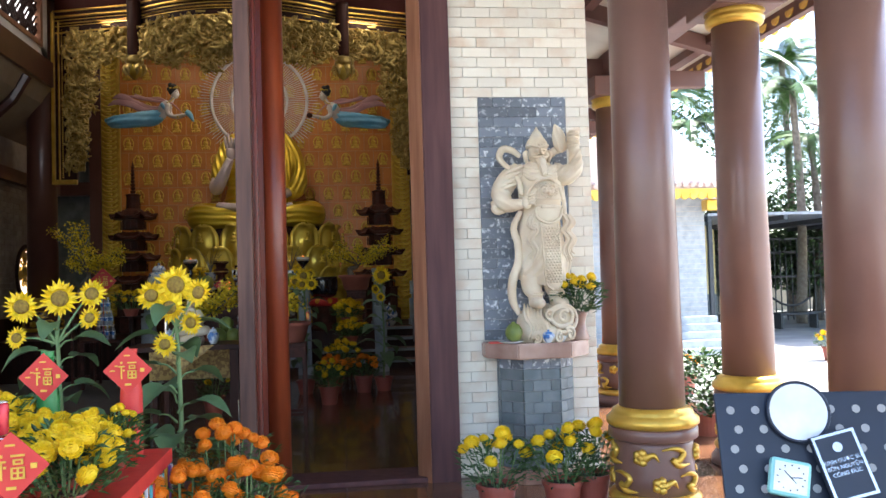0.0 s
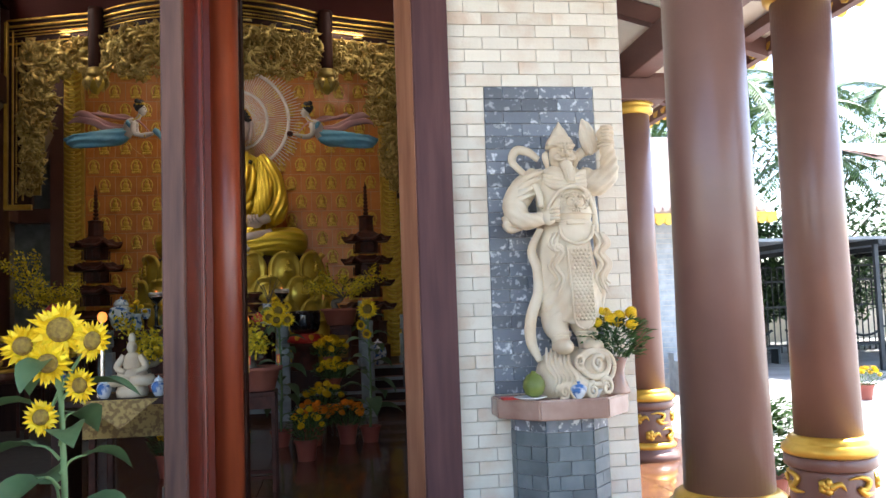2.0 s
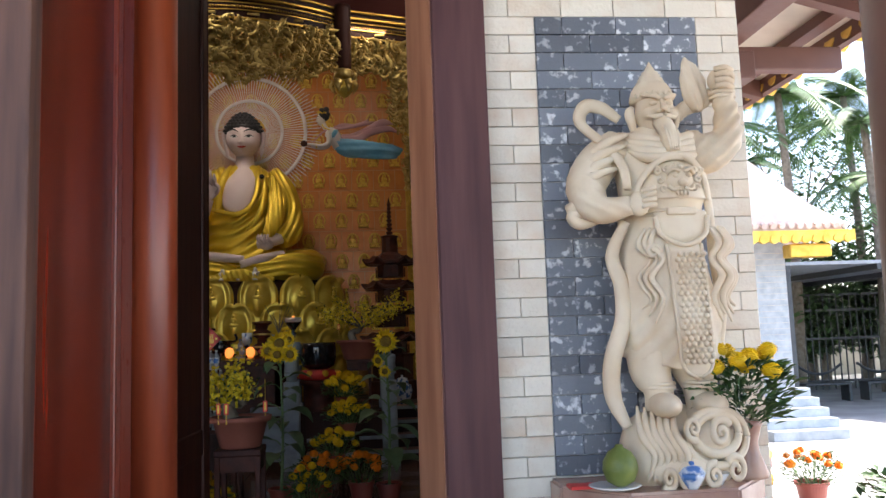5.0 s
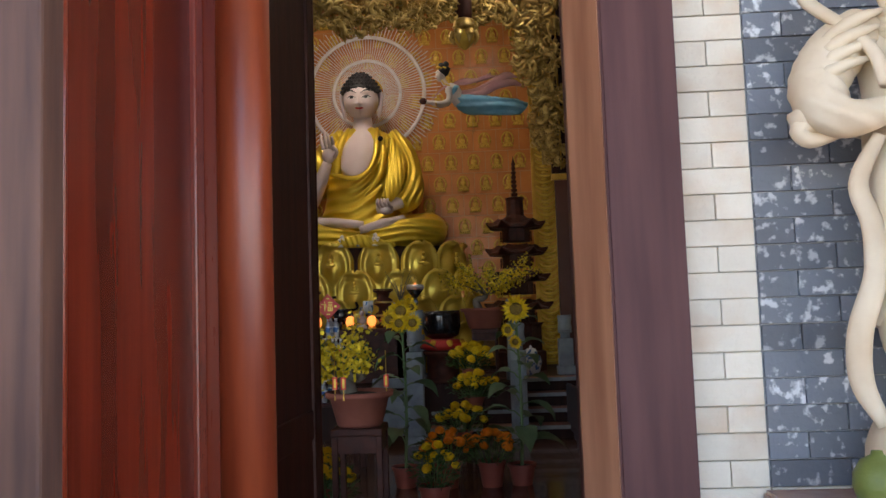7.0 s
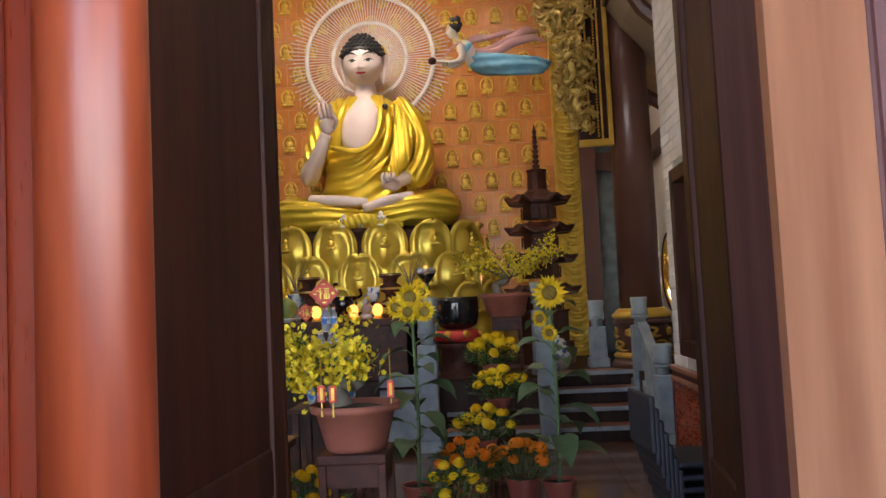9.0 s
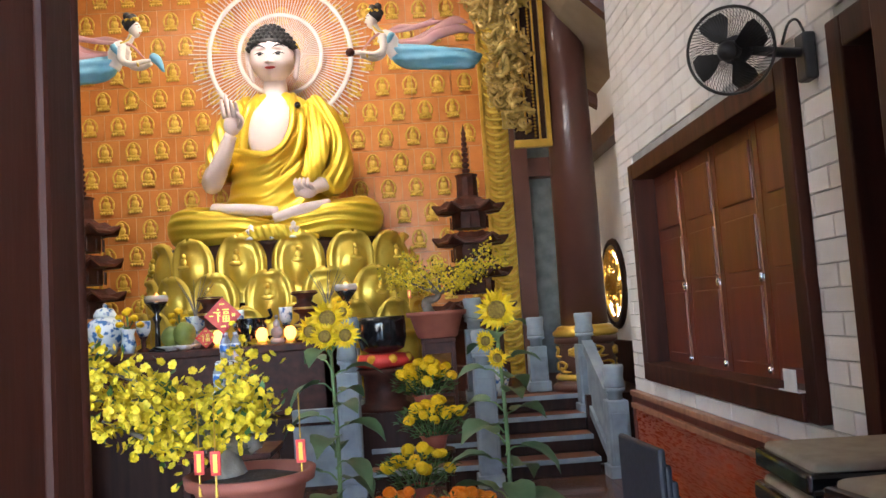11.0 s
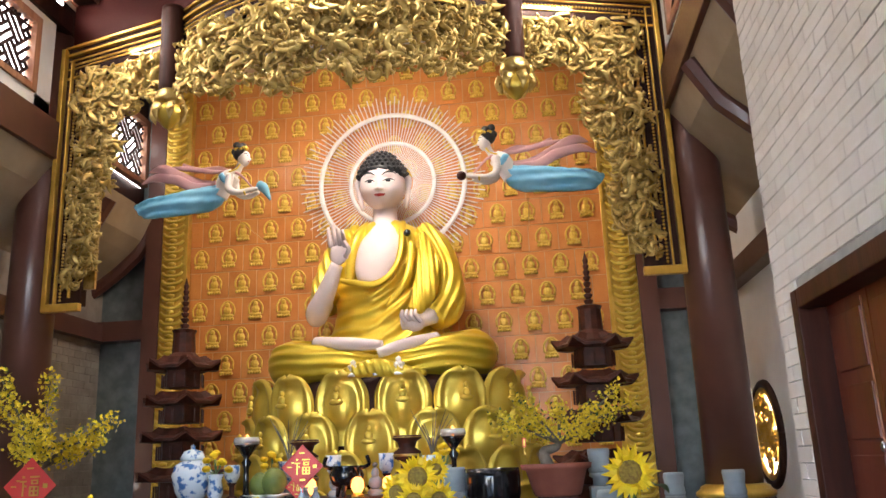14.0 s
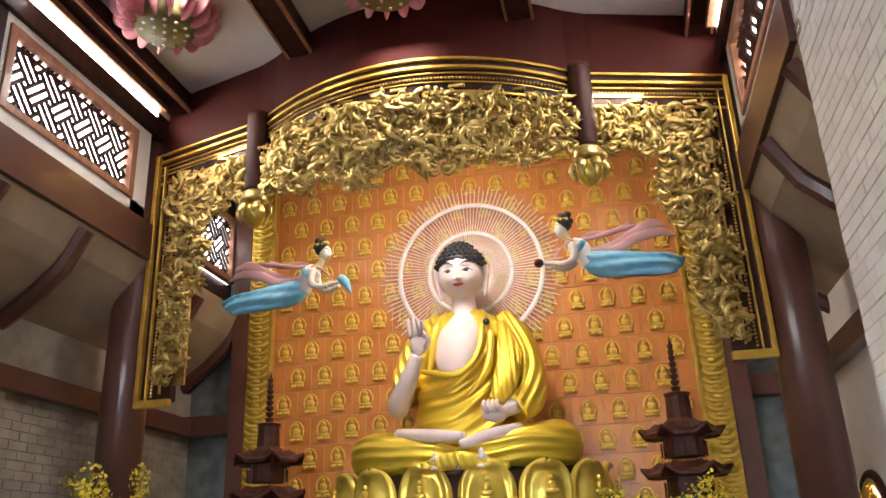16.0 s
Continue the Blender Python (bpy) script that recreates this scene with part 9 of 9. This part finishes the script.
for k, (x, y, h) in enumerate(((11.5, 27, 5.5), (16.0, 26, 6.2), (20, 27, 7.0), (13.5, 30, 7.5), (24, 29, 7), (9.0, 30, 6.5), (14.5, 24.5, 7.5), (18.0, 24.8, 8.2), (21.5, 25.0, 6.6), (12.4, 25.2, 8.6), (16.5, 28.5, 9.5), (10.2, 26.0, 7.4))):
    palm_tree(x, y, h, 200 + k)
for k, (x, y, h, c) in enumerate(((12.0, 28, 5, 2.2), (14.5, 27.5, 4, 2.0), (18, 28.5, 5, 2.4), (22, 28, 5, 2.4), (10.0, 28, 4.5, 1.8), (27, 30, 7, 3.0), (15.5, 30, 8.5, 3.2), (20, 31, 9, 3.4), (11.5, 31, 8, 3.0), (13.2, 26.8, 3.4, 1.8), (16.3, 26.6, 3.2, 1.8))):
    leafy_tree(x, y, h, c, 300 + k, "dense green garden tree in sunlight")
for k, (x, y, c) in enumerate(((4.9, 11.4, "orange"), (4.6, 12.6, "orange"), (9.2, 14.6, "yellow"), (3.2, 10.7, "orange"))):
    marigold(x, y, -0.16 if x > 4.4 else 0.004, c, "potted flowering marigold in the yard", 320 + k, blooms=14, spread=0.26, tall=0.3, size=0.05, pot=(0.16, 0.26))
sh = thing("potted_shrub", (3.55, 7.75, 0.004), "dark green potted shrub by the column", "shrub")
part("pot", lathe([(0.14, 0), (0.19, 0.2), (0.2, 0.22), (0.0, 0.2)], 28), M["terracotta"], sh)
tagged(part("foliage", foliage(random.Random(9), 0.3, 0.6, 900, 0.08, z0=0.2), M["leaf"], sh), kind="stuff")
structure("yard_wall", box(3.5, 60, 33, 33.3, -0.16, 3.0), M["plaster"], "plain garden wall behind the trees", "wall")

# ---- pieces of walls and floors ----
slabs(wall_front, BRICKS_FRONT, 0.014, "brick", M["brick"], "y", FRONT + 0.012)
slabs(wall_front, BRICKS_PANEL, 0.014, "granite_brick", M["slate"], "y", FRONT + 0.006)

# altar tiles, each with a small gilded seated relief
TW, TH = 0.41, 0.385
tile_cells = courses(CX - 3.0, CX + 3.0, 7.62 - 16 * TH, 7.62, TW, TH, 0.012)
slabs(back_tiles, tile_cells, 0.014, "tile", M["tile"], "y", 18.5)
rm = bpy.data.meshes.new("relief")
b = ball((0, 0, -0.07), (0.085, 0.03, 0.035), sub=2)
ball((0, -0.005, 0.0), (0.055, 0.035, 0.07), b)
ball((0, -0.01, 0.085), (0.033, 0.03, 0.04), b)
tube([(-0.085, 0.0, -0.06), (-0.09, 0.0, 0.04), (-0.05, 0.0, 0.115), (0, 0, 0.14), (0.05, 0.0, 0.115), (0.09, 0.0, 0.04), (0.085, 0.0, -0.06)], 0.014, 6, b, 3)
for k in range(5):
    ball((-0.07 + 0.035 * k, -0.01, -0.115), (0.022, 0.025, 0.03), b, sub=1)
b.to_mesh(rm), b.free(), rm.shade_smooth()
for u0, u1, z0, z1 in tile_cells:
    if u1 - u0 > 0.3:
        linked("relief", rm, M["tile_gold"], back_tiles, at=Matrix.Translation(((u0 + u1) / 2, 18.465, (z0 + z1) / 2)) @ Matrix.Diagonal((1.1, 0.9, 0.98, 1)))

# stone cladding inside, one joined skin of separate bricks


def skin(cells, axis, at, sign, depth=0.012):
    verts, faces = [], []
    for u0, u1, z0, z1 in cells:
        d = depth + random.uniform(-0.003, 0.002)
        i = 0.004
        q = [(u0, z0, 0), (u1, z0, 0), (u1, z1, 0), (u0, z1, 0), (u0 + i, z0 + i, d), (u1 - i, z0 + i, d), (u1 - i, z1 - i, d), (u0 + i, z1 - i, d)]
        n = len(verts)
        verts += [(at + sign * w, u, z) if axis == "x" else (u, at + sign * w, z) for u, z, w in q]
        faces += [(n + 4, n + 5, n + 6, n + 7), (n, n + 1, n + 5, n + 4), (n + 1, n + 2, n + 6, n + 5), (n + 2, n + 3, n + 7, n + 6), (n + 3, n, n + 4, n + 7)]
    me = bpy.data.meshes.new("cladding")
    me.from_pydata(verts, [], faces)
    bm = bmesh.new()
    bm.from_mesh(me)
    bmesh.ops.recalc_face_normals(bm, faces=bm.faces[:])
    bm.to_mesh(me), bm.free()
    return me


def cut(cells, holes):
    return [c for c in cells if not any(c[0] < h[1] - 0.01 and c[1] > h[0] + 0.01 and c[2] < h[3] - 0.01 and c[3] > h[2] + 0.01 for h in holes)]


east = []
for u0, u1, z0, z1 in ((6.9, 8.42, 0.98, 2.78), (9.61, 9.93, 0.98, 2.78), (12.62, 13.05, 0.98, 2.78), (9.61, 13.05, 0.98, 1.09), (6.9, 13.05, 2.78, 7.7)):
    east += courses(u0, u1, z0, z1, 0.29, 0.1, 0.003)
tagged(linked("cladding", skin(east, "x", XR + 0.012, -1), M["brick_in"], wall_east, "pale stone cladding bricks"), kind="stuff")
tagged(linked("cladding", skin(courses(XL, CX * 2 - 0.9, 0, 4.2, 0.24, ROW, 0.006), "y", FRONT + 0.012, -1), M["brick"], wall_front, "pale stone cladding bricks"), kind="stuff")
# same stone as the nave; the darker colour stands in for shade
tagged(linked("cladding", skin(courses(13.05, 18.64, 1.15, 3.85, 0.29, 0.1, 0.006), "x", CX * 2 - 2.6, 1), M["brick_shaded"], wall_aisle_west, "pale stone cladding bricks"), kind="stuff")

# polished floor tiles
ft = bpy.data.meshes.new("floor_tile")
b = box(-0.298, 0.298, -0.298, 0.298, -0.012, 0.0)
bmesh.ops.bevel(b, geom=[e for e in b.edges if e.verts[0].co.z > -0.001 and e.verts[1].co.z > -0.001], offset=0.002, segments=1, affect="EDGES")
b.to_mesh(ft), b.free()
for i in range(12):
    for j in range(22):
        linked("floor_tile", ft, M["floor"], floor, at=(-2.7 + 0.6 * i, 2.3 + 0.6 * j, 0.004))
